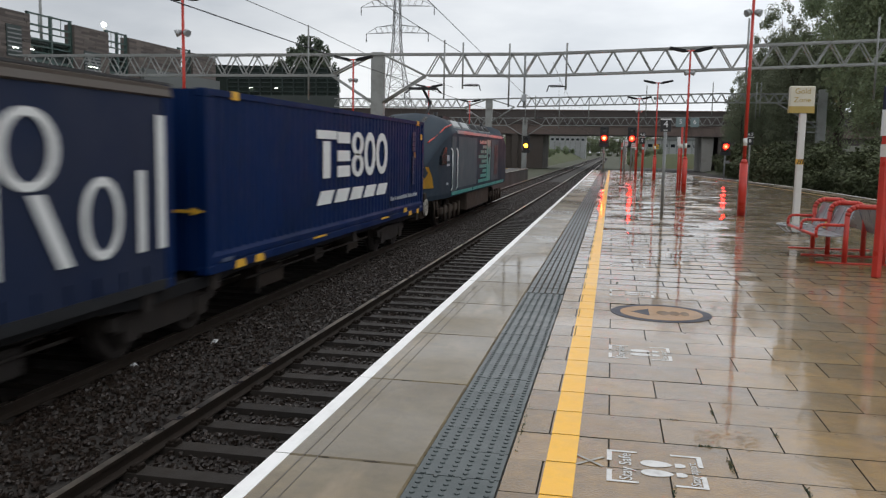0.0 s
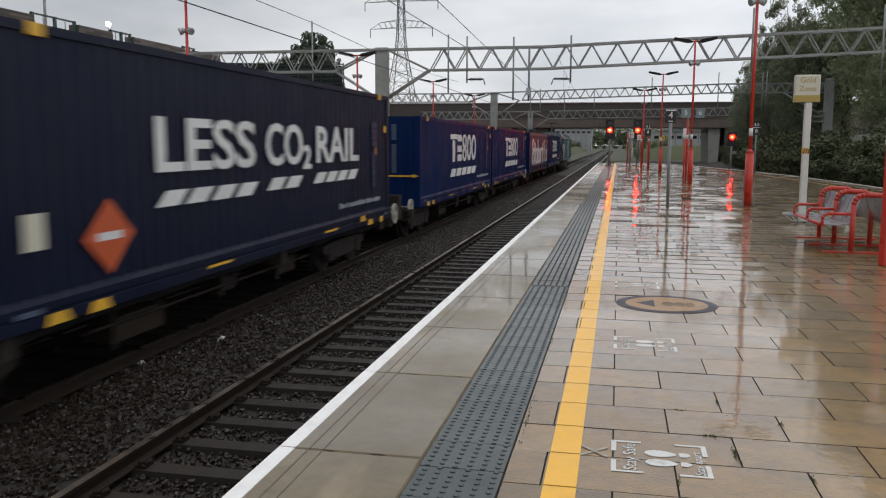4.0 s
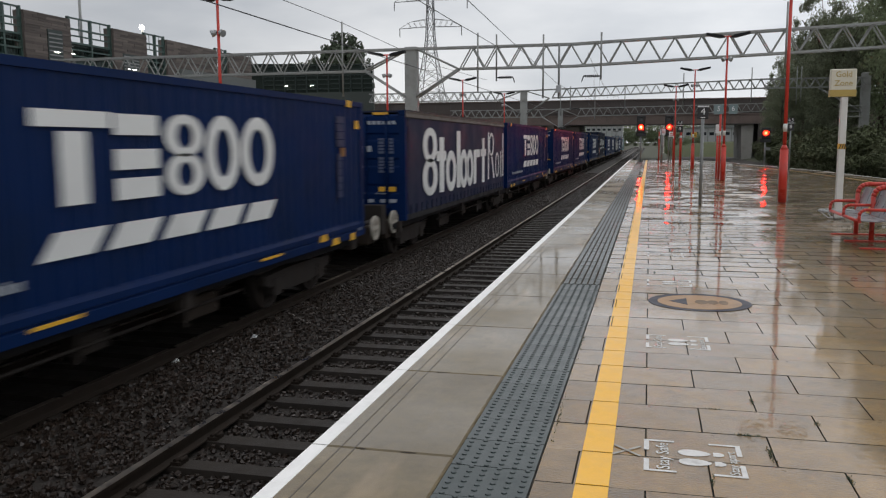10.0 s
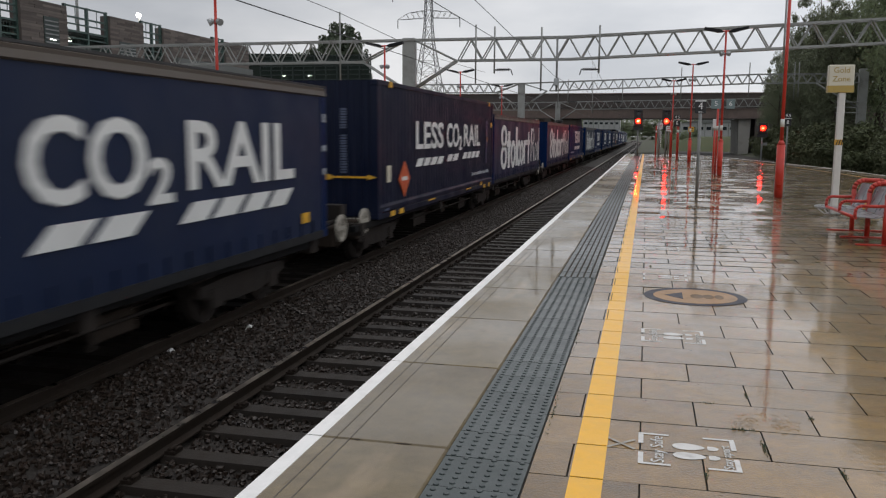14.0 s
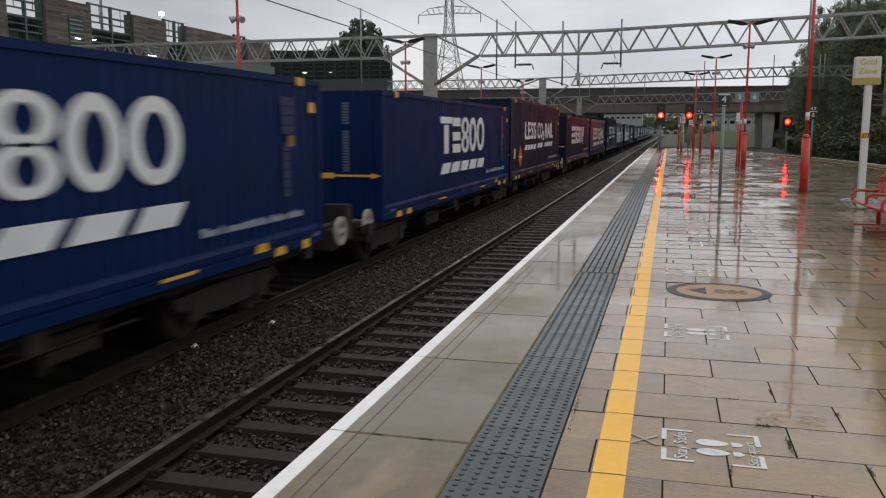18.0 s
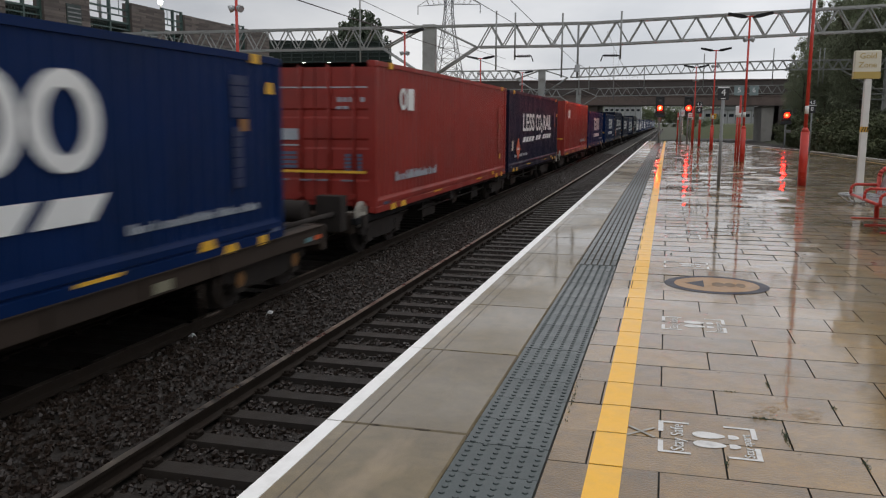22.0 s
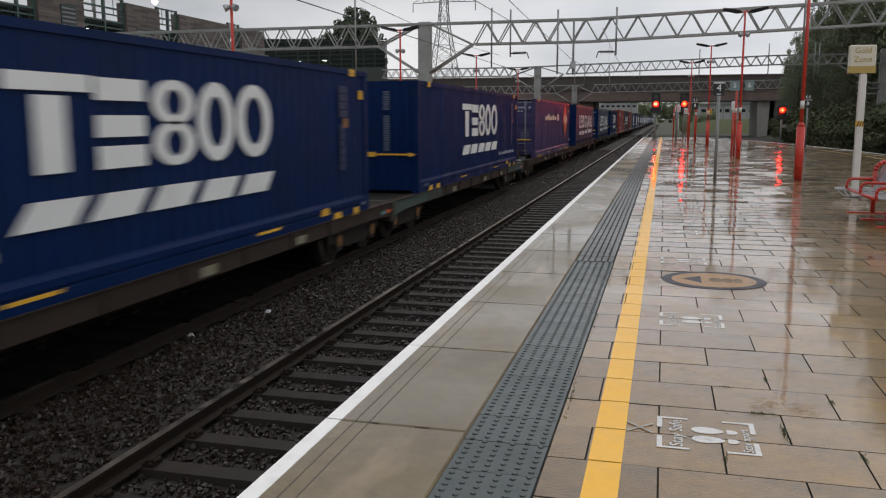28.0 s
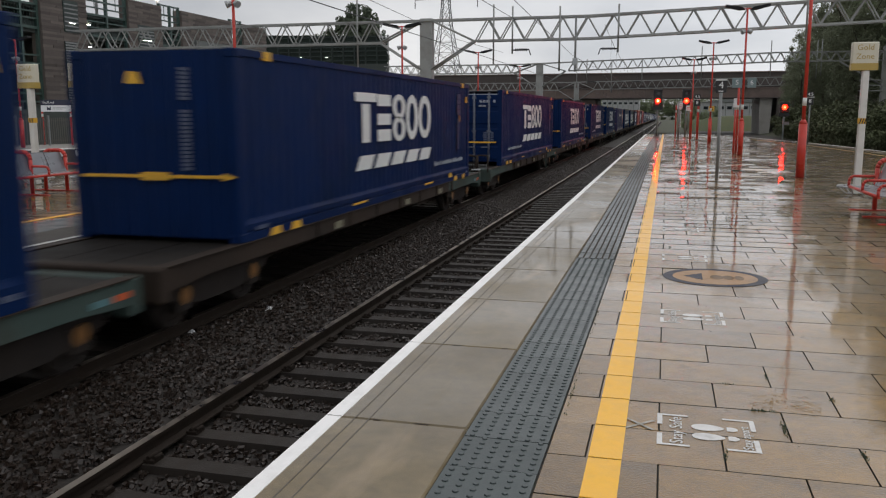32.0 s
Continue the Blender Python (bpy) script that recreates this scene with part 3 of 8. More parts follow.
def track(x, y0, y1, first, count, label):
    t = thing("track", label, "railway track", kind="structure")
    for s in (1, -1):
        r = part("rail", rail_bar(x + s * 0.7535, y0, y1), RAIL_SIDE, t, "rusty steel rail")
        part("rail_head", box(B(), x + s * 0.7535 - 0.034, x + s * 0.7535 + 0.034, y0, y1, -0.918, RAIL_Z), RAIL_TOP, r, "worn bright running surface")
    for k in range(count):
        y = first + k * 0.64
        p = part("sleeper", SLEEPER_ME, SLEEPER, t, "", pose(x, y, 0))
        if y < 26:
            part("rail_fastening", FASTENING_ME, RAIL_SIDE, p, "", pose(-0.7535, 0, 0))
    rest = B()
    for k in range(count, int((y1 - first) / 0.64)):
        y = first + k * 0.64
        box(rest, x - 1.25, x + 1.25, y - 0.11, y + 0.11, -1.2, -1.06)
    far = part("sleeper_run", rest, SLEEPER, t, "far run of concrete sleepers")
    tagged(far, kind="stuff")
    return t


track(TRACK_X, -14, 400, -13.5, 135, "empty wet railway track beside the platform")
track(-6.74, -14, 500, 4.0, 30, "railway track under the freight train")
track(-20.7, -14, 300, 4.0, 4, "railway track beyond the far island platform")
track(-25.4, -14, 300, 4.0, 4, "railway track beside the car park platform")


def stones(x0, x1, y0, y1, count, seed, size, keep):
    """Loose broken stones, every one an uneven lump."""
    rng = np.random.default_rng(seed)
    base = np.array([[-1, -1, -1], [1, -1, -1], [1, 1, -1], [-1, 1, -1], [-1, -1, 1], [1, -1, 1], [1, 1, 1], [-1, 1, 1]], float) * 0.6
    quads = np.array([[0, 3, 2, 1], [4, 5, 6, 7], [0, 1, 5, 4], [1, 2, 6, 5], [2, 3, 7, 6], [3, 0, 4, 7]])
    depth = 0.12 + 0.88 * rng.random(count) ** 1.6
    depth[: count // 12] = rng.uniform(0, 0.16, count // 12)
    pos = np.stack([rng.uniform(x0, x1, count), y0 + (y1 - y0) * depth, np.full(count, -1.12)], 1)
    pos = pos[[keep(p) for p in pos]]
    n = len(pos)
    pos[:, 2] += rng.uniform(-0.015, 0.03, n) + np.where(pos[:, 0] < -4.15, 0.11, 0.0) * np.clip((pos[:, 0] + 5.95) / 0.35, 0, 1)
    v = base[None] * rng.uniform(0.55, 1.25, (n, 8, 3)) * (rng.uniform(0.6, 1.3, (n, 1, 1)) * size)
    a, b = rng.uniform(0, math.tau, n), rng.uniform(-0.9, 0.9, n)
    ca, sa, cb, sb = np.cos(a), np.sin(a), np.cos(b), np.sin(b)
    x, y, z = v[:, :, 0].copy(), v[:, :, 1].copy(), v[:, :, 2].copy()
    x2, y2 = x * ca[:, None] - y * sa[:, None], x * sa[:, None] + y * ca[:, None]
    y3, z3 = y2 * cb[:, None] - z * sb[:, None], y2 * sb[:, None] + z * cb[:, None]
    v = np.stack([x2, y3, z3], 2) + pos[:, None]
    me = bpy.data.meshes.new("ballast_stones")
    me.from_pydata(v.reshape(-1, 3).tolist(), [], (quads[None] + 8 * np.arange(n)[:, None, None]).reshape(-1, 4).tolist())
    me.materials.append(BALLAST)
    return me


solid("ballast_shoulder", slab(B(), [(-5.6, -14), (-4.15, -14), (-4.15, 400), (-5.6, 400)], -1.2, -1.02), BALLAST_BED, "heaped dark ballast between the two tracks", "ballast", kind="structure")


def clear_of_sleepers(p):
    on = abs(((p[1] - 2.5 + 0.32) % 0.64) - 0.32) < 0.12 and -1.0 < p[0] - TRACK_X < 1.22
    return not on and abs(p[0] - TRACK_X - 0.7535) > 0.1 and abs(p[0] - TRACK_X + 0.7535) > 0.085


tagged(new("ballast_stones", stones(-5.95, EDGE_X - 0.05, -6, 38, 62000, 4, 0.028, clear_of_sleepers)), "loose wet dark grey ballast stones", "ballast", kind="stuff")
tagged(new("ballast_stones", stones(-5.95, EDGE_X - 0.05, 34, 75, 9000, 5, 0.05, clear_of_sleepers)), "loose wet dark grey ballast stones", "ballast", kind="stuff")


# two scraps of white litter on the stones
for x, y, z, turn in ((-5.32, 10.57, -0.995, 20), (-5.8, 9.35, -1.06, 70)):
    bm = B()
    v = [bm.verts.new(p) for p in ((-0.05, -0.03, 0.0), (0.04, -0.035, 0.025), (0.055, 0.03, 0.05), (-0.035, 0.04, 0.03), (0.0, 0.0, 0.07))]
    for q in ((0, 1, 4), (1, 2, 4), (2, 3, 4), (3, 0, 4)):
        bm.faces.new([v[k] for k in q])
    bmesh.ops.solidify(bm, geom=bm.faces, thickness=0.003)
    solid("litter", bm, SIGN_WHITE, "crumpled scrap of white paper on the ballast", "litter", pose(x, y, z, 0, 0, turn), "scraps of litter")


def platform_body():
    out = [(EDGE_X + 0.02, -14), (EDGE_X + 0.02, 84)] + [(x - 0.1, y) for x, y in PLATFORM_RIGHT[::-1]]
    return slab(B(), out[::-1], GROUND_Z - 0.1, -0.013)


PLATFORM = solid("platform", platform_body(), JOINT, "wet paved station platform with slabs and tactile strip", "platform", kind="structure")
part("platform_wall", box(B(), EDGE_X + 0.1, EDGE_X + 0.16, -14, 84, GROUND_Z, -0.1), DARK_BRIDGE, PLATFORM, "dark brick face under the coping")

FAR_PLATFORM = thing("platform", "wet opposite island platform with yellow line", "platform", kind="structure")
FAR_BACK_X = -18.8
part("platform_body", box(B(), FAR_BACK_X + 0.1, FAR_EDGE_X - 0.05, -14, 84, GROUND_Z - 0.1, -0.03), DARK_BRIDGE, FAR_PLATFORM)
part("paving", box(B(), FAR_BACK_X + 0.8, -9.0, -14, 84, -0.03, -0.012), JOINT, FAR_PLATFORM, "dark paving bed")
part("coping", box(B(), -9.0, FAR_EDGE_X, -14, 84, -0.12, 0.0), FAR_COPING, FAR_PLATFORM, "dark wet coping edge")
part("tactile_strip", box(B(), -9.85, -9.0, -14, 84, -0.012, 0.001), TACTILE, FAR_PLATFORM, "dark tactile strip")
part("coping", box(B(), FAR_BACK_X, FAR_BACK_X + 0.8, -14, 84, -0.12, 0.0), COPING, FAR_PLATFORM)
part("yellow_line", box(B(), -10.2, -10.07, -14, 84, 0.0, 0.004), YELLOW_LINE, FAR_PLATFORM, "yellow safety line")
part("white_line", box(B(), FAR_EDGE_X - 0.09, FAR_EDGE_X, -14, 84, 0.0, 0.004), MARKING, FAR_PLATFORM)
# the third platform swings away from the line towards its near end
THIRD_EDGE = ((-40.0, 20.0), (-35.4, 28.0), (-32.3, 35.0), (-30.6, 40.0), (-29.4, 45.0), (-28.6, 52.0), (-28.0, 64.0), (-28.0, 120.0))


def third_strip(d0, d1, z0, z1):
    """A strip along the third platform, from d0 to d1 metres behind its edge."""
    bm = B()
    rows = []
    for k, (x, y) in enumerate(THIRD_EDGE):
        (xa, ya), (xb, yb) = THIRD_EDGE[max(0, k - 1)], THIRD_EDGE[min(len(THIRD_EDGE) - 1, k + 1)]
        n = math.hypot(xb - xa, yb - ya)
        nx, ny = -(yb - ya) / n, (xb - xa) / n
        rows.append([bm.verts.new((x + nx * d, y + ny * d, z)) for d, z in ((d0, z0), (d1, z0), (d1, z1), (d0, z1))])
    for p, q in zip(rows, rows[1:]):
        for k in range(4):
            bm.faces.new((p[k], p[(k + 1) % 4], q[(k + 1) % 4], q[k]))
    bm.faces.new(rows[0])
    bm.faces.new(rows[-1][::-1])
    bmesh.ops.recalc_face_normals(bm, faces=bm.faces)
    return bm


def third_place(d, y):
    """The point d metres behind the third platform's edge, across from y."""
    for (xa, ya), (xb, yb) in zip(THIRD_EDGE, THIRD_EDGE[1:]):
        if y <= yb or yb >= 120:
            u, n = (y - ya) / (yb - ya), math.hypot(xb - xa, yb - ya)
            return xa + (xb - xa) * u - (yb - ya) / n * d, y + (xb - xa) / n * d, math.degrees(math.atan2(xa - xb, yb - ya))


WALL_PLATFORM = thing("platform", "third platform along the car park", "platform", kind="structure")
part("platform_body", third_strip(0.1, 6.5, GROUND_Z - 0.1, 0.0), CONCRETE, WALL_PLATFORM)
part("white_line", third_strip(0.0, 0.3, -0.05, 0.006), WHITE_LINE, WALL_PLATFORM, "white platform edge")
part("platform_wall", third_strip(0.02, 0.095, GROUND_Z, -0.055), DARK_BRIDGE, WALL_PLATFORM, "dark platform face")
for y, d in ((30.5, 0.0), (35.2, 0.0), (38.4, 0.0), (39.4, 0.0), (44.6, 0.0)):
    x, y, turn = third_place(-0.01, y)
    part("wall_plate", box(B(), -0.01, 0.01, -0.22, 0.22, -0.42, -0.12), SIGN_WHITE, WALL_PLATFORM, "small white plate on the platform face", pose(x, y, 0, 0, 0, turn))

# ---- overhead line gantries ----


def truss(bm, x0, n, d, y, z0, z1, wide, r, slope, level, start, whole=True):
    """n bays of a four-boom lattice beam across the tracks; not whole: the two upper booms alone."""
    for yy in (y - wide / 2, y + wide / 2):
        for z in (z0, z1) if whole else (z1,):
            box(bm, x0, x0 + n * d, yy - r, yy + r, z - r, z + r)
        for k in range(n if whole else 0):
            a = x0 + k * d
            tube(bm, (a, yy, z0), (a + d / 2, yy, z1), r * 0.75, 5)
            tube(bm, (a + d / 2, yy, z1), (a + d, yy, z0), r * 0.75, 5)
    for k in range(n + 1):
        a = min(max(x0 + k * d, x0 + 0.02), x0 + n * d - 0.02)
        for z in (z0, z1) if whole else (z1,):
            tube(bm, (a, y - wide / 2, z), (a, y + wide / 2, z), r * 0.6, 4)
    bmesh.ops.bisect_plane(bm, geom=bm.verts[:] + bm.edges[:] + bm.faces[:], plane_co=(start, 0, 0), plane_no=(1, 0, 0))
    bmesh.ops.bisect_plane(bm, geom=bm.verts[:] + bm.edges[:] + bm.faces[:], plane_co=(level, 0, 0), plane_no=(1, 0, 0))
    for v in bm.verts:
        v.co.z += slope * max(0.0, min(v.co.x, level) - start)
    return bm


def gantry(y, left, right, masts, z0=5.75, z1=6.9, slope=0.0, drops=(), level=99.0, start=-4.0, step=1.3):
    g = thing("overhead_line_gantry", "grey galvanised lattice gantry over the tracks", "gantry", group="overhead line gantries")
    n = round((right - left) / step)
    d = (right - left) / n
    # the lower booms stop where the knee braces of a mast meet them
    for whole, run_of in itertools.groupby(range(n), lambda k: all(abs(left + (k + 0.5) * d - m) > 2.5 for m in masts)):
        bay = list(run_of)
        beam = truss(B(), left + bay[0] * d, len(bay), d, y, z0, z1, 0.55, 0.052, slope, level, start, whole)
        part("lattice_beam" if whole else "upper_boom", beam, GALV, g)
    for x in masts:
        part("mast", box(B(), x - 0.36, x + 0.36, y - 0.22, y + 0.22, GROUND_Z, z1 + 0.12, 0.03), GALV, g, "heavy steel column")
        for s in (1, -1):
            tip = z0 + slope * max(0.0, x + s * 2.6 - start)
            for yy in (y - 0.27, y + 0.27):
                part("knee_brace", tube(B(), (x + s * 0.3, yy, z1), (x + s * 2.7, yy, tip), 0.055, 6), GALV, g)
                part("knee_brace", tube(B(), (x + s * 0.3, yy, z0 - 1.5), (x + s * 2.7, yy, tip), 0.055, 6), GALV, g)
    for x, top, foot, arm in drops:
        p = part("drop_tube", tube(B(), (x, y - 0.32, foot), (x, y - 0.32, top), 0.05, 6), GALV, g)
        if not arm:
            continue
        bm = B()
        tube(bm, (x, y - 0.32, foot + 0.18), (x + arm * 0.9, y - 0.32, foot + 0.2), 0.035, 6)
        for k in range(7):
            tube(bm, (x + arm * (0.16 + k * 0.1), y - 0.32, foot + 0.19), (x + arm * (0.21 + k * 0.1), y - 0.32, foot + 0.19), 0.075, 8)
        tube(bm, (x + arm * 0.9, y - 0.32, foot + 0.2), (x + arm * 1.0, y - 0.32, foot - 0.1), 0.03, 6)
        part("insulator", bm, BLACK, g, "dark ribbed insulator arm")
    return g


GANTRY_Y = 46.0
gantry(GANTRY_Y, -35.54, 16.49, (-13.0,), slope=0.036, step=1.334, drops=((-16.97, 8.5, 4.35, 0), (6.5, 8.6, 5.4, 0), (12.6, 8.6, 4.6, 0), (-9.18, 7.62, 4.5, 0), (-8.15, 7.5, 5.03, 1), (-5.62, 7.42, 4.08, 0), (-2.58, 7.44, 5.0, -1)))
gantry(90.0, -30.3, 20.2, (-13.1,), step=1.01, z0=6.22, z1=7.1, slope=0.03, level=10.3, start=-15.0, drops=((3.2, 8.6, 5.2, 0), (9.7, 9.0, 5.6, 0), (13.9, 9.0, 5.3, 0), (14.3, 9.0, 5.6, 0), (-9.18, 7.62, 4.5, 0), (-8.15, 7.5, 5.03, 1), (-5.62, 7.42, 4.08, 0), (-2.58, 7.44, 5.0, -1)))
gantry(128.0, -30, 32, (-13.1,), z0=5.5, z1=6.62, slope=0.015, start=-16.0)


hanger = thing("wire_hanger", "pale grey hanging tube with a small box under the gantry", "hanger", pose(-4.78, GANTRY_Y - 0.33, 0))
part("tube", tube(B(), (0, 0, 4.04), (0, 0, 6.85), 0.055, 8), GREY_POST, hanger)
part("switch_box", box(B(), -0.13, 0.13, -0.1, 0.1, 4.35, 4.74, 0.02), LOCO_SILVER, hanger, "pale grey box")


# the braced end mast of the second gantry and the lattice mast under the first
g = thing("overhead_line_mast", "grey steel end mast with a diagonal brace", "mast", pose(20.2, 90.0, 0))
part("mast", box(B(), -0.42, 0.42, -0.25, 0.25, GROUND_Z, 8.3, 0.03), GALV, g)
part("knee_brace", tube(B(), (-0.3, 0, 4.6), (-4.2, 0, 6.9), 0.08, 6), GALV, g)
for z in (4.3, 4.8, 5.3):
    part("cross_arm", tube(B(), (-2.4, -0.3, z - 0.2), (-0.3, -0.3, z - 0.2), 0.06, 6), GALV, g)
g = thing("overhead_line_mast", "grey lattice mast standing under the gantry beam", "mast", pose(-29.7, 46.0, 0))
for s in (1, -1):
    part("mast_leg", box(B(), s * 0.2 - 0.06, s * 0.2 + 0.06, -0.1, 0.1, GROUND_Z, 5.75), GALV, g)
for k in range(11):
    part("lattice_bar", box(B(), -0.2, 0.2, -0.03, 0.03, 0.1 + k * 0.52, 0.24 + k * 0.52), GALV, g)


def wire(pts, r, name, label):
    bm = B()
    bent(bm, pts, r, 5)
    return solid(name, bm, BLACK, label, "cable", group="overhead wires")


def catenary(x, lower, upper, spans):
    bm = B()
    for a, b in spans:
        n = 8
        up = [(x, a + (b - a) * k / n, upper - 0.75 * (1 - (2 * k / n - 1) ** 2)) for k in range(n + 1)]
        lo = [(x, a + (b - a) * k / n, lower) for k in range(n + 1)]
        bent(bm, up, 0.012, 4)
        bent(bm, lo, 0.01, 4)
        for k in range(1, n):
            tube(bm, lo[k], up[k], 0.006, 4)
    return solid("contact_wire", bm, BLACK, "thin black overhead contact and carrier wire", "cable", group="overhead wires")


catenary(-3.3, 4.15, 6.45, [(GANTRY_Y, 90.0), (90.0, 128.0), (128.0, 200)])
catenary(-6.74, 3.95, 6.45, [(90.0, 128.0), (128.0, 200)])
wire([(-6.74, -30, 3.92), (-6.74, 90, 3.95)], 0.011, "contact_wire", "thin contact wire over the freight track")
for x, z in ((-17.05, 8.47),):
    wire([(x, -30, z + 0.25), (x, 10, z), (x, 25, z + 0.02), (x, GANTRY_Y, z), (x, 68, z - 0.5), (x, 90, z - 0.1)], 0.018, "earth_wire", "thin overhead earth wire")
wire([(-8.0, -20, 6.9), (-8.0, 15, 6.66), (-8.0, 33, 6.7), (-8.0, GANTRY_Y, 6.8)], 0.016, "feeder_wire", "thin overhead feeder wire")
wire([(-6.67, -20, 8.3), (-6.67, 20, 7.3), (-6.67, 34.4, 6.86), (-6.67, 44.5, 6.53), (-6.67, 62, 6.0), (-6.67, 76, 6.1), (-6.67, 90, 6.45)], 0.016, "carrier_wire", "thin overhead carrier wire")

# ---- road bridge ----
bridge = thing("road_bridge", "dark weathered road bridge across all the tracks", "bridge")
part("deck", box(B(), -120, 60, 142, 155, 4.6, 6.4), DARK_BRIDGE, bridge, "dark bridge deck")
part("girder", box(B(), -120, 60, 141.6, 142, 4.6, 6.0), BRIDGE_BROWN, bridge, "stained brown edge beam")
part("girder_flange", box(B(), -120, 60, 141.45, 142, 4.5, 4.6), DARK_BRIDGE, bridge, "dark lower flange")
part("girder_flange", box(B(), -120, 60, 141.45, 141.98, 6.0, 6.12), BRIDGE_BROWN, bridge)
for k in range(60):
    part("web_stiffener", box(B(), -88.0 + k * 2.0, -87.9 + k * 2.0, 141.5, 141.6, 4.6, 6.0), BRIDGE_BROWN, bridge)
part("parapet", box(B(), -120, 60, 141.8, 142.1, 6.4, 8.45), DARK_BRIDGE, bridge, "dark solid parapet")
for k in range(45):
    part("parapet_post", box(B(), -88.0 + k * 2.6, -87.86 + k * 2.6, 141.72, 141.8, 6.4, 8.45), DARK_BRIDGE, bridge)
part("coping", box(B(), -120, 60, 141.6, 142.3, 8.45, 8.62), BRIDGE_BROWN, bridge)
for x in (-24.5, 15.0):
    part("pier", plate(B(), [(x - 0.75, GROUND_Z), (x + 0.75, GROUND_Z), (x + 0.98, 4.5), (x - 0.92, 4.5)], "y", 142.2, 154.8), CONCRETE, bridge, "pale concrete pier")
part("pier", box(B(), -17.7, -11.4, 142.05, 154.9, GROUND_Z, 4.6, 0.05), PIER_BROWN, bridge, "wide weathered brown pier")
part("pier_column", box(B(), -16.6, -15.6, 141.5, 142.05, GROUND_Z, 4.5, 0.05), PIER_BROWN, bridge, "brown column on the pier")
part("abutment", box(B(), 16.6, 60, 141.8, 155, GROUND_Z, 4.6), DARK_BRIDGE, bridge)
part("abutment", box(B(), -120, -36, 141.5, 155, GROUND_Z, 4.6), DARK_BRIDGE, bridge)

# ---- platform posts, lamps and signs ----


def lamp_post(x, y, top, heads=True, stout=True, horn=True, group="red platform lamps"):
    p = thing("lamp_post", "tall red platform lamp post with two flat lamp heads", "lamp post", pose(x, y, 0), group)
    part("post", tube(B(), (0, 0, 1.6 if stout else 0), (0, 0, top), 0.054, 10, 0.042), RED_PAINT, p, "red steel post")
    if stout:
        part("post_base", tube(tube(B(), (0, 0, 0), (0, 0, 1.5), 0.115, 12), (0, 0, 1.5), (0, 0, 1.62), 0.115, 12, 0.06), RED_PAINT, p)
        part("white_band", tube(B(), (0, 0, 2.0), (0, 0, 2.22), 0.058, 10), WHITE_PAINT, p, "white band")
    if heads:
        for s in (1, -1):
            bm = B()
            plate(bm, [(s * 0.1, top - 0.07), (s * 0.25, top + 0.04), (s * 0.92, top + 0.16), (s * 0.95, top + 0.06), (s * 0.35, top - 0.09)], "y", -0.15, 0.15)
            part("lamp_head", bm, DARK_SILL, p, "flat dark grey lamp head")
        part("cross_arm", tube(B(), (-0.25, 0, top - 0.03), (0.25, 0, top - 0.03), 0.03, 6), RED_PAINT, p)
    if horn:
        for s in (1, -1):
            part("loudspeaker", tube(tube(B(), (s * 0.04, 0, top - 1.0), (s * 0.12, -0.04, top - 1.01), 0.06, 10, 0.1), (s * 0.12, -0.04, top - 1.01), (s * 0.2, -0.08, top - 1.05), 0.1, 12, 0.105), LOCO_SILVER, p, "round grey loudspeaker")
    return p


lamp_post(3.72, 25.58, 6.75)
lamp_post(3.27, 40.2, 6.4)
lamp_post(2.75, 57.5, 6.35)
lamp_post(1.9, 68.5, 6.0, stout=False)
for x, y in ((-12.5, 23.2), (-12.5, 39.8), (-12.5, 57.0), (-12.5, 74)):
    lamp_post(x, y, 6.0)
lamp_post(-34.1, 39.05, 5.8)
lamp_post(-33.2, 62.0, 5.8)


def plain_post(x, y, top, r=0.07, paint=RED_PAINT, label="plain red platform post", band=True):
    p = thing("post", label, "post", pose(x, y, 0), "platform posts")
    part("shaft", tube(B(), (0, 0, 0), (0, 0, top), r, 10), paint, p)
    if band:
        part("white_band", tube(B(), (0, 0, 2.0), (0, 0, 2.2), r + 0.005, 10), WHITE_PAINT, p, "white band")
    return p


plain_post(3.13, 40.75, 3.3, 0.05)
help_post = plain_post(3.08, 41.5, 2.3, 0.045)
part("pale_box", box(B(), -0.1, 0.12, -0.12, 0.02, 2.1, 2.52, 0.02), SIGN_WHITE, help_post, "small pale box on the post")
plain_post(2.3, 66.9, 3.2, 0.09)
plain_post(1.87, 70.2, 3.0)
plain_post(0.8, 76.0, 2.6, 0.06)
plain_post(0.95, 72.0, 2.9, 0.05, GREY_POST, "slim grey post at the platform end", False)


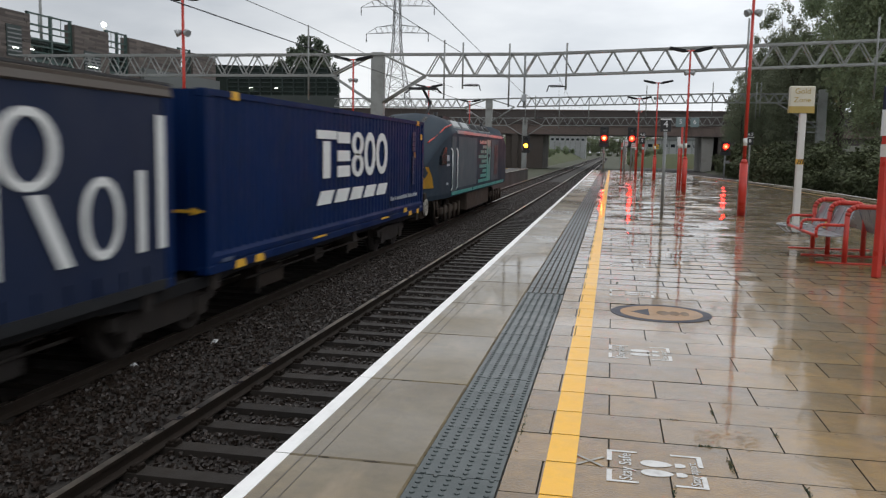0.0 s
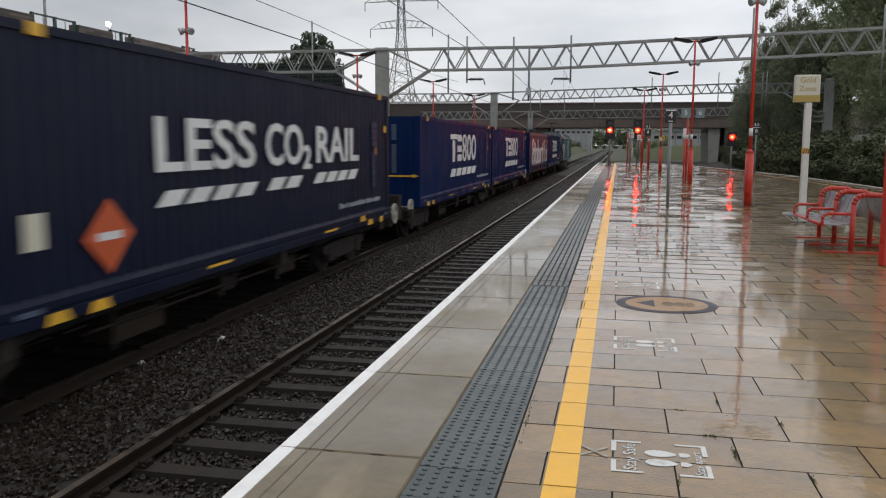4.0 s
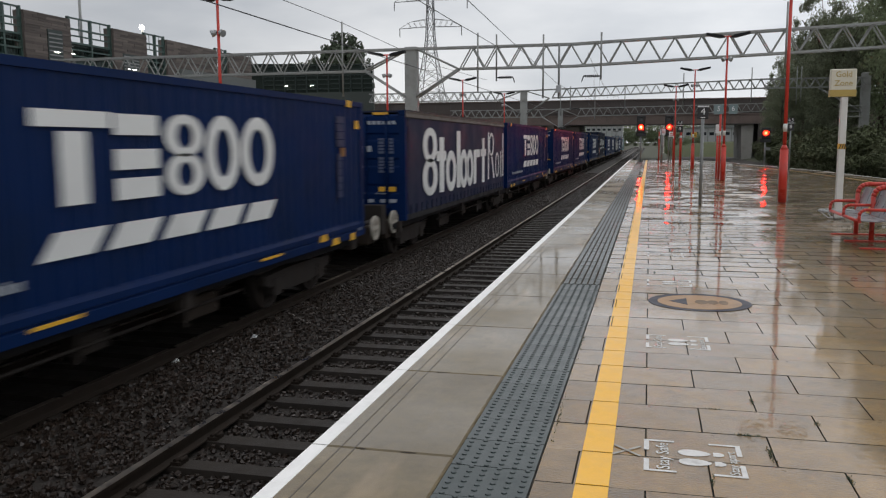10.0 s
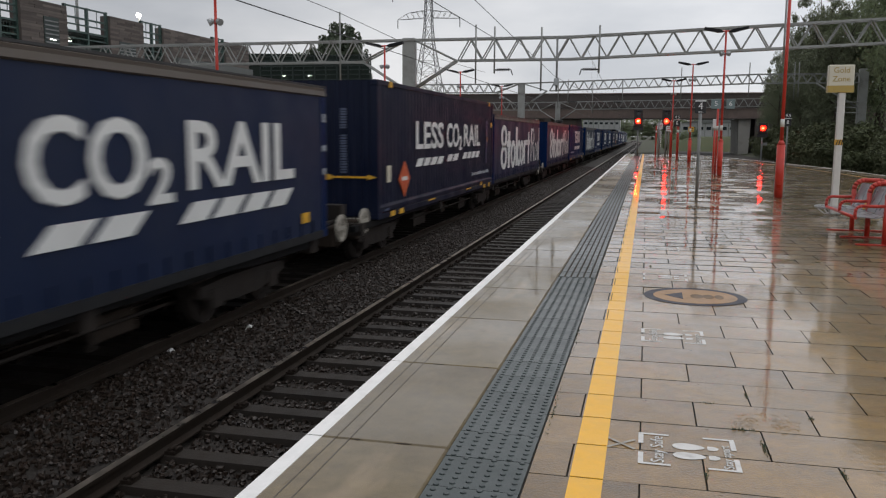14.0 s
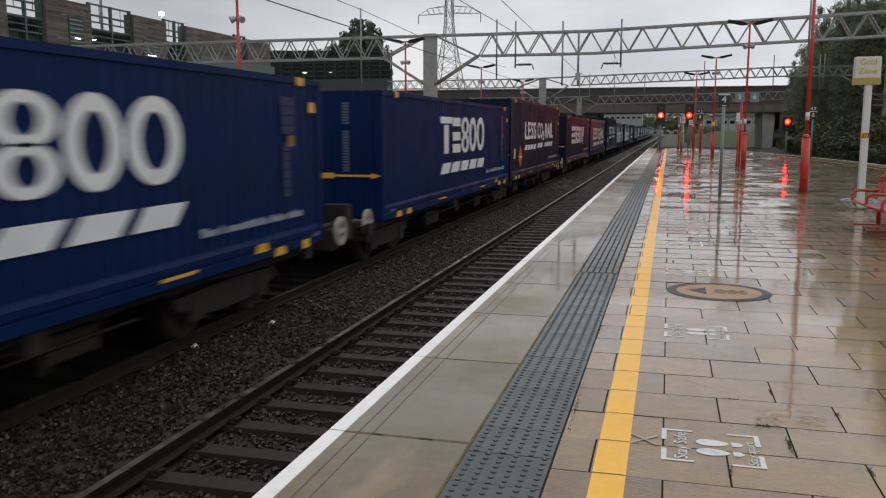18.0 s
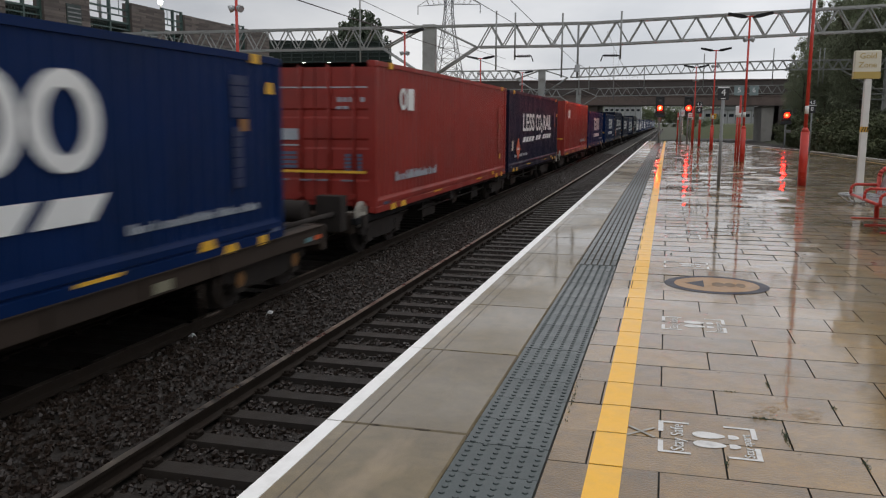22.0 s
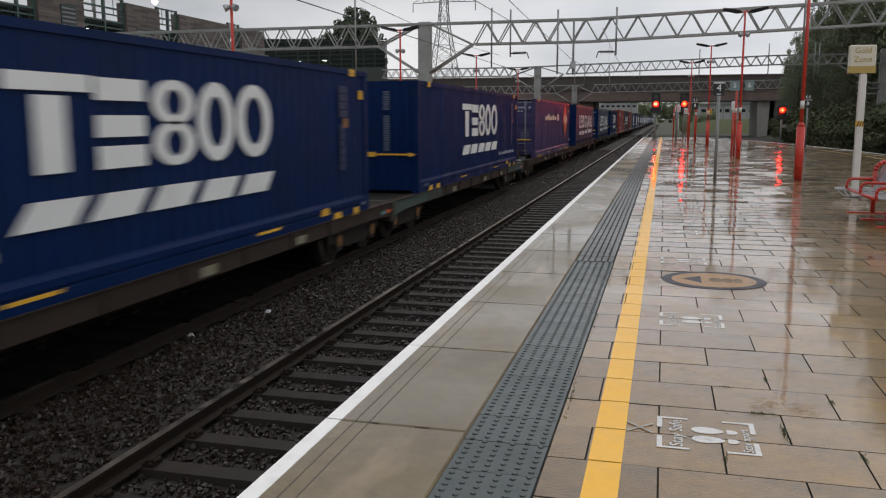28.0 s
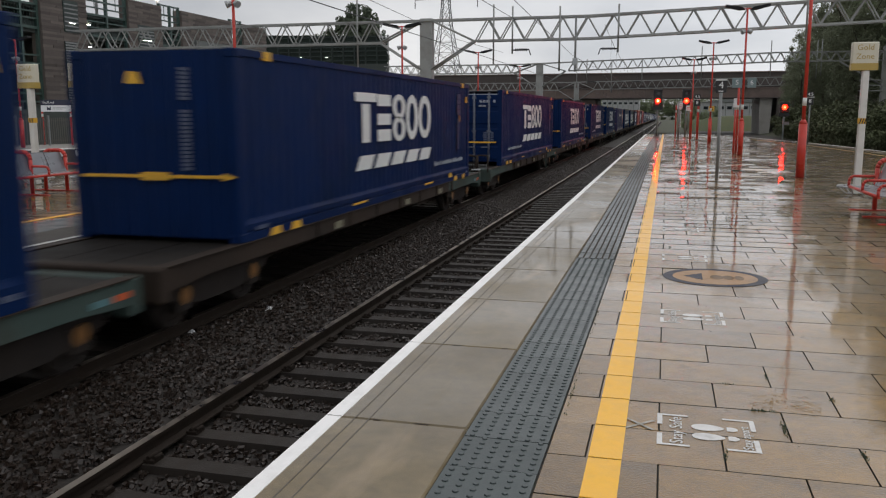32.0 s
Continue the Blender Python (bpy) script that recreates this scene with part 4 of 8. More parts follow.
def number_sign(x, y, body, z, w, h, plate_paint, letter_paint, post=True, bars=True, post_x=0.0, upper=""):
    s = thing("platform_sign", "small square platform number sign " + ("on a grey post" if post else "on a red post"), "sign", pose(x, y, 0), "platform number signs")
    if post:
        part("post", tube(B(), (post_x, 0, 0), (post_x, 0, z - h / 2), 0.045, 8), GREY_POST, s, "grey post")
    part("sign_plate", box(B(), -w / 2, w / 2, -0.03, 0.0, z - h / 2, z + h / 2, 0.008), plate_paint, s)
    part("number", letters(body, h * 0.72, 0.003, letter_paint), letter_paint, s, "", facing_back(0, -0.035, z + 0.02))
    if upper:
        part("upper_plate", box(B(), -w / 2, w / 2, -0.03, 0.0, z + h * 0.62, z + h * 1.3, 0.008), plate_paint, s)
        part("number", letters(upper, h * 0.62, 0.003, letter_paint), letter_paint, s, "", facing_back(0, -0.035, z + h * 0.96))
        part("sign_line", box(B(), -w * 0.62, w * 0.62, -0.036, -0.03, z + h * 0.53, z + h * 0.6), letter_paint, s, "white line between the numbers")
    elif bars:
        part("sign_line", box(B(), -w * 0.5, w * 0.5, -0.036, -0.03, z + h * 0.40, z + h * 0.5), letter_paint, s)
        part("print_line", box(B(), -w * 0.2, w * 0.2, -0.036, -0.03, z - h * 0.42, z - h * 0.36), letter_paint, s)
    return s


number_sign(1.42, 24.53, "4", 2.53, 0.29, 0.36, BLACK, SIGN_WHITE)
number_sign(10.6, 34.4, "4", 2.75, 0.32, 0.36, BLACK, SIGN_WHITE)
number_sign(2.98, 40.05, "5", 3.16, 0.42, 0.42, SIGN_GREY, SIGN_WHITE, False, False)
number_sign(3.60, 40.05, "6", 3.16, 0.37, 0.42, SIGN_GREY, SIGN_WHITE, False, False)
number_sign(2.2, 66.6, "8", 2.68, 0.44, 0.48, BLACK, SIGN_WHITE, False, upper="4.5")
number_sign(8.45, 56.0, "8", 2.6, 0.38, 0.44, BLACK, SIGN_WHITE, upper="4.5")


def signal(x, y, z, lit, colour="red", tall=True, foot=None, core=RED_CORE):
    s = thing("colour_light_signal", "black railway signal showing " + colour + " on a grey post", "signal", pose(x, y, 0), "railway signals")
    part("post", tube(B(), (0, 0.2, (GROUND_Z if abs(x) > 4 else 0) if foot is None else foot), (0, 0.2, z), 0.07, 8), GREY_POST, s)
    head = part("signal_head", box(B(), -0.36, 0.36, 0.0, 0.25, z - 0.45, z + (1.0 if tall else 0.45), 0.05), BLACK, s, "black signal head")
    part("lit_lens", tube(B(), (0, -0.06, z), (0, 0.0, z), 0.19, 16), lit, head, "glowing lens")
    if lit is RED_LIGHT:
        part("lamp_core", tube(B(), (0, -0.075, z), (0, -0.06, z), 0.07, 12), core, head, "hot centre of the lamp")
    for up in ((0.0, 0.62) if tall else (0.0,)):
        bm = B()
        for k in range(9):
            a0, a1 = math.radians(-10 + k * 22.2), math.radians(-10 + (k + 1) * 22.2)
            q = [bm.verts.new((0.25 * math.cos(a), yy, z + up + 0.25 * math.sin(a))) for a, yy in ((a0, -0.28), (a1, -0.28), (a1, 0.0), (a0, 0.0))]
            bm.faces.new(q)
        bmesh.ops.remove_doubles(bm, verts=bm.verts, dist=0.001)
        bmesh.ops.solidify(bm, geom=bm.faces, thickness=0.02)
        part("hood", bm, BLACK, head, "black lamp hood")
        if up:
            part("dark_lens", tube(B(), (0, -0.03, z + up), (0, 0.0, z + up), 0.19, 16), GLASS_DARK, head, "unlit lens")
    part("back_board", box(B(), -0.42, 0.42, 0.1, 0.14, z - 0.75, z - 0.46), BLACK, s, "small black board under the head")
    if not tall:
        part("number_plate", box(B(), -0.02, 0.42, 0.1, 0.13, z - 1.42, z - 1.18), GREY_POST, s, "small plate below the lamp")
    return s


signal(-0.75, 75.0, 2.98, RED_LIGHT, core=HOT_CORE)
second = signal(1.6, 75.0, 2.98, RED_LIGHT)
for k in range(5):
    part("route_plate", box(B(), -0.62, -0.38, 0.1, 0.13, 2.22 - k * 0.36, 2.48 - k * 0.36), SIGN_WHITE if k < 4 else WHITE_PAINT, second, "small pale plate under the signal")
    part("plate_print", box(B(), -0.56, -0.44, 0.094, 0.1, 2.3 - k * 0.36, 2.42 - k * 0.36), BLACK, second)
signal(9.4, 75.0, 2.42, RED_LIGHT, tall=False)
signal(-8.75, 87.0, 2.28, AMBER_LIGHT, "amber")
far_red = thing("colour_light_signal", "small dark signal with a dull red light across the tracks", "signal", pose(-31.3, 40.15, 0), "railway signals")
part("post", tube(B(), (0, 0.1, 0), (0, 0.1, 1.3), 0.05, 8), GREY_POST, far_red)
part("signal_head", box(B(), -0.22, 0.22, 0.0, 0.2, 1.1, 2.0, 0.03), BLACK, far_red, "black signal head")
part("lit_lens", tube(B(), (0, -0.03, 1.5), (0, 0.0, 1.5), 0.1, 12), DIM_RED_LIGHT, far_red, "glowing lens")


def gold_post(x, y, h=3.3, group="gold zone posts", turn=0):
    p = thing("zone_post", "white post with a gold zone sign and ring base", "sign post", pose(x, y, 0, 0, 0, turn), group)
    part("post", box(B(), -0.07, 0.07, -0.07, 0.07, 0.0, h - 0.6, 0.01), WHITE_PAINT, p, "square white post")
    part("warning_band", box(B(), -0.074, 0.074, -0.074, 0.074, 1.55, 1.67), MARK_YELLOW, p, "black and yellow band")
    bm = B()
    for k in range(3):
        plate(bm, [(-0.074 + k * 0.052, 1.552), (-0.05 + k * 0.052, 1.552), (-0.012 + k * 0.046, 1.668), (-0.036 + k * 0.046, 1.668)], "y", -0.077, -0.0745)
    part("band_stripe", bm, BLACK, p)
    bm = B()
    for k in range(20):
        a, b = k * math.tau / 20, (k + 1) * math.tau / 20
        tube(bm, (0.39 * math.cos(a), 0.39 * math.sin(a), 0.17), (0.39 * math.cos(b), 0.39 * math.sin(b), 0.17), 0.028, 6)
    for k in range(6):
        a = k * math.tau / 6
        bent(bm, [(0.39 * math.cos(a), 0.39 * math.sin(a), 0.17), (0.2 * math.cos(a), 0.2 * math.sin(a), 0.02), (0.05 * math.cos(a), 0.05 * math.sin(a), 0.02)], 0.015, 5)
    part("ring_base", bm, LOCO_SILVER, p, "pale wire ring base")
    sign = part("sign_box", box(B(), -0.31, 0.22, -0.09, 0.09, h - 0.60, h, 0.02), SIGN_CREAM, p, "cream and gold sign box")
    part("gold_band", box(B(), -0.314, 0.224, -0.094, 0.094, h - 0.60, h - 0.45), SIGN_GOLD, sign)
    part("lettering", letters("Gold", 0.17, 0.002, SIGN_GOLD), SIGN_GOLD, sign, "", facing_back(-0.045, -0.094, h - 0.12))
    part("lettering", letters("Zone", 0.17, 0.002, SIGN_GOLD), SIGN_GOLD, sign, "", facing_back(-0.045, -0.094, h - 0.31))
    return p


gold_post(4.16, 20.4)
gold_post(-14.35, 18.6, 3.04)
gold_post(-15.45, 18.1, 3.0)


def bench(m, group="platform benches"):
    """A double bench: three red hoops across, perforated seats and backrests on both sides, arm loops and flat feet."""
    b = thing("bench", "red hoop-framed double platform bench with grey perforated seats", "bench", m, group)
    planes = (0.0, 1.12, 2.24)
    for y in planes:
        hoop = [(-0.29, y, 0.02), (-0.29, y, 0.78)] + [(-0.29 + 0.16 * (1 - math.cos(a)), y, 0.78 + 0.16 * math.sin(a)) for a in (0.4, 0.8, 1.2, 1.57)]
        part("hoop", bent(B(), hoop + [(-x, yy, z) for x, yy, z in hoop[::-1]], 0.042, 10), RED_PAINT, b, "bent red tube hoop")
        part("foot", box(B(), -0.72, 0.72, y - 0.04, y + 0.04, 0.0, 0.022, 0.006), RED_PAINT, b, "flat red foot plate")
        for s in (1, -1):
            loop = [(s * 0.29, y, 0.63), (s * 0.66, y, 0.63)] + [(s * (0.66 + 0.09 * math.sin(a)), y, 0.54 + 0.09 * math.cos(a)) for a in (0.5, 1.0, 1.57)] + [(s * 0.75, y, 0.45)]
            part("arm_loop", bent(B(), loop, 0.026, 8), RED_PAINT, b, "red arm loop")
    for s in (1, -1):
        part("seat_rail", tube(B(), (s * 0.74, 0, 0.44), (s * 0.74, 2.24, 0.44), 0.028, 8), RED_PAINT, b, "red front rail")
        for y in planes[:2]:
            for k in range(2):
                a = y + 0.03 + k * 0.545
                seat = [(s * 0.72, 0.445), (s * 0.45, 0.425), (s * 0.33, 0.45), (s * 0.33, 0.465), (s * 0.45, 0.44), (s * 0.72, 0.46)]
                back = [(s * 0.33, 0.47), (s * 0.17, 0.9), (s * 0.155, 0.895), (s * 0.315, 0.465)]
                def lengthwise(prof):
                    return plate(B(), prof, "y", a, a + 0.515)
                part("seat", lengthwise(seat), SEAT_GREY, b, "grey perforated seat")
                part("backrest", lengthwise(back), SEAT_GREY, b, "grey perforated backrest")
    part("notice", plate(B(), [(-0.338, 0.48), (-0.185, 0.89), (-0.179, 0.888), (-0.332, 0.478)], "y", 1.2, 1.36), MARK_YELLOW, b, "yellow seat notice")
    return b


bench(pose(4.06, 14.65, 0))
bench(pose(-13.7, 14.42, 0))


def station_sign(m, wide, words=True, top=2.75):
    s = thing("station_sign", "navy and white station name board on two red posts", "sign", m, "station name boards")
    for x in (0, wide):
        part("post", box(B(), x - 0.05, x + 0.05, -0.05, 0.05, 0, top, 0.01), RED_PAINT, s, "red square post")
        part("white_band", box(B(), x - 0.053, x + 0.053, -0.053, 0.053, top - 1.0, top - 0.82), WHITE_PAINT, s, "white band")
    part("name_panel", box(B(), -0.05, wide + 0.05, -0.08, -0.05, top - 0.33, top), SIGN_NAVY, s, "navy name panel")
    part("white_panel", box(B(), -0.05, wide + 0.05, -0.08, -0.05, top - 0.70, top - 0.33), SIGN_WHITE, s, "white panel")
    if words:
        part("lettering", letters("Stafford", 0.2, 0.002, SIGN_WHITE, align="LEFT"), SIGN_WHITE, s, "white station name", facing_back(0.06, -0.084, top - 0.17))
    part("mark", plate(B(), [(0.28, top - 0.61), (0.5, top - 0.61), (0.5, top - 0.39), (0.4, top - 0.49), (0.28, top - 0.39)], "y", -0.086, -0.08), SIGN_NAVY, s, "dark logo shape")
    part("print_line", box(box(B(), 0.6, 1.3, -0.086, -0.08, top - 0.49, top - 0.46), 0.6, 1.1, -0.086, -0.08, top - 0.56, top - 0.54), GREY_POST, s)
    return s


station_sign(pose(3.83, 13.15, 0, 0, 0, -50), 1.6)
station_sign(pose(-35.77, 42.71, 0, 0, 0, 33), 1.55, top=2.67)

# small signs on posts at the platform end
for x, y, z, w, h, paint, label in ((1.05, 72.6, 2.55, 0.42, 0.5, SIGN_WHITE, "white"), (1.75, 73.0, 2.35, 0.4, 0.42, SIGN_WHITE, "white"), (3.48, 71.5, 2.28, 0.42, 0.4, MARK_YELLOW, "yellow")):
    s = thing("warning_sign", label + " warning plate on a slim post at the platform end", "sign", pose(x, y, 0), "platform end signs")
    part("post", tube(B(), (0, 0, 0), (0, 0, z + h / 2), 0.04, 8), GREY_POST, s)
    part("sign_plate", box(B(), -w / 2, w / 2, -0.06, -0.04, z - h / 2, z + h / 2, 0.006), paint, s)
    for k in range(2):
        part("print_line", box(B(), -w * 0.35, w * 0.35, -0.064, -0.06, z - 0.1 + k * 0.14, z - 0.05 + k * 0.14), BLACK if paint is MARK_YELLOW else RED_PAINT, s)

# floor signs
for y, print_size in ((4.40, 1), (7.17, 1), (10.35, 0), (13.05, 0)):
    f = thing("floor_marking", "worn white stay apart marking on the paving", "floor marking", pose(0.02, y, 0.0005), "stay apart floor markings")
    h = 0.48
    for x, s in ((0.0, 1), (0.53, -1)):
        for z, k in ((0, 1), (h, -1)):
            bm = box(B(), min(x, x + s * 0.17), max(x, x + s * 0.17), min(z, z + k * 0.022), max(z, z + k * 0.022), 0, 0.002)
            box(bm, min(x, x + s * 0.028), max(x, x + s * 0.028), min(z + k * 0.022, z + k * 0.17), max(z + k * 0.022, z + k * 0.17), 0, 0.002)
            part("corner_bracket", bm, MARKING, f)
    for yy in (0.17, 0.31):
        bm = B()
        slab(bm, [(0.272 + 0.088 * math.cos(a * math.tau / 16), yy + (0.049 - 0.011 * math.cos(a * math.tau / 16)) * math.sin(a * math.tau / 16)) for a in range(16)], 0, 0.002)
        slab(bm, [(0.375, yy - 0.03), (0.408, yy - 0.032), (0.43, yy - 0.016), (0.434, yy), (0.43, yy + 0.016), (0.408, yy + 0.032), (0.375, yy + 0.03)], 0, 0.002)
        part("footprint", bm, MARKING, f, "white shoe shape")
    if print_size:
        part("lettering", letters("Stay Safe", 0.1, 0.001, MARKING, 0.40), MARKING, f, "", pose(0.105, 0.235, 0.002, 0, 0, 90))
        part("lettering", letters("Stay apart", 0.075, 0.001, MARKING, 0.34), MARKING, f, "", pose(0.47, 0.2, 0.002, 0, 0, 90))
bm = B()
for a, b in (((-0.15, 4.6), (0.0, 4.75)), ((-0.15, 4.75), (0.0, 4.6))):
    d = Vector((b[0] - a[0], b[1] - a[1])).normalized() * 0.010
    slab(bm, [(a[0] - d.y, a[1] + d.x), (a[0] + d.y, a[1] - d.x), (b[0] + d.y, b[1] - d.x), (b[0] - d.y, b[1] + d.x)], 0.0005 + 0.001 * (a[1] > 4.7), 0.002 + 0.001 * (a[1] > 4.7))
bmesh.ops.recalc_face_normals(bm, faces=bm.faces)
solid("floor_marking", bm, FADED_TAPE, "faded taped cross on the paving", "floor marking")

disc = thing("floor_sign", "round orange floor sign with a navy rim and arrow", "floor sign", pose(0.575, 9.36, 0.0005))
bm = B()
slab(bm, [(0.54 * math.cos(k * math.tau / 40), 0.51 * math.sin(k * math.tau / 40)) for k in range(40)], 0, 0.002)
part("rim", bm, FLOOR_NAVY, disc, "worn navy rim")
bm = B()
slab(bm, [(0.44 * math.cos(k * math.tau / 40), 0.41 * math.sin(k * math.tau / 40)) for k in range(40)], 0.002, 0.0035)
part("face", bm, FLOOR_ORANGE, disc, "scuffed orange face")
part("arrow", slab(B(), [(-0.32, 0.0), (-0.13, -0.2), (-0.13, 0.2)], 0.0035, 0.005), FLOOR_NAVY, disc, "navy arrow head")
bm = B()
for k, (x, w) in enumerate(((0.02, 0.07), (0.14, 0.06), (0.25, 0.05))):
    slab(bm, [(x + w * math.cos(a * math.tau / 14), 0.0 + 0.12 * math.sin(a * math.tau / 14)) for a in range(14)], 0.0035, 0.0045)
part("mark", bm, FLOOR_PRINT, disc, "worn navy blotches of print")

# ---- the freight train ----
TRAIN_X, SIDE_X = -6.74, 1.275
# the height of a container's foot on the low wagons and on the flat wagons
BED_LOW, BED_FLAT = -0.075, 0.015
BOX_LONG, BOX_HIGH = 13.6, 2.585
# the front ends of the containers along the train at the start, from the locomotive back
FRONTS = (24.6, 10.09, -5.97, -20.01, -36.95, -51.17, -67.73, -81.91, -98.5, -112.93, -129.48, -143.89, -161.05, -174.9, -191.47, -206.2,
          -223.21, -237.31, -253.94, -268.35, -285.09, -299.3, -317.04, -334.23, -352.96, -370.7, -389.1, -406.15, -424.92, -442.01, -460.68, -478.15)
KINDS = "TSTTLTTTTSTSSLGKLTTRLRTGGPTTTTTT"
REARS = "HDHHHHDDDDDHHHHHHHHHDDHDHDHDHDHH"


# what the train gains and loses on its steady run, second by second
SLIP = (-0.3, 0.11, 0.06, 0.1, 0.1, 0.2, 0.27, 0.17, 0.03, -0.17, -0.13, 0.17, 0.48, 0.27, -0.41, -0.35, -0.1, 0.02, -0.08, -0.15, 0.13, 0.03, 0.22, 0.21, -0.32, -0.24, -0.1, 0.05, 0.14, 0.16, 0.06, -0.02, -0.06)


def run(t):
    """How far the train has gone after t seconds: it gains a little speed."""
    u, k = t / 32, min(31, int(t))
    return 443.55 * u + 95.06 * u ** 2 - 94.02 * u ** 3 + 39.88 * u ** 4 + SLIP[k] + (SLIP[k + 1] - SLIP[k]) * (t - k)


def ring(bm, y, z, wy, wz, hole, x0, x1, seg=20):
    """An oval ring that lies across x."""
    for k in range(seg):
        a0, a1 = k * math.tau / seg, (k + 1) * math.tau / seg
        quad = []
        for a, s in ((a0, 1), (a1, 1), (a1, hole), (a0, hole)):
            quad.append((y + math.cos(a) * wy * s, z + math.sin(a) * wz * (s if hole > 0.75 else 1 - (1 - s) * 0.72)))
        lo = [bm.verts.new((x0, *q)) for q in quad]
        hi = [bm.verts.new((x1, *q)) for q in quad]
        bm.faces.new(hi)
        for i, j in ((0, 1), (2, 3)):
            bm.faces.new((lo[i], lo[j], hi[j], hi[i]))
    return bm


def stripes(bm, y0, y1, z0, z1, count, gap, x, slant=0.25):
    wide = (y1 - y0 - gap * (count - 1) - slant) / count
    for k in range(count):
        a = y0 + k * (wide + gap)
        plate(bm, [(a, z0), (a + wide, z0), (a + wide + slant, z1), (a + slant, z1)], "x", x, x + 0.006)
    return bm


BOX_MESH = {}
PIECES = {}


def pieces(key, make, material, parent, label=""):
    """The separate shapes of one marking, each a part of its own; alike sets share their meshes."""
    name = key[0] if isinstance(key, tuple) else key
    if key not in PIECES:
        bm = make()
        bmesh.ops.remove_doubles(bm, verts=bm.verts, dist=0.0004)
        left, sets = set(bm.verts), []
        while left:
            todo, seen = [left.pop()], []
            while todo:
                v = todo.pop()
                seen.append(v)
                for e in v.link_edges:
                    o = e.other_vert(v)
                    if o in left:
                        left.remove(o)
                        todo.append(o)
            sets.append(seen)
        sets.sort(key=lambda q: (round(min(v.co.y for v in q), 3), min(v.co.z for v in q)))
        made = []
        for seen in sets:
            at = {v: k for k, v in enumerate(seen)}
            faces = {f for v in seen for f in v.link_faces}
            me = bpy.data.meshes.new(name)
            me.from_pydata([tuple(v.co) for v in seen], [], [[at[v] for v in f.verts] for f in sorted(faces, key=lambda q: q.index)])
            me.materials.append(material)
            made.append(me)
        bm.free()
        PIECES[key] = made
    for me in PIECES[key]:
        part(name, me, material, parent, label)


def shared(key, make, material):
    if key not in BOX_MESH:
        BOX_MESH[key] = mesh_of(key[0] if isinstance(key, tuple) else key, make(), material)
    return BOX_MESH[key]


def corrugated(tall, depth=0.017, pitch=0.28):
    """The steel shell: folded side walls, a ribbed roof and a plain front wall."""
    bm = B()
    n = int((BOX_LONG - 0.36) / pitch)
    step = (BOX_LONG - 0.36) / n
    ys, xs = [], []
    for k in range(n):
        y = -BOX_LONG + 0.18 + k * step
        for a, x in ((0.0, 1.0), (0.35, 1.0), (0.5, 0.0), (0.85, 0.0)):
            ys.append(y + a * step)
            xs.append(x)
    ys.append(-0.18)
    xs.append(1.0)
    for side in (1, -1):
        lo = [bm.verts.new((side * (SIDE_X - 0.02 - depth * (1 - x)), y, 0.28)) for x, y in zip(xs, ys)]
        hi = [bm.verts.new((side * (SIDE_X - 0.02 - depth * (1 - x)), y, tall - 0.08)) for x, y in zip(xs, ys)]
        for i in range(len(lo) - 1):
            q = (lo[i], lo[i + 1], hi[i + 1], hi[i])
            bm.faces.new(q if side > 0 else q[::-1])
    roof = []
    for k in range(49):
        y = -BOX_LONG + 0.1 + k * 0.2775
        z = tall - (0.035 if k % 4 in (0, 1) else 0.012)
        roof.append((bm.verts.new((-1.24, y, z)), bm.verts.new((1.24, y, z))))
    for (a, b), (c, d) in zip(roof, roof[1:]):
        bm.faces.new((a, b, d, c))
    box(bm, -1.2, 1.2, -0.08, -0.04, 0.2, tall - 0.05)
    box(bm, -1.2, 1.2, -BOX_LONG + 0.1, -0.05, 0.12, 0.2)
    return bm


def curtain(tall):
    """A tensioned side curtain on both sides, drawn into faint folds at its straps, with roof and floor."""
    bm = B()
    n, rows = 54, 5
    for side in (1, -1):
        grid = []
        for r in range(rows + 1):
            z = 0.12 + (tall - 0.12 - 0.26) * r / rows
            grid.append([bm.verts.new((side * (SIDE_X - 0.015 - 0.0035 * math.sin(k * 2.9) * (1 - r / rows) ** 2 - 0.006 * math.sin(k * 1.1 + r)),
                                       -BOX_LONG + 0.28 + (BOX_LONG - 0.44) * k / n, z)) for k in range(n + 1)])
        for r in range(rows):
            for k in range(n):
                q = (grid[r][k], grid[r][k + 1], grid[r + 1][k + 1], grid[r + 1][k])
                f = bm.faces.new(q if side > 0 else q[::-1])
                f.smooth = True
    box(bm, -1.2, 1.2, -BOX_LONG + 0.1, -0.05, tall - 0.14, tall - 0.1)
    box(bm, -1.2, 1.2, -0.08, -0.04, 0.2, tall - 0.14)
    box(bm, -1.2, 1.2, -BOX_LONG + 0.1, -0.05, 0.12, 0.2)
    return bm


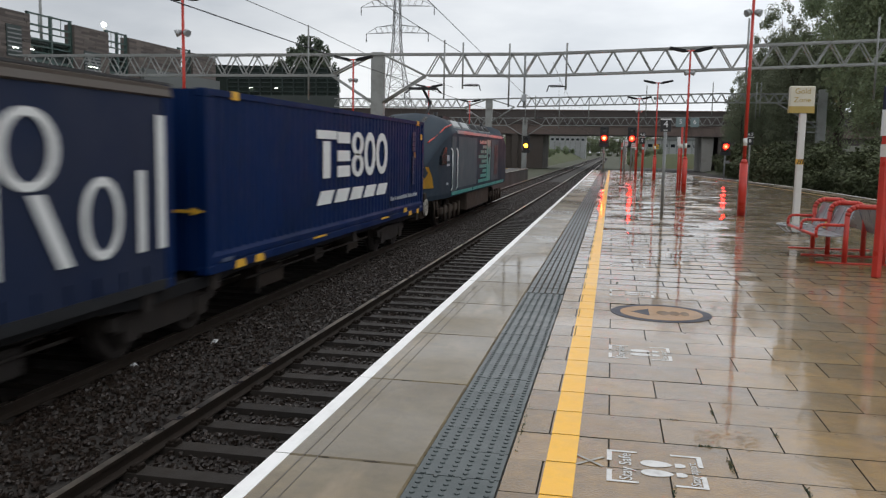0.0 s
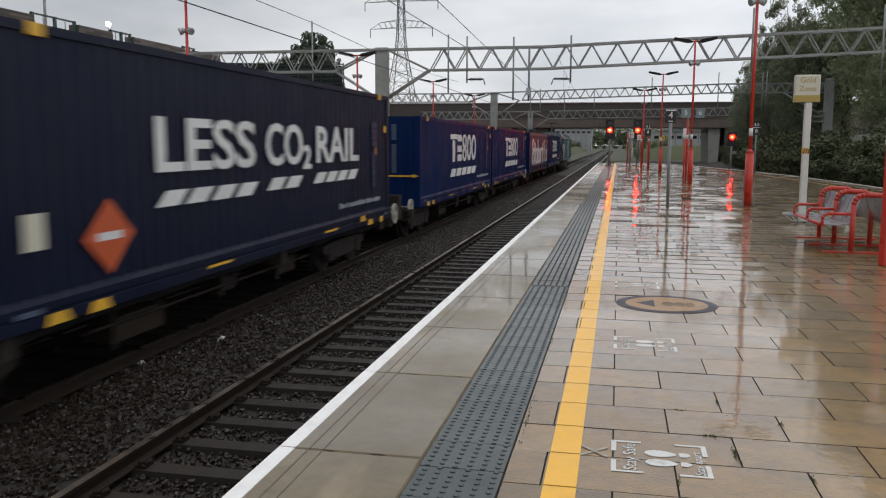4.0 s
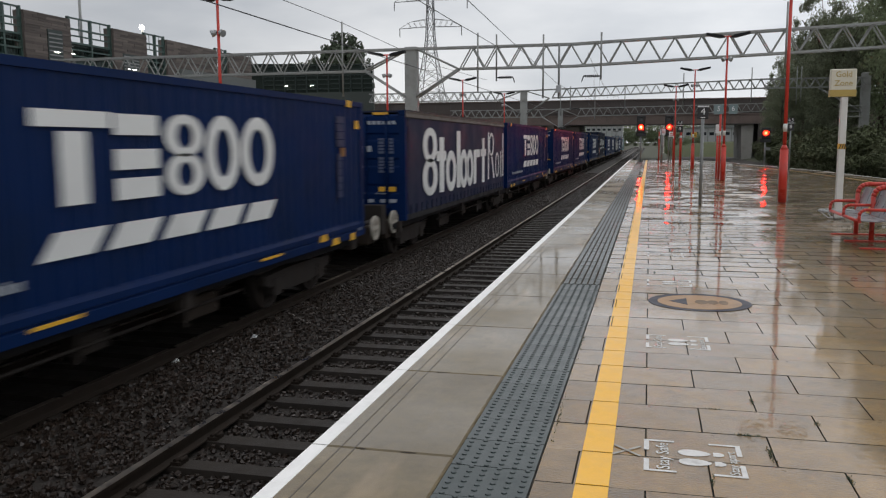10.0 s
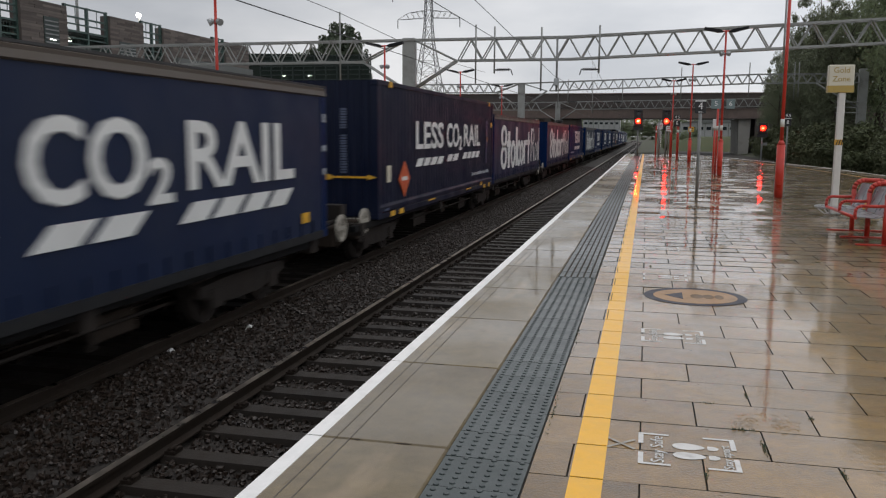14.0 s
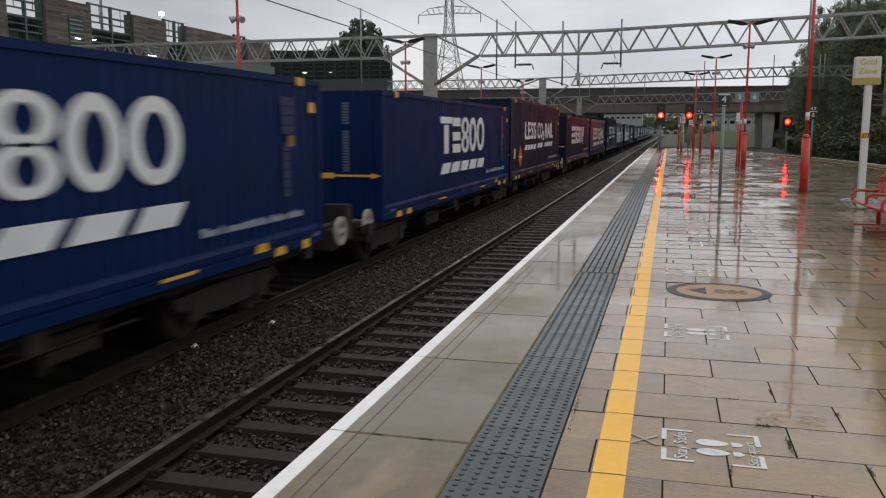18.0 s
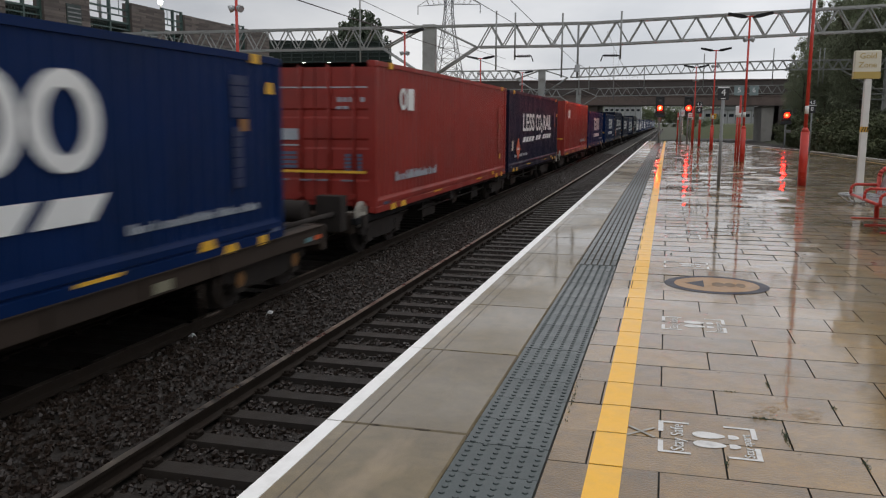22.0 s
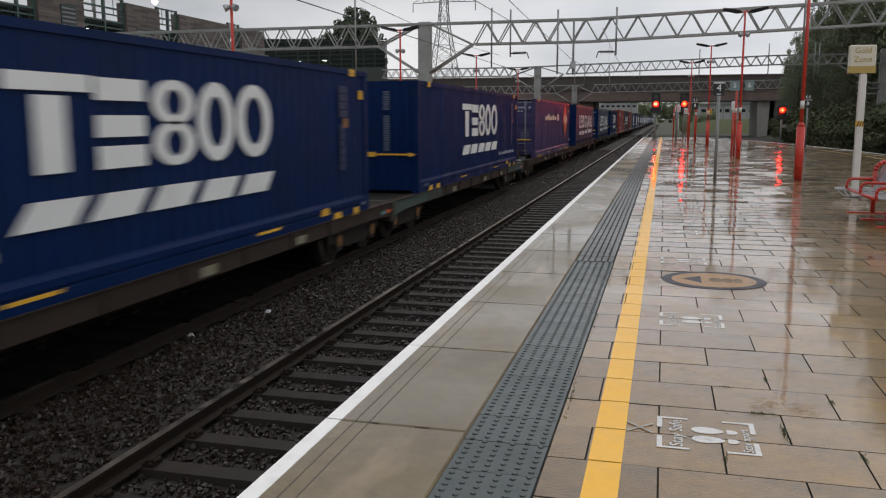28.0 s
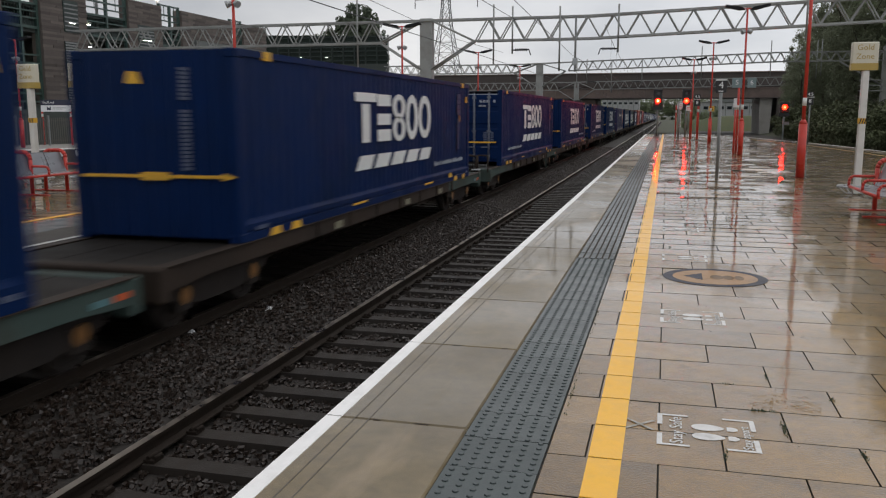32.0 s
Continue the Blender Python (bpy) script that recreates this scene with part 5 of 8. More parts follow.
def container(kind, rear):
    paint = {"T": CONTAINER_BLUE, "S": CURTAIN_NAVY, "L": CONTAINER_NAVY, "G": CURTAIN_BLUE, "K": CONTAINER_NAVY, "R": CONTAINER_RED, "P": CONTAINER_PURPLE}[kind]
    frame_paint = CONTAINER_BLUE if kind in "SG" else paint
    soft = kind in "SG"
    tall = {"L": 2.93, "R": 2.95, "G": 2.70, "S": 2.65}.get(kind, BOX_HIGH)
    high = tall - 0.1 if soft else tall
    label = {"T": "blue corrugated container with big white lettering and stripes", "S": "grimy navy curtain-sided container with huge white lettering",
             "L": "navy container lettered less CO2 rail, orange diamond", "G": "grimy navy curtain-sided container lettered less CO2 rail",
             "K": "dark navy container with white block lettering", "R": "red-brown corrugated steel container with a small white logo",
             "P": "purple corrugated container with a large orange diamond"}[kind]
    c = thing("container", label + (", rear doors" if rear == "D" else ", plain rear end"), "container", group="containers on the train")
    if soft:
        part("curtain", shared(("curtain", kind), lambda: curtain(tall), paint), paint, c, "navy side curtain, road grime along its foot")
    else:
        part("shell", shared(("shell", kind), lambda: corrugated(tall, 0.03 if kind == "R" else 0.017), paint), paint, c)
    for s in (1, -1):
        def rail(s=s):
            x = s * SIDE_X
            prof = [(x, 0.0), (x, 0.115), (x - s * 0.025, 0.125), (x - s * 0.025, 0.15), (x, 0.16), (x, 0.235), (x - s * 0.03, 0.305), (x - s * 0.06, 0.312), (x - s * 0.06, 0.0)]
            return plate(B(), prof, "y", -BOX_LONG + 0.17, -0.17) if not soft else box(B(), min(x, x - s * 0.07), max(x, x - s * 0.07), -BOX_LONG + 0.17, -0.17, 0.0, 0.13)
        rail_paint = DARK_SILL if soft else frame_paint
        part("bottom_rail", shared(("bottom_rail", rail_paint.name, s), rail, rail_paint), rail_paint, c)
        if soft:
            def cap(s=s):
                pts = [(s * 1.16, tall - 0.085), (s * 1.25, tall - 0.1), (s * (SIDE_X + 0.012), tall - 0.13), (s * (SIDE_X + 0.004), tall - 0.17), (s * (SIDE_X + 0.02), tall - 0.25), (s * (SIDE_X - 0.005), tall - 0.27), (s * 1.2, tall - 0.27), (s * 1.16, tall - 0.12)]
                return plate(B(), pts, "y", -BOX_LONG + 0.02, -0.02)
            part("top_rail", shared(("cant_rail", s, kind), cap, ROOF_TARP), ROOF_TARP, c, "brown weathered roof edge")
            part("roof_seam", shared(("roof_seam", s, kind), lambda s=s: box(B(), min(s * 1.2, s * (SIDE_X + 0.008)), max(s * 1.2, s * (SIDE_X + 0.008)), -BOX_LONG + 0.02, -0.02, tall - 0.115, tall - 0.085), BLACK), BLACK, c, "dark seam along the roof")
            if s > 0:
                def straps():
                    bm = B()
                    for k in range(26):
                        y = -BOX_LONG + 0.45 + k * 0.5
                        box(bm, SIDE_X - 0.012, SIDE_X + 0.008, y, y + 0.025, 0.1, 0.34)
                    return bm
                pieces(("curtain_strap", s), straps, CURTAIN_NAVY, c)
        else:
            def top(s=s):
                x = s * SIDE_X
                return box(B(), min(x, x - s * 0.06), max(x, x - s * 0.06), -BOX_LONG + 0.17, -0.17, tall - 0.09, tall)
            part("top_rail", shared(("top_rail", kind, s), top, paint), paint, c)
        for y0 in (-BOX_LONG, -0.18):
            def post(s=s, y0=y0):
                x = s * SIDE_X
                return box(B(), min(x - s * 0.002, x - s * 0.16), max(x - s * 0.002, x - s * 0.16), y0, y0 + 0.18, 0.12, high - 0.12)
            part("corner_post", shared(("corner_post", frame_paint.name, s, y0, high), post, frame_paint), frame_paint, c)
            for z0 in (0.0, high - 0.12):
                def casting(s=s, y0=y0, z0=z0):
                    x = s * SIDE_X
                    return box(B(), min(x + s * 0.004, x - s * 0.17), max(x + s * 0.004, x - s * 0.17), y0 - 0.004, y0 + 0.184, z0, z0 + 0.122, 0.012)
                part("corner_casting", shared(("corner_casting", frame_paint.name, s, y0, z0), casting, frame_paint), frame_paint, c)
    face = SIDE_X + 0.002
    if rear == "H":
        def board():
            pts = [(-1.12, -BOX_LONG + 0.06), (-1.12, -BOX_LONG + 0.03)]
            for k in range(7):
                x = -1.02 + k * 0.32
                pts += [(x, -BOX_LONG + 0.03), (x + 0.03, -BOX_LONG + 0.0), (x + 0.15, -BOX_LONG + 0.0), (x + 0.18, -BOX_LONG + 0.03)]
            pts += [(1.12, -BOX_LONG + 0.03), (1.12, -BOX_LONG + 0.06)]
            bm = slab(B(), pts, 0.06, high - 0.01)
            bmesh.ops.recalc_face_normals(bm, faces=bm.faces)
            return bm
        part("end_wall", shared(("end_wall", frame_paint.name, high), board, frame_paint), frame_paint, c)

        def bar():
            bm = box(B(), -1.12, 1.05, -BOX_LONG - 0.03, -BOX_LONG - 0.005, 0.875, 0.915)
            box(bm, -0.18, 0.24, -BOX_LONG - 0.035, -BOX_LONG - 0.004, 0.84, 0.95)
            plate(bm, [(1.05, 0.84), (1.25, 0.895), (1.05, 0.95)], "y", -BOX_LONG - 0.032, -BOX_LONG - 0.006)
            return bm
        if soft:
            part("hazard_bar", shared("short_bar", lambda: box(B(), -1.0, 0.8, -BOX_LONG - 0.03, -BOX_LONG - 0.005, 0.56, 0.62), MARK_YELLOW), MARK_YELLOW, c, "yellow bar")
            if kind == "G":
                pieces(("logo_bar", "rear"), lambda: box(box(box(B(), -1.0, 0.1, -BOX_LONG - 0.006, -BOX_LONG + 0.002, 0.36, 0.47), 0.14, 0.5, -BOX_LONG - 0.006, -BOX_LONG + 0.002, 0.36, 0.47), 0.62, 0.9, -BOX_LONG - 0.006, -BOX_LONG + 0.002, 0.37, 0.45), LETTER_WHITE, c, "white bar of print")
        else:
            part("hazard_bar", shared("hazard_bar", bar, MARK_YELLOW), MARK_YELLOW, c, "yellow hazard bar")

        def strips():
            bm = B()
            for z0, z1 in ((1.92, 2.38), (0.98, 1.82)):
                n = int((z1 - z0) / 0.055)
                for k in range(n):
                    box(bm, 0.44, 0.58, -BOX_LONG - 0.006, -BOX_LONG + 0.002, z0 + k * 0.055, z0 + k * 0.055 + 0.04)
            return bm
        tagged(part("code_strip", shared("code_strip", strips, LETTER_FADED), LETTER_FADED, c, "faded code strips"), kind="stuff")
        part("warning_plate", shared("warning_plate", lambda: plate(B(), [(-0.38, 2.14), (-0.14, 2.14), (-0.19, 2.3), (-0.33, 2.3)], "y", -BOX_LONG - 0.008, -BOX_LONG), MARK_YELLOW), MARK_YELLOW, c)
    else:
        for s in (1, -1):
            def leaf(s=s):
                bm = B()
                x0, x1 = (0.012, 1.12) if s > 0 else (-1.12, -0.012)
                pts = [(0.14, 0.03)]
                for z in (0.2, 0.82, 1.42, 2.0):
                    pts += [(z, 0.03), (z + 0.04, 0.005), (z + 0.42, 0.005), (z + 0.46, 0.03)]
                pts += [(high - 0.12, 0.03), (high - 0.12, 0.07), (0.14, 0.07)]
                plate(bm, [(-BOX_LONG + y, z) for z, y in pts], "x", x0, x1)
                return bm
            door = part("door", shared(("door", frame_paint.name, s, high), leaf, frame_paint), frame_paint, c)
            for x in (s * 0.3, s * 0.82):
                def rod(x=x):
                    bm = box(B(), x - 0.03, x + 0.03, -BOX_LONG - 0.035, -BOX_LONG - 0.005, 0.16, high - 0.14)
                    tube(bm, (x, -BOX_LONG - 0.05, 0.1), (x, -BOX_LONG - 0.05, high - 0.08), 0.022, 6)
                    for z in (0.3, 1.15, 2.3):
                        box(bm, x - 0.06, x + 0.06, -BOX_LONG - 0.07, -BOX_LONG - 0.01, z, z + 0.07)
                    return bm
                rod_paint = DOOR_GREY if kind in "TP" else frame_paint
                rod_part = part("locking_rod", shared(("locking_rod", rod_paint.name, x, high), rod, rod_paint), rod_paint, door)

                def lever(x=x, s=s):
                    return box(B(), min(x, x - s * 0.26), max(x, x - s * 0.26), -BOX_LONG - 0.085, -BOX_LONG - 0.06, 0.62, 0.65)
                part("lever", shared(("lever", x), lever, DOOR_GREY), DOOR_GREY, door)

            back, front = -BOX_LONG - 0.004, -BOX_LONG + 0.006

            def plates(s=s, soft=soft):
                bm = B()
                if soft and s > 0:
                    box(bm, 0.1, 0.27, back, front, 1.6, 1.74)
                    box(bm, 0.35, 0.45, back, front, 1.6, 1.74)
                    box(bm, 0.1, 0.27, back, front, 1.16, 1.3)
                    for k in range(6):
                        box(bm, 0.36 + k * 0.12, 0.44 + k * 0.12, back, front, 2.23, 2.31)
                    for x0, x1 in ((0.1, 0.26), (0.35, 0.5), (0.65, 0.78), (0.87, 1.05)):
                        box(bm, x0, x1, back, front, 0.42, 0.5)
                elif soft:
                    box(bm, -1.05, -0.87, back, front, 1.17, 1.34)
                elif s > 0:
                    for k in range(6):
                        if k not in (0, 4):
                            box(bm, 0.36 + k * 0.12, 0.44 + k * 0.12, back, front, 2.16, 2.25)
                    for x in (0.46, 0.6):
                        box(bm, x, x + 0.1, back, front, 2.02, 2.08)
                    box(bm, 0.02, 1.1, back, front, 2.43, 2.455)
                else:
                    box(bm, -1.08, -0.88, back, front, 1.42, 1.64)
                    box(bm, -0.76, -0.36, back, front, 1.42, 1.64)
                    box(bm, -0.76, -0.36, back, front, 1.3, 1.33)
                    box(bm, -1.1, -0.02, back, front, 2.43, 2.455)
                return bm
            pieces(("data_plate", s, soft), plates, PRINT_GREY, door, "pale data panel")

            def dim(s=s, soft=soft):
                bm = B()
                if s > 0:
                    for k in range(5):
                        for z in ((1.56, 1.12) if soft else (0.8,)):
                            box(bm, 0.62, 0.76, back, front, z + k * 0.075, z + k * 0.075 + 0.055)
                            box(bm, 0.88, 0.98, back, front, z + k * 0.075, z + k * 0.075 + 0.055)
                else:
                    for k in range(4):
                        box(bm, -0.72, -0.4, back, front, 0.86 + k * 0.09, 0.92 + k * 0.09)
                return bm
            pieces(("print_bar", s, soft), dim, LETTER_FADED, door, "dim bar of print")
            if soft:
                marks = ((0.62, 0.78), (0.86, 1.04)) if s > 0 else ((-0.72, -0.64),)
                pieces(("yellow_mark", s), lambda marks=marks: [box(bm, x0, x1, back - 0.002, front, 0.68, 0.79) for bm in (B(),) for x0, x1 in marks][-1], MARK_YELLOW, door, "yellow warning mark")
                part("rail_mark", shared(("rail_mark", s, high), lambda s=s: box(B(), min(s * 0.5, s * 0.85), max(s * 0.5, s * 0.85), -BOX_LONG - 0.02, -BOX_LONG + 0.03, high - 0.1, high - 0.04), MARK_YELLOW), MARK_YELLOW, door, "yellow mark over the door")
        if not soft:
            part("hazard_bar", shared("door_bar", lambda: box(B(), -1.1, 1.1, -BOX_LONG - 0.09, -BOX_LONG - 0.086, 0.78, 0.83), MARK_YELLOW), MARK_YELLOW, c)
        low = 0.62 if soft else 2.0
        part("warning_plate", shared(("door_plate", soft), lambda: plate(B(), [(-1.12, low), (-0.78, low), (-0.87, low + 0.19), (-1.0, low + 0.19)], "y", -BOX_LONG - 0.01, -BOX_LONG), MARK_YELLOW), MARK_YELLOW, c, "yellow warning triangle")
        if kind == "T":
            part("size_mark", letters("45", 0.36, 0.003, LETTER_WHITE), LETTER_WHITE, c, "white size number", facing_back(-0.96, -BOX_LONG - 0.01, 1.02))

    def dashes():
        bm = B()
        for y in (-9.0, -4.25):
            box(bm, face - 0.004, face + 0.006, y - 0.36, y + 0.36, 0.085, 0.125)
        return bm
    if not soft:
        pieces(("yellow_dash", "yellow_dash"), dashes, MARK_YELLOW, c, "yellow side dashes")

    def corners():
        bm = B()
        for y, z in ((-2.17, 0.1), (-1.6, -0.02), (-11.84, -0.01), (-12.54, -0.01)):
            plate(bm, [(y - 0.19, z), (y + 0.19, z), (y + 0.13, z + 0.12), (y - 0.13, z + 0.12)], "x", face, face + 0.007)
        box(bm, face, face + 0.008, -0.82, -0.58, -0.03, 0.1)
        for y in (-12.78, -0.9):
            box(bm, face - 0.12, face + 0.006, y, y + 0.22, tall - 0.118, tall + 0.006)
        return bm
    if not soft:
        pieces(("corner_mark", tall), corners, MARK_YELLOW, c, "yellow corner mark")
        pieces(("pale_plate", "pale_plate"), lambda: box(box(B(), face, face + 0.006, -13.15, -12.8, 0.135, 0.19), face, face + 0.006, -0.42, -0.2, 0.11, 0.165), LETTER_FADED, c, "small pale plate")

    def code_row():
        bm = B()
        for k in range(4):
            box(bm, face, face + 0.006, -1.46, -1.28, 1.74 + k * 0.14, 1.865 + k * 0.14)
            box(bm, face, face + 0.006, -1.265, -1.08, 1.74 + k * 0.14, 1.865 + k * 0.14)
        for k in range(6):
            box(bm, face, face + 0.006, -1.44, -1.2, 0.82 + k * 0.135, 0.94 + k * 0.135)
        return bm
    if not soft:
        pieces(("code_panel", kind), code_row, PANEL_DIM if kind != "R" else CONTAINER_RED, c, "dim code panel")
        part("orange_mark", shared("orange_mark", lambda: box(B(), face, face + 0.012, -1.27, -1.06, 1.56, 1.72), AXLE_CAP), AXLE_CAP, c, "small orange plate")
        at_y, at_z = (-1.2, 0.58) if kind == "R" else (-0.5, 2.07)
        part("corner_plate", shared(("corner_plate", kind == "R"), lambda: plate(B(), [(at_y, at_z), (at_y + 0.23, at_z), (at_y + 0.19, at_z + 0.16), (at_y + 0.04, at_z + 0.16)], "x", face, face + 0.008), MARK_YELLOW), MARK_YELLOW, c, "yellow warning plate")

    if kind in "TLK":
        def fine_print():
            bm = B()
            rng = random.Random(5)
            y = -3.75 if rear == "H" else -12.36
            stop = y + 2.88
            while y < stop:
                w = rng.uniform(0.025, 0.06)
                box(bm, face, face + 0.006, y, y + w, 0.49, rng.choice((0.565, 0.575, 0.6)))
                y += w + rng.choice((0.025, 0.025, 0.03, 0.09))
            return bm
        tagged(part("fine_print", shared(("fine_print", rear), fine_print, PRINT_GREY), PRINT_GREY, c, "small white line of print"), kind="stuff")
    if kind == "T":
        def logo():
            bm = B()
            # plain bars and ovals of the logo's size
            plate(bm, [(-9.2, 1.97), (-8.03, 1.97), (-8.03, 2.135), (-9.2, 2.135)], "x", face, face + 0.006)
            plate(bm, [(-8.84, 1.21), (-8.42, 1.21), (-8.42, 1.93), (-8.84, 1.93)], "x", face, face + 0.006)
            for z0, z1 in ((1.21, 1.44), (1.53, 1.75), (1.9, 2.125)):
                plate(bm, [(-7.97, z0), (-7.15, z0), (-7.15, z1), (-7.97, z1)], "x", face, face + 0.006)
            ring(bm, -6.58, 1.9, 0.44, 0.255, 0.42, face, face + 0.006)
            ring(bm, -6.58, 1.44, 0.44, 0.255, 0.42, face, face + 0.006)
            ring(bm, -5.64, 1.68, 0.45, 0.49, 0.5, face, face + 0.006)
            ring(bm, -4.62, 1.685, 0.52, 0.49, 0.52, face, face + 0.006)
            return bm
        pieces(("logo_shape", "logo_shape"), logo, LETTER_WHITE, c, "large white block shapes")
        pieces(("stripe", "stripe_row"), lambda: stripes(B(), -9.2, -4.06, 0.704, 0.967, 5, 0.215, face), LETTER_WHITE, c, "five slanting white stripes")
    if kind == "S":
        def logo():
            bm = B()
            ring(bm, -11.33, 1.74, 0.72, 0.45, 0.42, face, face + 0.008)
            ring(bm, -11.33, 0.93, 0.76, 0.48, 0.42, face, face + 0.008)
            box(bm, face, face + 0.008, -10.35, -9.85, 0.47, 1.95)
            box(bm, face, face + 0.008, -10.66, -10.38, 1.32, 1.58)
            box(bm, face, face + 0.008, -9.82, -9.6, 1.32, 1.58)
            ring(bm, -8.98, 1.01, 0.64, 0.58, 0.42, face, face + 0.008)
            box(bm, face, face + 0.008, -8.26, -7.78, 0.49, 2.15)
            ring(bm, -7.3, 1.02, 0.56, 0.58, 0.4, face, face + 0.008)
            ring(bm, -6.4, 1.02, 0.5, 0.57, 0.4, face, face + 0.008)
            box(bm, face, face + 0.008, -5.82, -5.4, 0.49, 1.57)
            box(bm, face, face + 0.008, -5.36, -4.82, 1.33, 1.58)
            box(bm, face, face + 0.008, -4.4, -4.0, 0.47, 1.95)
            box(bm, face, face + 0.008, -4.68, -4.44, 1.35, 1.58)
            box(bm, face, face + 0.008, -3.96, -3.72, 1.35, 1.58)
            box(bm, face, face + 0.008, -3.34, -3.16, 0.53, 2.16)
            ring(bm, -2.7, 1.74, 0.46, 0.41, 0.7, face, face + 0.008)
            plate(bm, [(-2.72, 1.3), (-2.5, 1.3), (-2.06, 0.53), (-2.28, 0.53)], "x", face, face + 0.008)
            ring(bm, -1.52, 0.99, 0.38, 0.46, 0.7, face, face + 0.008)
            box(bm, face, face + 0.008, -0.82, -0.66, 0.53, 1.5)
            box(bm, face, face + 0.008, -0.38, -0.2, 0.53, 2.16)
            return bm
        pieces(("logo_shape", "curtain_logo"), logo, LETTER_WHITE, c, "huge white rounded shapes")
    if kind in "GL":
        a0, a1, z0, cap_high = (-11.55, -1.45, 1.07, 0.82) if kind == "G" else (-10.64, -2.5, 1.42, 0.65)
        wide = a1 - a0
        for word, u0, u1, dz, k in (("LESS", 0.0, 0.352, 0.0, 1.0), ("CO", 0.406, 0.6, 0.0, 1.0), ("2", 0.602, 0.652, -0.32, 0.6), ("RAIL", 0.682, 0.998, 0.0, 1.0)):
            me = letters(word, cap_high * k / 0.69, 0.003, LETTER_WHITE, wide * (u1 - u0), weight=cap_high * 0.028)
            part("lettering", me, LETTER_WHITE, c, "bold white word", facing_x(face + 0.004, a0 + wide * (u0 + u1) / 2, z0 + cap_high * 0.5 + dz * cap_high))

        def rows():
            bm = B()
            zb = z0 - cap_high * (0.53 if kind == "G" else 0.62)
            stripes(bm, a0, a0 + wide * 0.365, zb, zb + cap_high * 0.3, 4, 0.19, face, 0.4 * cap_high)
            stripes(bm, a0 + wide * 0.408, a0 + wide * 0.60, zb + 0.05 * cap_high, zb + cap_high * 0.35, 2, 0.19, face, 0.4 * cap_high)
            stripes(bm, a0 + wide * 0.664, a0 + wide, zb + 0.08 * cap_high, zb + cap_high * 0.38, 4, 0.16, face, 0.4 * cap_high)
            return bm
        pieces(("stripe", kind), rows, LETTER_WHITE, c, "slanting white stripes")
    if kind == "G":
        at = -12.2 if rear == "D" else -1.12
        tone = PALE_PLATE if rear == "D" else MARK_YELLOW
        part("notice_plate", shared(("notice_plate", rear), lambda: box(B(), face, face + 0.01, at, at + 0.3, 0.33, 0.5), tone), tone, c, "small plate low on the curtain")
        pieces(("post_plate", "post_plate"), lambda: box(box(box(B(), face, face + 0.006, -0.16, -0.04, 2.0, 2.14), face, face + 0.006, -0.16, -0.04, 1.5, 1.6), face, face + 0.006, -0.16, -0.04, 1.1, 1.2), PRINT_GREY, c, "small pale plate on the corner post")
    if kind == "L":
        def diamond():
            bm = plate(B(), [(-12.1, 0.78), (-11.62, 0.36), (-11.14, 0.78), (-11.62, 1.2)], "x", face, face + 0.008)
            return bm
        part("hazard_diamond", shared("hazard_diamond", diamond, MARK_ORANGE), MARK_ORANGE, c, "orange hazard diamond")
        part("hazard_print", shared("hazard_print", lambda: box(B(), face + 0.008, face + 0.012, -11.85, -11.4, 0.74, 0.83), LETTER_WHITE), LETTER_WHITE, c)
        part("paper_plate", shared("paper_plate", lambda: box(B(), face, face + 0.008, -13.0, -12.7, 0.76, 1.12), SIGN_CREAM), SIGN_CREAM, c, "cream paper notice")
    if kind == "K":
        def logo():
            bm = B()
            for k in range(7):
                y = -11.05 + k * 1.03
                if k in (0, 1, 3):
                    for z in (1.02, 1.4, 1.78):
                        box(bm, face, face + 0.006, y, y + 0.82, z, z + 0.24)
                elif k in (2, 4):
                    for d in (0, 0.31, 0.62):
                        box(bm, face, face + 0.006, y + d, y + d + 0.2, 1.02, 2.02)
                elif k == 5:
                    box(bm, face, face + 0.006, y + 0.25, y + 0.55, 1.02, 2.02)
                else:
                    box(bm, face, face + 0.006, y, y + 0.24, 0.9, 2.05)
                    ring(bm, y + 0.56, 1.72, 0.32, 0.32, 0.5, face, face + 0.006)
            return bm
        pieces(("logo_shape", "block_logo"), logo, LETTER_WHITE, c, "white block shapes")
    if kind == "R":
        def logo():
            bm = B()
            ring(bm, -11.85, 2.26, 0.24, 0.23, 0.5, face, face + 0.006)
            plate(bm, [(-11.55, 2.03), (-11.08, 2.03), (-11.08, 2.49), (-11.55, 2.49)], "x", face, face + 0.006)
            return bm
        pieces(("logo_shape", "red_logo"), logo, LETTER_WHITE, c, "small white logo shape")

        def line():
            bm = B()
            rng = random.Random(3)
            y = -5.0 if rear == "H" else -12.4
            stop = y + 3.2
            while y < stop:
                w = rng.uniform(0.05, 0.13)
                box(bm, face, face + 0.006, y, y + w, 0.56, rng.choice((0.68, 0.7, 0.75)))
                y += w + rng.choice((0.035, 0.035, 0.12))
            return bm
        tagged(part("fine_print", shared(("red_print", rear), line, PRINT_GREY), PRINT_GREY, c, "line of pale print"), kind="stuff")
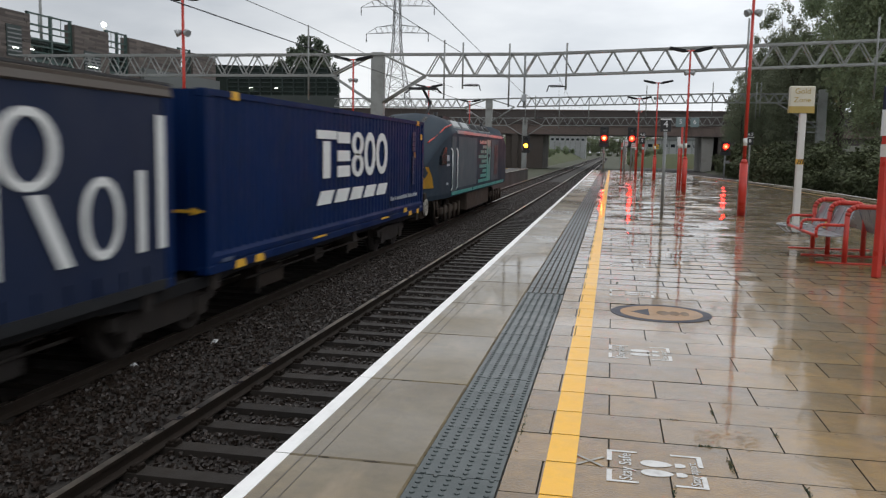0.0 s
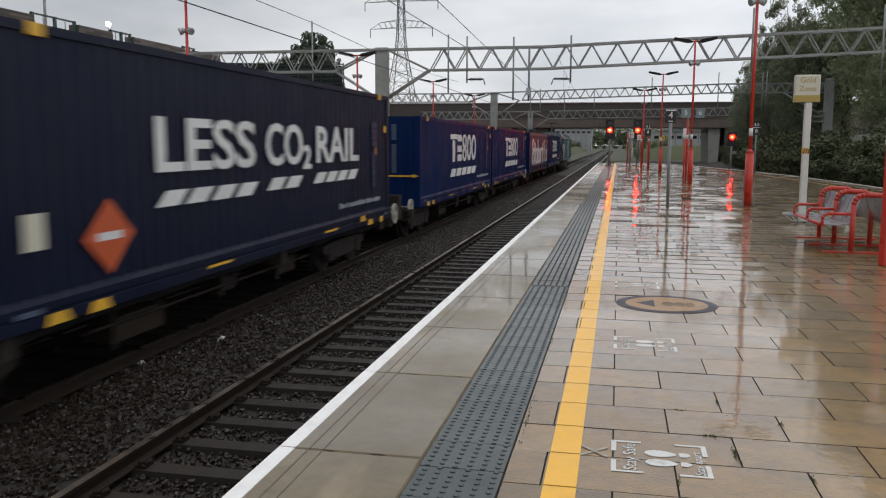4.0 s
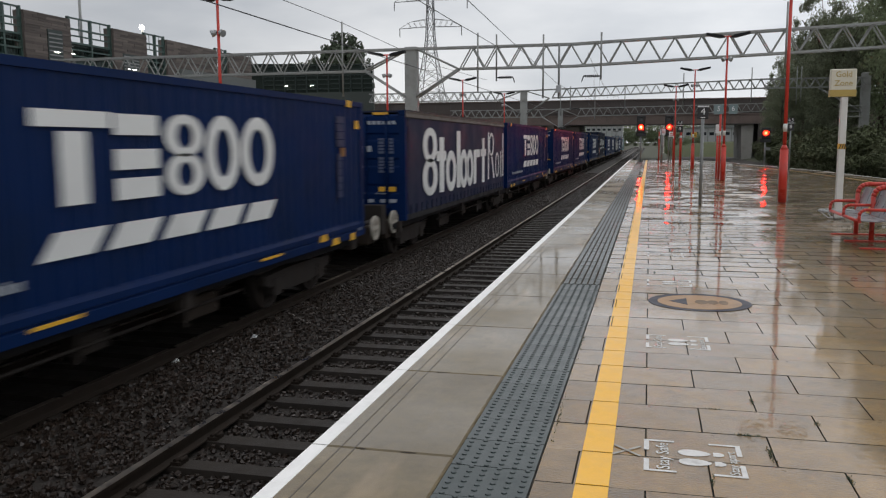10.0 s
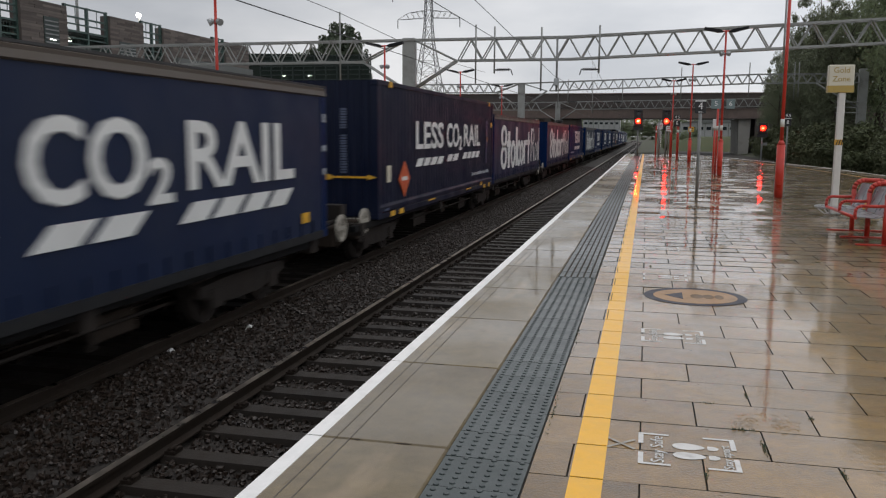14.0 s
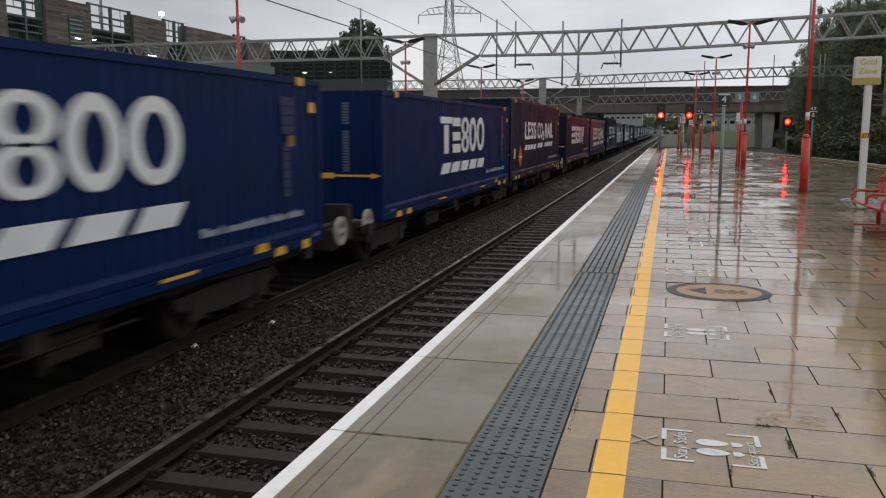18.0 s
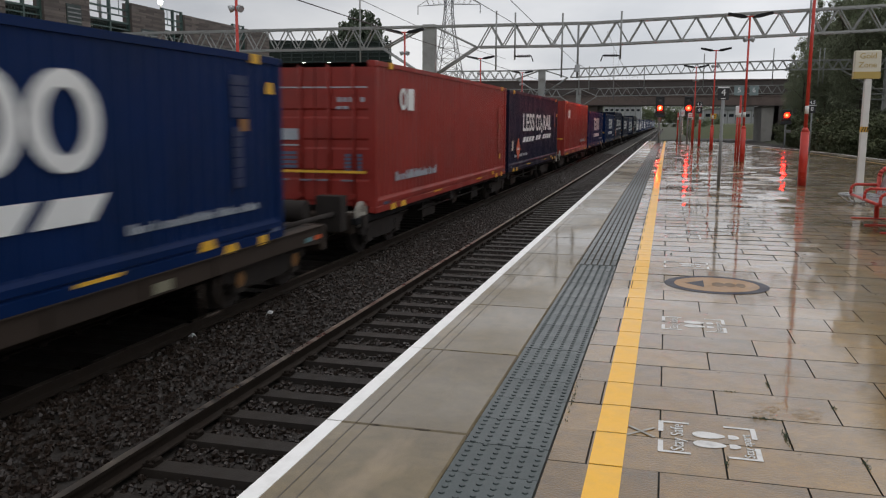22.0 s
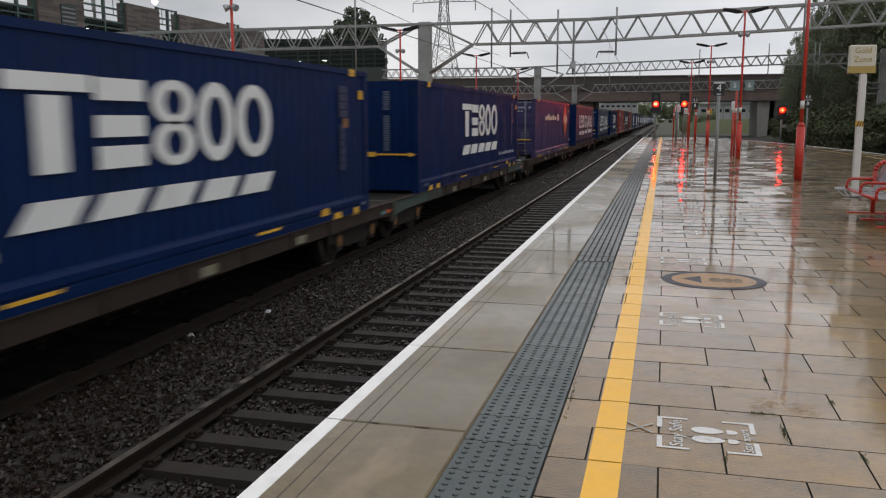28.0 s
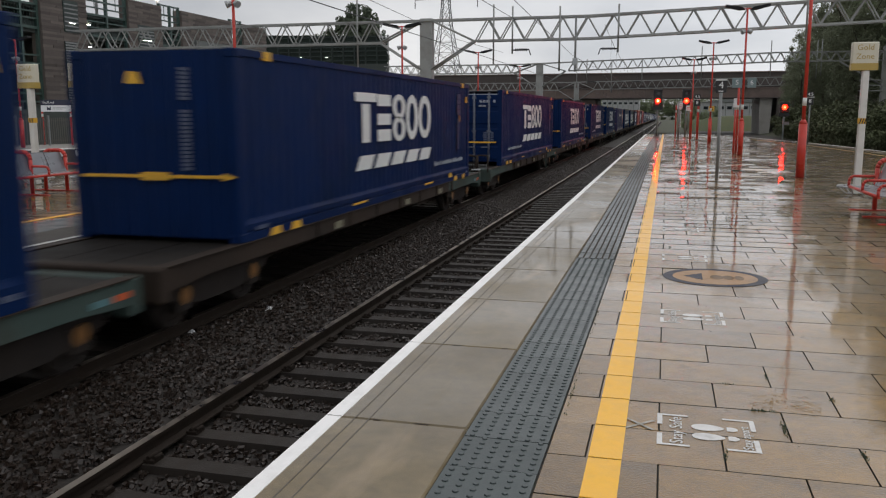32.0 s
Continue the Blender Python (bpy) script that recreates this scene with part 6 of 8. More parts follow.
    if kind == "P":
        part("orange_diamond", shared("orange_diamond", lambda: plate(B(), [(-3.25, 1.64), (-2.22, 0.6), (-1.2, 1.64), (-2.22, 2.5)], "x", face, face + 0.008), MARK_ORANGE), MARK_ORANGE, c, "large orange diamond")

        def print_bars():
            bm = B()
            for y0, y1, z0, z1 in ((-2.7, -2.4, 1.5, 1.85), (-2.3, -2.1, 1.35, 1.95), (-2.0, -1.75, 1.45, 1.9), (-1.7, -1.55, 1.45, 1.85)):
                box(bm, face + 0.008, face + 0.014, y0, y1, z0, z1)
            box(bm, face, face + 0.006, -5.9, -5.15, 1.62, 1.95)
            rng = random.Random(8)
            for k in range(5):
                box(bm, face, face + 0.006, -10.4 + k * 0.85, -9.75 + k * 0.85, 1.65, 1.65 + rng.uniform(0.16, 0.28))
            return bm
        pieces(("logo_shape", "purple_logo"), print_bars, SIGN_CREAM, c, "pale lettering bars")
    return c


WHEEL_R = 0.42


def wheel_mesh():
    """Two wheels on an axle: tread, flange, web with four spokes' relief and a pale worn rim."""
    bm = B()
    for s in (1, -1):
        x = s * 0.75
        tube(bm, (x - s * 0.065, 0, 0), (x + s * 0.065, 0, 0), WHEEL_R, 24)
        tube(bm, (x - s * 0.09, 0, 0), (x - s * 0.065, 0, 0), WHEEL_R + 0.03, 24)
        tube(bm, (x + s * 0.065, 0, 0), (x + s * 0.16, 0, 0), 0.12, 12)
    tube(bm, (-0.7, 0, 0), (0.7, 0, 0), 0.075, 10)
    return bm


def rim_mesh():
    bm = B()
    ring(bm, 0, 0, WHEEL_R - 0.01, WHEEL_R - 0.01, 0.78, 0.816, 0.83, 24)
    box(bm, 0.816, 0.826, -0.32, 0.32, -0.035, 0.035)
    box(bm, 0.816, 0.825, -0.035, 0.035, -0.32, 0.32)
    return bm


WHEEL = mesh_of("wheelset", wheel_mesh(), DARK_GEAR)
CAP = mesh_of("axle_cap", tube(B(), (0.9, 0, 0), (1.03, 0, 0), 0.11, 12), AXLE_CAP)
RIM_PAINT = mat("pale_brake_wheel", (0.36, 0.335, 0.29), 0.5, vary=0.3, scale=6, fine=30, bump=0.05, dirt=(0.22, 0.19, 0.15))
RIM_DARK = mesh_of("wheel_rim", rim_mesh(), DARK_GEAR)


def hand_wheel():
    bm = B()
    ring(bm, 0, 0, 0.26, 0.26, 0.76, 0.0, 0.05, 20)
    box(bm, 0.01, 0.04, -0.21, 0.21, -0.035, 0.035)
    box(bm, 0.012, 0.042, -0.035, 0.035, -0.21, 0.21)
    tube(bm, (-0.35, 0, 0), (0.05, 0, 0), 0.05, 8)
    return bm


HAND_WHEEL = mesh_of("handbrake_wheel", hand_wheel(), RIM_PAINT)
TURNING = []
RIDING = []


def bogie_frame():
    """A bogie's side frames, cross beam, spring nests and brake gear."""
    bm = B()
    for s in (1, -1):
        x0, x1 = (0.86, 1.0) if s > 0 else (-1.0, -0.86)
        plate(bm, [(-1.35, 0.02), (-0.5, -0.16), (0.5, -0.16), (1.35, 0.02), (1.35, 0.16), (0.5, 0.2), (-0.5, 0.2), (-1.35, 0.16)], "x", x0, x1)
        for y in (-0.9, 0.9):
            box(bm, x0 - 0.01, x1 + 0.02, y - 0.16, y + 0.16, -0.18, 0.1)
            tube(bm, ((x0 + x1) / 2, y + 0.25, -0.05), ((x0 + x1) / 2, y + 0.25, 0.14), 0.07, 8)
            tube(bm, ((x0 + x1) / 2, y - 0.25, -0.05), ((x0 + x1) / 2, y - 0.25, 0.14), 0.07, 8)
    box(bm, -0.95, 0.95, -0.22, 0.22, -0.1, 0.18)
    return bm


BOGIE = mesh_of("bogie", bogie_frame(), DARK_GEAR)


def bogie(parent, y, caps=True, frame_on=True):
    b = part("bogie", BOGIE if frame_on else mesh_of("bogie", box(B(), -0.5, 0.5, -0.9, 0.9, -0.12, 0.1), DARK_GEAR), DARK_GEAR, parent, "", pose(0, y, -0.915 + WHEEL_R))
    for dy in (-0.9, 0.9):
        w = part("wheelset", WHEEL, DARK_GEAR, b, "steel wheels on an axle", pose(0, dy, 0))
        TURNING.append((w, parent, y + dy, dy))
        # the pale rim turns with its wheel, and shares its keys
        r = part("wheel_rim", RIM_DARK, DARK_GEAR, b, "worn wheel face", pose(0, dy, 0))
        TURNING.append((r, parent, y + dy, dy))
        if caps:
            part("axle_cap", CAP, AXLE_CAP, b, "orange axle cap", pose(0, dy, 0))
    return b


def low_wagon(tail):
    """A low container wagon for two boxes, 31 m between its ends: slim side sills, a spine, and a bogie in the open gap at its tail."""
    w = thing("container_wagon", "low dark grimy container wagon carrying two containers", "wagon", group="wagons of the train")
    for s in (1, -1):
        x = s * 1.1
        bm = B()
        plate(bm, [(-28.6, -0.10), (-0.1, -0.10), (-0.1, -0.22), (-2.6, -0.22), (-3.4, -0.18), (-12.6, -0.18), (-13.4, -0.26), (-15.2, -0.26), (-16, -0.18), (-25.5, -0.18), (-26.4, -0.22), (-28.6, -0.22)], "x", x - 0.06, x + 0.06)
        part("side_sill", bm, BLACK_GEAR, w, "slim black side sill")
    part("spine", box(box(B(), -0.3, 0.3, -30.4, 0.0, -0.5, -0.16), -0.45, 0.45, -14.6, -13.7, -0.45, -0.06), DARK_GEAR, w)
    for y in (-0.4, -6.5, -13.2, -15.0, -21.5, -28.2):
        part("cross_beam", box(B(), -1.2, 1.2, y - 0.12, y + 0.12, -0.32, -0.08), DARK_GEAR, w)
    bm = B()
    for s in (1, -1):
        tube(bm, (s * 0.85, -28.6, 0.02), (s * 0.85, -31.2, 0.02), 0.05, 6)
        box(bm, s * 0.75 - 0.25, s * 0.75 + 0.25, -29.0, -28.7, -0.3, 0.35)
    tube(bm, (-0.5, -30.7, 0.05), (0.5, -30.7, 0.05), 0.16, 10)
    tube(bm, (-0.4, -29.4, 0.1), (0.5, -29.4, 0.1), 0.2, 10)
    part("brake_gear", bm, DARK_GEAR, w, "brake cylinders and pipes")
    for x, y, z in ((1.07, 1.2, -0.07), (1.07, tail, -0.06)):
        part("handbrake_wheel", HAND_WHEEL, RIM_PAINT, w, "pale spoked handbrake wheel", pose(x, y, z))
    part("nose_beam", box(box(B(), -1.02, 1.02, 0.95, 1.4, -0.42, -0.02, 0.03), -0.3, 0.3, 0.0, 1.0, -0.45, -0.16), GEAR_DIM, w, "dull brown end beam")
    part("tail_beam", box(B(), -1.02, 1.02, tail - 0.3, tail + 0.05, -0.42, -0.02, 0.03), GEAR_DIM, w, "dull brown end beam")
    # boxes, tanks and rigging that hang between the bogies
    for k, (y, long, z0, z1) in enumerate(((-5.6, 0.8, -0.62, -0.32), (-7.9, 0.5, -0.55, -0.3), (-10.4, 1.1, -0.7, -0.38), (-17.3, 0.9, -0.66, -0.34), (-19.9, 0.5, -0.58, -0.3), (-22.6, 1.2, -0.68, -0.36))):
        part("equipment_box", box(B(), 0.5, 0.88, y - long / 2, y + long / 2, z0, z1, 0.03), GEAR_DIM if k % 2 == 0 else DARK_GEAR, w, "grimy box under the wagon")
        part("hanger_bar", box(B(), 0.86, 0.91, y - long / 2 - 0.12, y - long / 2 - 0.05, z0 - 0.04, -0.2), DARK_GEAR, w)
    for y0, y1 in ((-11.6, -4.6), (-23.8, -16.2)):
        part("brake_pipe", tube(B(), (0.92, y0, -0.42), (0.92, y1, -0.42), 0.022, 6), DARK_GEAR, w, "dark brake pipe")
    bogie(w, -2.6, caps=False)
    bogie(w, -14.2, caps=False)
    bogie(w, -26.6, caps=False)
    return w


def flat_wagon(teal_front, teal, tail):
    """A flat container wagon for one box: a planked deck, deep side sills, bogies with orange axle caps; tail: with end gear."""
    w = thing("container_wagon", ("faded teal" if teal or teal_front else "rusty brown") + " flat wagon carrying one container", "wagon", group="wagons of the train")
    paint = TEAL if teal else RUST_SILL
    for s in (1, -1):
        x = s * 1.2
        bm = B()
        plate(bm, [(-11.4, 0.0), (-2.2, 0.0), (-2.2, -0.25), (-11.4, -0.25)], "x", x - 0.05, x + 0.05)
        part("side_sill", bm, RUST_SILL, w, "worn rusty side sill")
        for outline in ([(-2.2, 0.0), (1.5, 0.0), (1.5, -0.3), (0.6, -0.24), (-0.6, -0.24), (-2.2, -0.25)], [(-15.4, 0.0), (-11.4, 0.0), (-11.4, -0.25), (-13.0, -0.24), (-14.4, -0.24), (-15.4, -0.3)]):
            tone = paint if outline[0][0] < -5 else TEAL if teal_front else RUST_SILL
            part("sill_end", plate(B(), outline, "x", x - 0.052, x + 0.052), tone, w, "worn painted sill over the bogie")
        part("sill_lip", box(B(), x - 0.09, x + 0.09, -15.4, 1.5, 0.0, 0.013), RUST_SILL, w)
    for k in range(3):
        part("deck_plank", box(B(), -1.11 + k * 0.745, -1.11 + k * 0.745 + 0.73, -15.35, 1.45, -0.08, -0.005), DECK, w)
    part("spine", box(B(), -0.35, 0.35, -15.4, 1.5, -0.55, -0.15), DARK_GEAR, w)
    for k in range(7):
        y = -11.0 + k * 1.5
        part("sill_bracket", box(B(), 1.25, 1.28, y, y + 0.12, -0.24, -0.002), RUST_SILL, w)
    for y in (-10.2, -6.1, -3.3):
        part("sill_plate", box(B(), 1.25, 1.262, y, y + 0.35, -0.22, -0.1), PALE_PLATE, w, "small pale data plate")
    part("tread_step", bent(B(), [(1.22, -1.9, -0.3), (1.26, -1.9, -0.72), (1.26, -2.3, -0.72), (1.22, -2.3, -0.3)], 0.022, 6), paint, w, "bent steel step")
    for y in (-15.5, 1.4):
        part("end_beam", box(B(), -1.28, 1.28, y, y + 0.2, -0.42, 0.01, 0.03), paint if y < 0 else TEAL if teal_front else RUST_SILL, w, "deep end beam")
    for y0, tone in ((0.8, SIGN_TEAL), (1.15, MARK_ORANGE)):
        part("sill_plate", box(B(), 1.253, 1.262, y0, y0 + 0.3, -0.2, -0.13), tone, w, "small faded coloured plate")
    bogie(w, 0.0)
    bogie(w, -13.7)
    if tail:
        for s in (1, -1):
            bm = tube(B(), (s * 0.87, -15.6, -0.1), (s * 0.87, -16.3, -0.1), 0.1, 10)
            tube(bm, (s * 0.87, -16.3, -0.1), (s * 0.87, -16.36, -0.1), 0.2, 14)
            part("buffer", bm, DARK_GEAR, w, "round buffer")
        part("end_shelf", box(box(B(), -0.2, 1.05, -15.1, -14.95, 0.1, 0.125), -0.2, 1.05, -14.99, -14.95, -0.06, 0.1), GREY_POST, w, "worn steel shelf")
        part("coupling_plate", box(B(), -0.15, 0.2, -16.1, -15.5, -0.22, -0.18, 0.01), GREY_POST, w, "worn coupling plate")
        part("pipe_cover", box(B(), 0.85, 1.1, -16.5, -16.2, 0.02, 0.06, 0.01), LOCO_SILVER, w, "pale pipe cover")
        part("valve_box", box(B(), -0.95, -0.45, -15.2, -14.75, -0.06, 0.3, 0.03), RUST_SILL, w, "rusty valve box")
        part("brake_cylinder", tube(B(), (-0.3, -15.0, 0.05), (0.6, -15.0, 0.05), 0.12, 10), DARK_GEAR, w)
        part("brake_lever", bent(B(), [(0.75, -15.2, -0.06), (0.75, -15.2, 0.4), (0.3, -15.2, 0.46)], 0.035, 6), RUST_SILL, w, "rusty brake lever")
        for k in range(4):
            part("stanchion", box(B(), -0.9 + k * 0.55, -0.86 + k * 0.55, -15.5, -15.46, -0.06, 0.22 + 0.1 * (k % 2)), RUST_SILL, w)
        part("hose", bent(B(), [(0.3, -15.6, -0.15), (0.32, -15.9, -0.35), (0.3, -16.3, -0.38), (0.28, -16.6, -0.2)], 0.03, 6), BLACK, w, "black brake hose")
        part("hand_rail", bent(B(), [(1.18, -15.5, -0.1), (1.18, -15.5, 0.45), (0.85, -15.5, 0.45), (0.85, -15.5, -0.1)], 0.025, 6), RUST_SILL, w, "dull end rail")
    return w


def locomotive():
    """A four-axle electric locomotive: domed sloping cabs, a panelled side, roof gear and a raised pantograph."""
    w = thing("locomotive", "dark blue electric locomotive with teal blocks and raised pantograph", "locomotive")
    L, z0 = 20.3, -0.915
    up = pose(0, 0, z0)
    # along, half width, height of the side, height of the roof
    cab = [(-0.05, 0.96, 1.95, 2.2), (0.12, 1.04, 2.08, 2.4), (0.6, 1.14, 2.32, 2.72), (1.2, 1.22, 2.6, 3.16), (1.8, 1.28, 2.86, 3.52), (2.4, 1.32, 3.02, 3.76), (3.0, 1.34, 3.14, 3.87), (3.6, 1.35, 3.22, 3.84), (4.0, 1.355, 3.27, 3.5)]
    loft = cab + [(L - y, k, zs, zt) for y, k, zs, zt in cab[::-1]]
    bm = B()
    rings = []
    for y, k, zs, zt in loft:
        half = [(k * 0.97, 1.02), (k, 1.17), (k, zs), (k * 0.95, zs + 0.3 * (zt - zs)), (k * 0.8, zs + 0.7 * (zt - zs)), (k * 0.5, zs + 0.93 * (zt - zs)), (0.0, zt)]
        rings.append([bm.verts.new((x, y, z)) for x, z in half + [(-x, z) for x, z in half[-2::-1]]])
    n = len(rings[0])
    for a, b in zip(rings, rings[1:]):
        for i in range(n):
            f = bm.faces.new((a[i], a[(i + 1) % n], b[(i + 1) % n], b[i]))
            f.smooth = 2 <= i <= n - 4
    bm.faces.new(rings[0])
    bm.faces.new(rings[-1][::-1])
    bmesh.ops.recalc_face_normals(bm, faces=bm.faces)
    part("body", bm, LOCO_DARK, w, "dark blue body", up)
    part("yellow_end", plate(B(), [(-0.9, 1.42), (0.9, 1.42), (0.95, 1.7), (0.9, 2.12), (0.7, 2.22), (-0.7, 2.22), (-0.9, 2.12), (-0.95, 1.7)], "y", -0.09, -0.05), MARK_YELLOW, w, "yellow warning panel", up)
    part("coupler_recess", box(B(), -0.55, 0.55, -0.1, -0.088, 1.6, 1.84), BLACK, w, "dark recess in the nose", up)
    for s in (1, -1):
        bm = B()
        a = [bm.verts.new((s * x, y, z)) for x, y, z in ((0.97, -0.08, 1.42), (1.055, 0.12, 1.42), (1.2, 0.85, 1.42), (1.175, 0.7, 1.8), (1.12, 0.4, 2.1), (0.97, -0.08, 2.1))]
        bm.faces.new(a if s > 0 else a[::-1])
        bmesh.ops.solidify(bm, geom=bm.faces, thickness=0.02)
        part("yellow_wing", bm, MARK_YELLOW, w, "yellow panel round the nose", up)
        part("marker_lamp", tube(B(), (s * 0.7, -0.12, 2.02), (s * 0.7, -0.05, 2.02), 0.09, 10), BLACK, w, "round lamp glass", up)
        part("side_window", plate(B(), [(1.45, 2.15), (2.3, 2.15), (2.3, 2.72), (1.95, 2.72), (1.5, 2.45)], "x", s * 1.2, s * 1.335), GLASS_DARK, w, "dark cab side window", up)
        part("cab_door", box(B(), min(s * 1.34, s * 1.362), max(s * 1.34, s * 1.362), 3.1, 3.85, 1.2, 3.1), LOCO_PANEL, w, "dull cab door", up)
        for y in (3.0, 3.95):
            part("hand_rail", bent(B(), [(s * 1.35, y, 1.25), (s * 1.4, y, 1.35), (s * 1.4, y, 2.6), (s * 1.35, y, 2.7)], 0.022, 6), LETTER_WHITE, w, "white grab rail", up)
        part("cant_strip", box(B(), min(s * 1.3, s * 1.372), max(s * 1.3, s * 1.372), 4.0, L - 4.0, 3.22, 3.33), LOCO_SILVER, w, "pale silver cant strip", up)
        part("side_panel", box(B(), min(s * 1.35, s * 1.361), max(s * 1.35, s * 1.361), 4.3, 8.5, 1.3, 3.12), LOCO_PANEL, w, "dull grey-blue side panel", up)
        part("side_panel", box(B(), min(s * 1.35, s * 1.361), max(s * 1.35, s * 1.361), 12.6, 15.0, 1.3, 3.12), LOCO_PANEL, w, "dull grey-blue side panel", up)
        part("side_grille", box(B(), min(s * 1.36, s * 1.366), max(s * 1.36, s * 1.366), 13.6, 14.7, 1.55, 2.9), BLACK, w, "dark side grille", up)
        part("sole_bar", box(B(), min(s * 1.3, s * 1.375), max(s * 1.3, s * 1.375), 3.2, L - 3.2, 1.08, 1.2), LOCO_TEAL, w, "teal band along the foot", up)
    bm = B()
    for (y, k, zs, zt), (y2, k2, zs2, zt2) in zip(cab[2:5], cab[3:6]):
        q = [bm.verts.new((x, yy, z)) for x, yy, z in ((-0.5 * k, y, zs + 0.93 * (zt - zs) + 0.012), (0.5 * k, y, zs + 0.93 * (zt - zs) + 0.012), (0.5 * k2, y2, zs2 + 0.93 * (zt2 - zs2) + 0.012), (-0.5 * k2, y2, zs2 + 0.93 * (zt2 - zs2) + 0.012))]
        bm.faces.new(q)
    bmesh.ops.solidify(bm, geom=bm.faces, thickness=-0.02)
    part("windscreen", bm, GLASS_DARK, w, "dark sloping windscreen", up)

    def blocks():
        bm = B()
        for k in range(9):
            z = 1.32 + k * 0.2
            box(bm, 1.362, 1.37, 8.9 + 0.55 * ((k * 2) % 5) / 2, 11.15, z, z + 0.13)
        box(bm, 1.362, 1.372, 11.2, 12.3, 1.32, 3.1)
        for v in bm.verts:
            v.co.z += z0
        return bm
    pieces(("teal_block", "teal"), blocks, LOCO_TEAL, w, "teal block")
    part("compass_mark", plate(B(), [(11.75, 2.0), (11.85, 2.3), (12.15, 2.4), (11.85, 2.5), (11.75, 2.8), (11.65, 2.5), (11.4, 2.4), (11.65, 2.3)], "x", 1.372, 1.378), LOCO_DARK, w, "dark star shape", up)
    pieces(("white_mark", "white_mark"), lambda: box(box(box(B(), 1.325, 1.335, 2.35, 2.75, 1.35, 1.55), 1.325, 1.335, 2.35, 2.85, 1.18, 1.26), 1.325, 1.335, 2.3, 2.6, 0.55, 0.63), PRINT_GREY, w, "small pale block of print")
    # the red signals' reflection along the cab roof edge, modelled as a red bar
    part("red_line", bent(B(), [(0.98, 0.95, 2.86), (1.12, 1.75, 3.12), (1.22, 2.5, 3.38), (1.26, 3.4, 3.5)], 0.022, 5), RED_PAINT, w, "painted red glint of the signals along the cab roof edge", up)
    for k in range(5):
        y = 5.4 + k * 2.0
        hatch = part("roof_hatch", plate(B(), [(-0.95, 3.45), (0.95, 3.45), (0.72, 3.74), (-0.72, 3.74)], "y", y, y + 1.75), LOCO_ROOF, w, "grey roof hatch", up)
        for s in (1, -1):
            part("hatch_panel", plate(B(), [(s * 0.93, 3.51), (s * 0.9, 3.56), (s * 0.77, 3.72), (s * 0.8, 3.7)], "y", y + 0.15, y + 1.6), LOCO_SILVER if k in (0, 1) else DARK_SILL, hatch, "slanting roof panel")
    for y in (4.3, 9.2, 15.0):
        part("roof_insulator", tube(B(), (0.5, y, 3.45), (0.5, y, 3.95), 0.07, 8), BLACK, w, "ribbed roof insulator", up)
    pan = part("pantograph", bent(B(), [(0, 5.0, 3.8), (0, 5.7, 4.35), (0, 4.5, 4.76)], 0.05, 6), BLACK, w, "black raised pantograph", up)
    part("pantograph_head", bent(box(box(B(), -0.5, 0.5, 4.3, 4.4, 4.76, 4.84), -0.5, 0.5, 4.6, 4.7, 4.76, 4.84), [(-0.66, 4.5, 4.64), (-0.5, 4.5, 4.78), (0.5, 4.5, 4.78), (0.66, 4.5, 4.64)], 0.035, 6), BLACK, pan)
    part("pantograph_base", box(B(), -0.7, 0.7, 4.6, 5.9, 3.7, 3.85), BLACK, pan)
    for y in (4.2, L - 4.2):
        b = bogie(w, y, caps=False)
        for s in (1, -1):
            part("spring_box", box(B(), min(s * 1.0, s * 1.14), max(s * 1.0, s * 1.14), -1.7, 1.7, 0.02, 0.26, 0.03), GEAR_BROWN, b, "brown bogie side frame")
            for dy in (-1.35, -0.45, 0.45, 1.35):
                part("damper", tube(B(), (s * 1.16, dy, -0.2), (s * 1.16, dy, 0.34), 0.06, 8), GEAR_BROWN, b)
    part("underframe_box", box(B(), -1.2, 1.2, 7.2, L - 7.2, 0.3, 1.02, 0.04), GEAR_BROWN, w, "brown equipment case", up)
    part("buffer_beam", box(B(), -1.1, 1.1, 0.0, 0.3, 0.75, 1.3, 0.03), DARK_GEAR, w, "dark buffer beam", up)
    part("step", bent(B(), [(1.2, 0.9, 1.0), (1.25, 0.9, 0.45), (1.25, 1.4, 0.45), (1.2, 1.4, 1.0)], 0.025, 6), GEAR_BROWN, w, "bent cab step", up)
    for x in (0.87, -0.87):
        part("buffer", tube(tube(B(), (x, -0.6, 0.98), (x, -0.0, 0.98), 0.1, 10), (x, -0.66, 0.98), (x, -0.6, 0.98), 0.24, 14), DARK_GEAR, w, "", up)
    return w


RIDING.append((locomotive(), FRONTS[0] + 1.0))
for kind, rear, at in zip(KINDS, REARS, FRONTS):
    RIDING.append((container(kind, rear), at))
for k in range(0, 22, 2):
    RIDING.append((low_wagon(FRONTS[k + 1] - FRONTS[k] - 14.0), FRONTS[k]))
for k in range(22, 32):
    RIDING.append((flat_wagon(k in (26, 29, 30, 31), k in (26, 29), k % 2 == 1), FRONTS[k]))


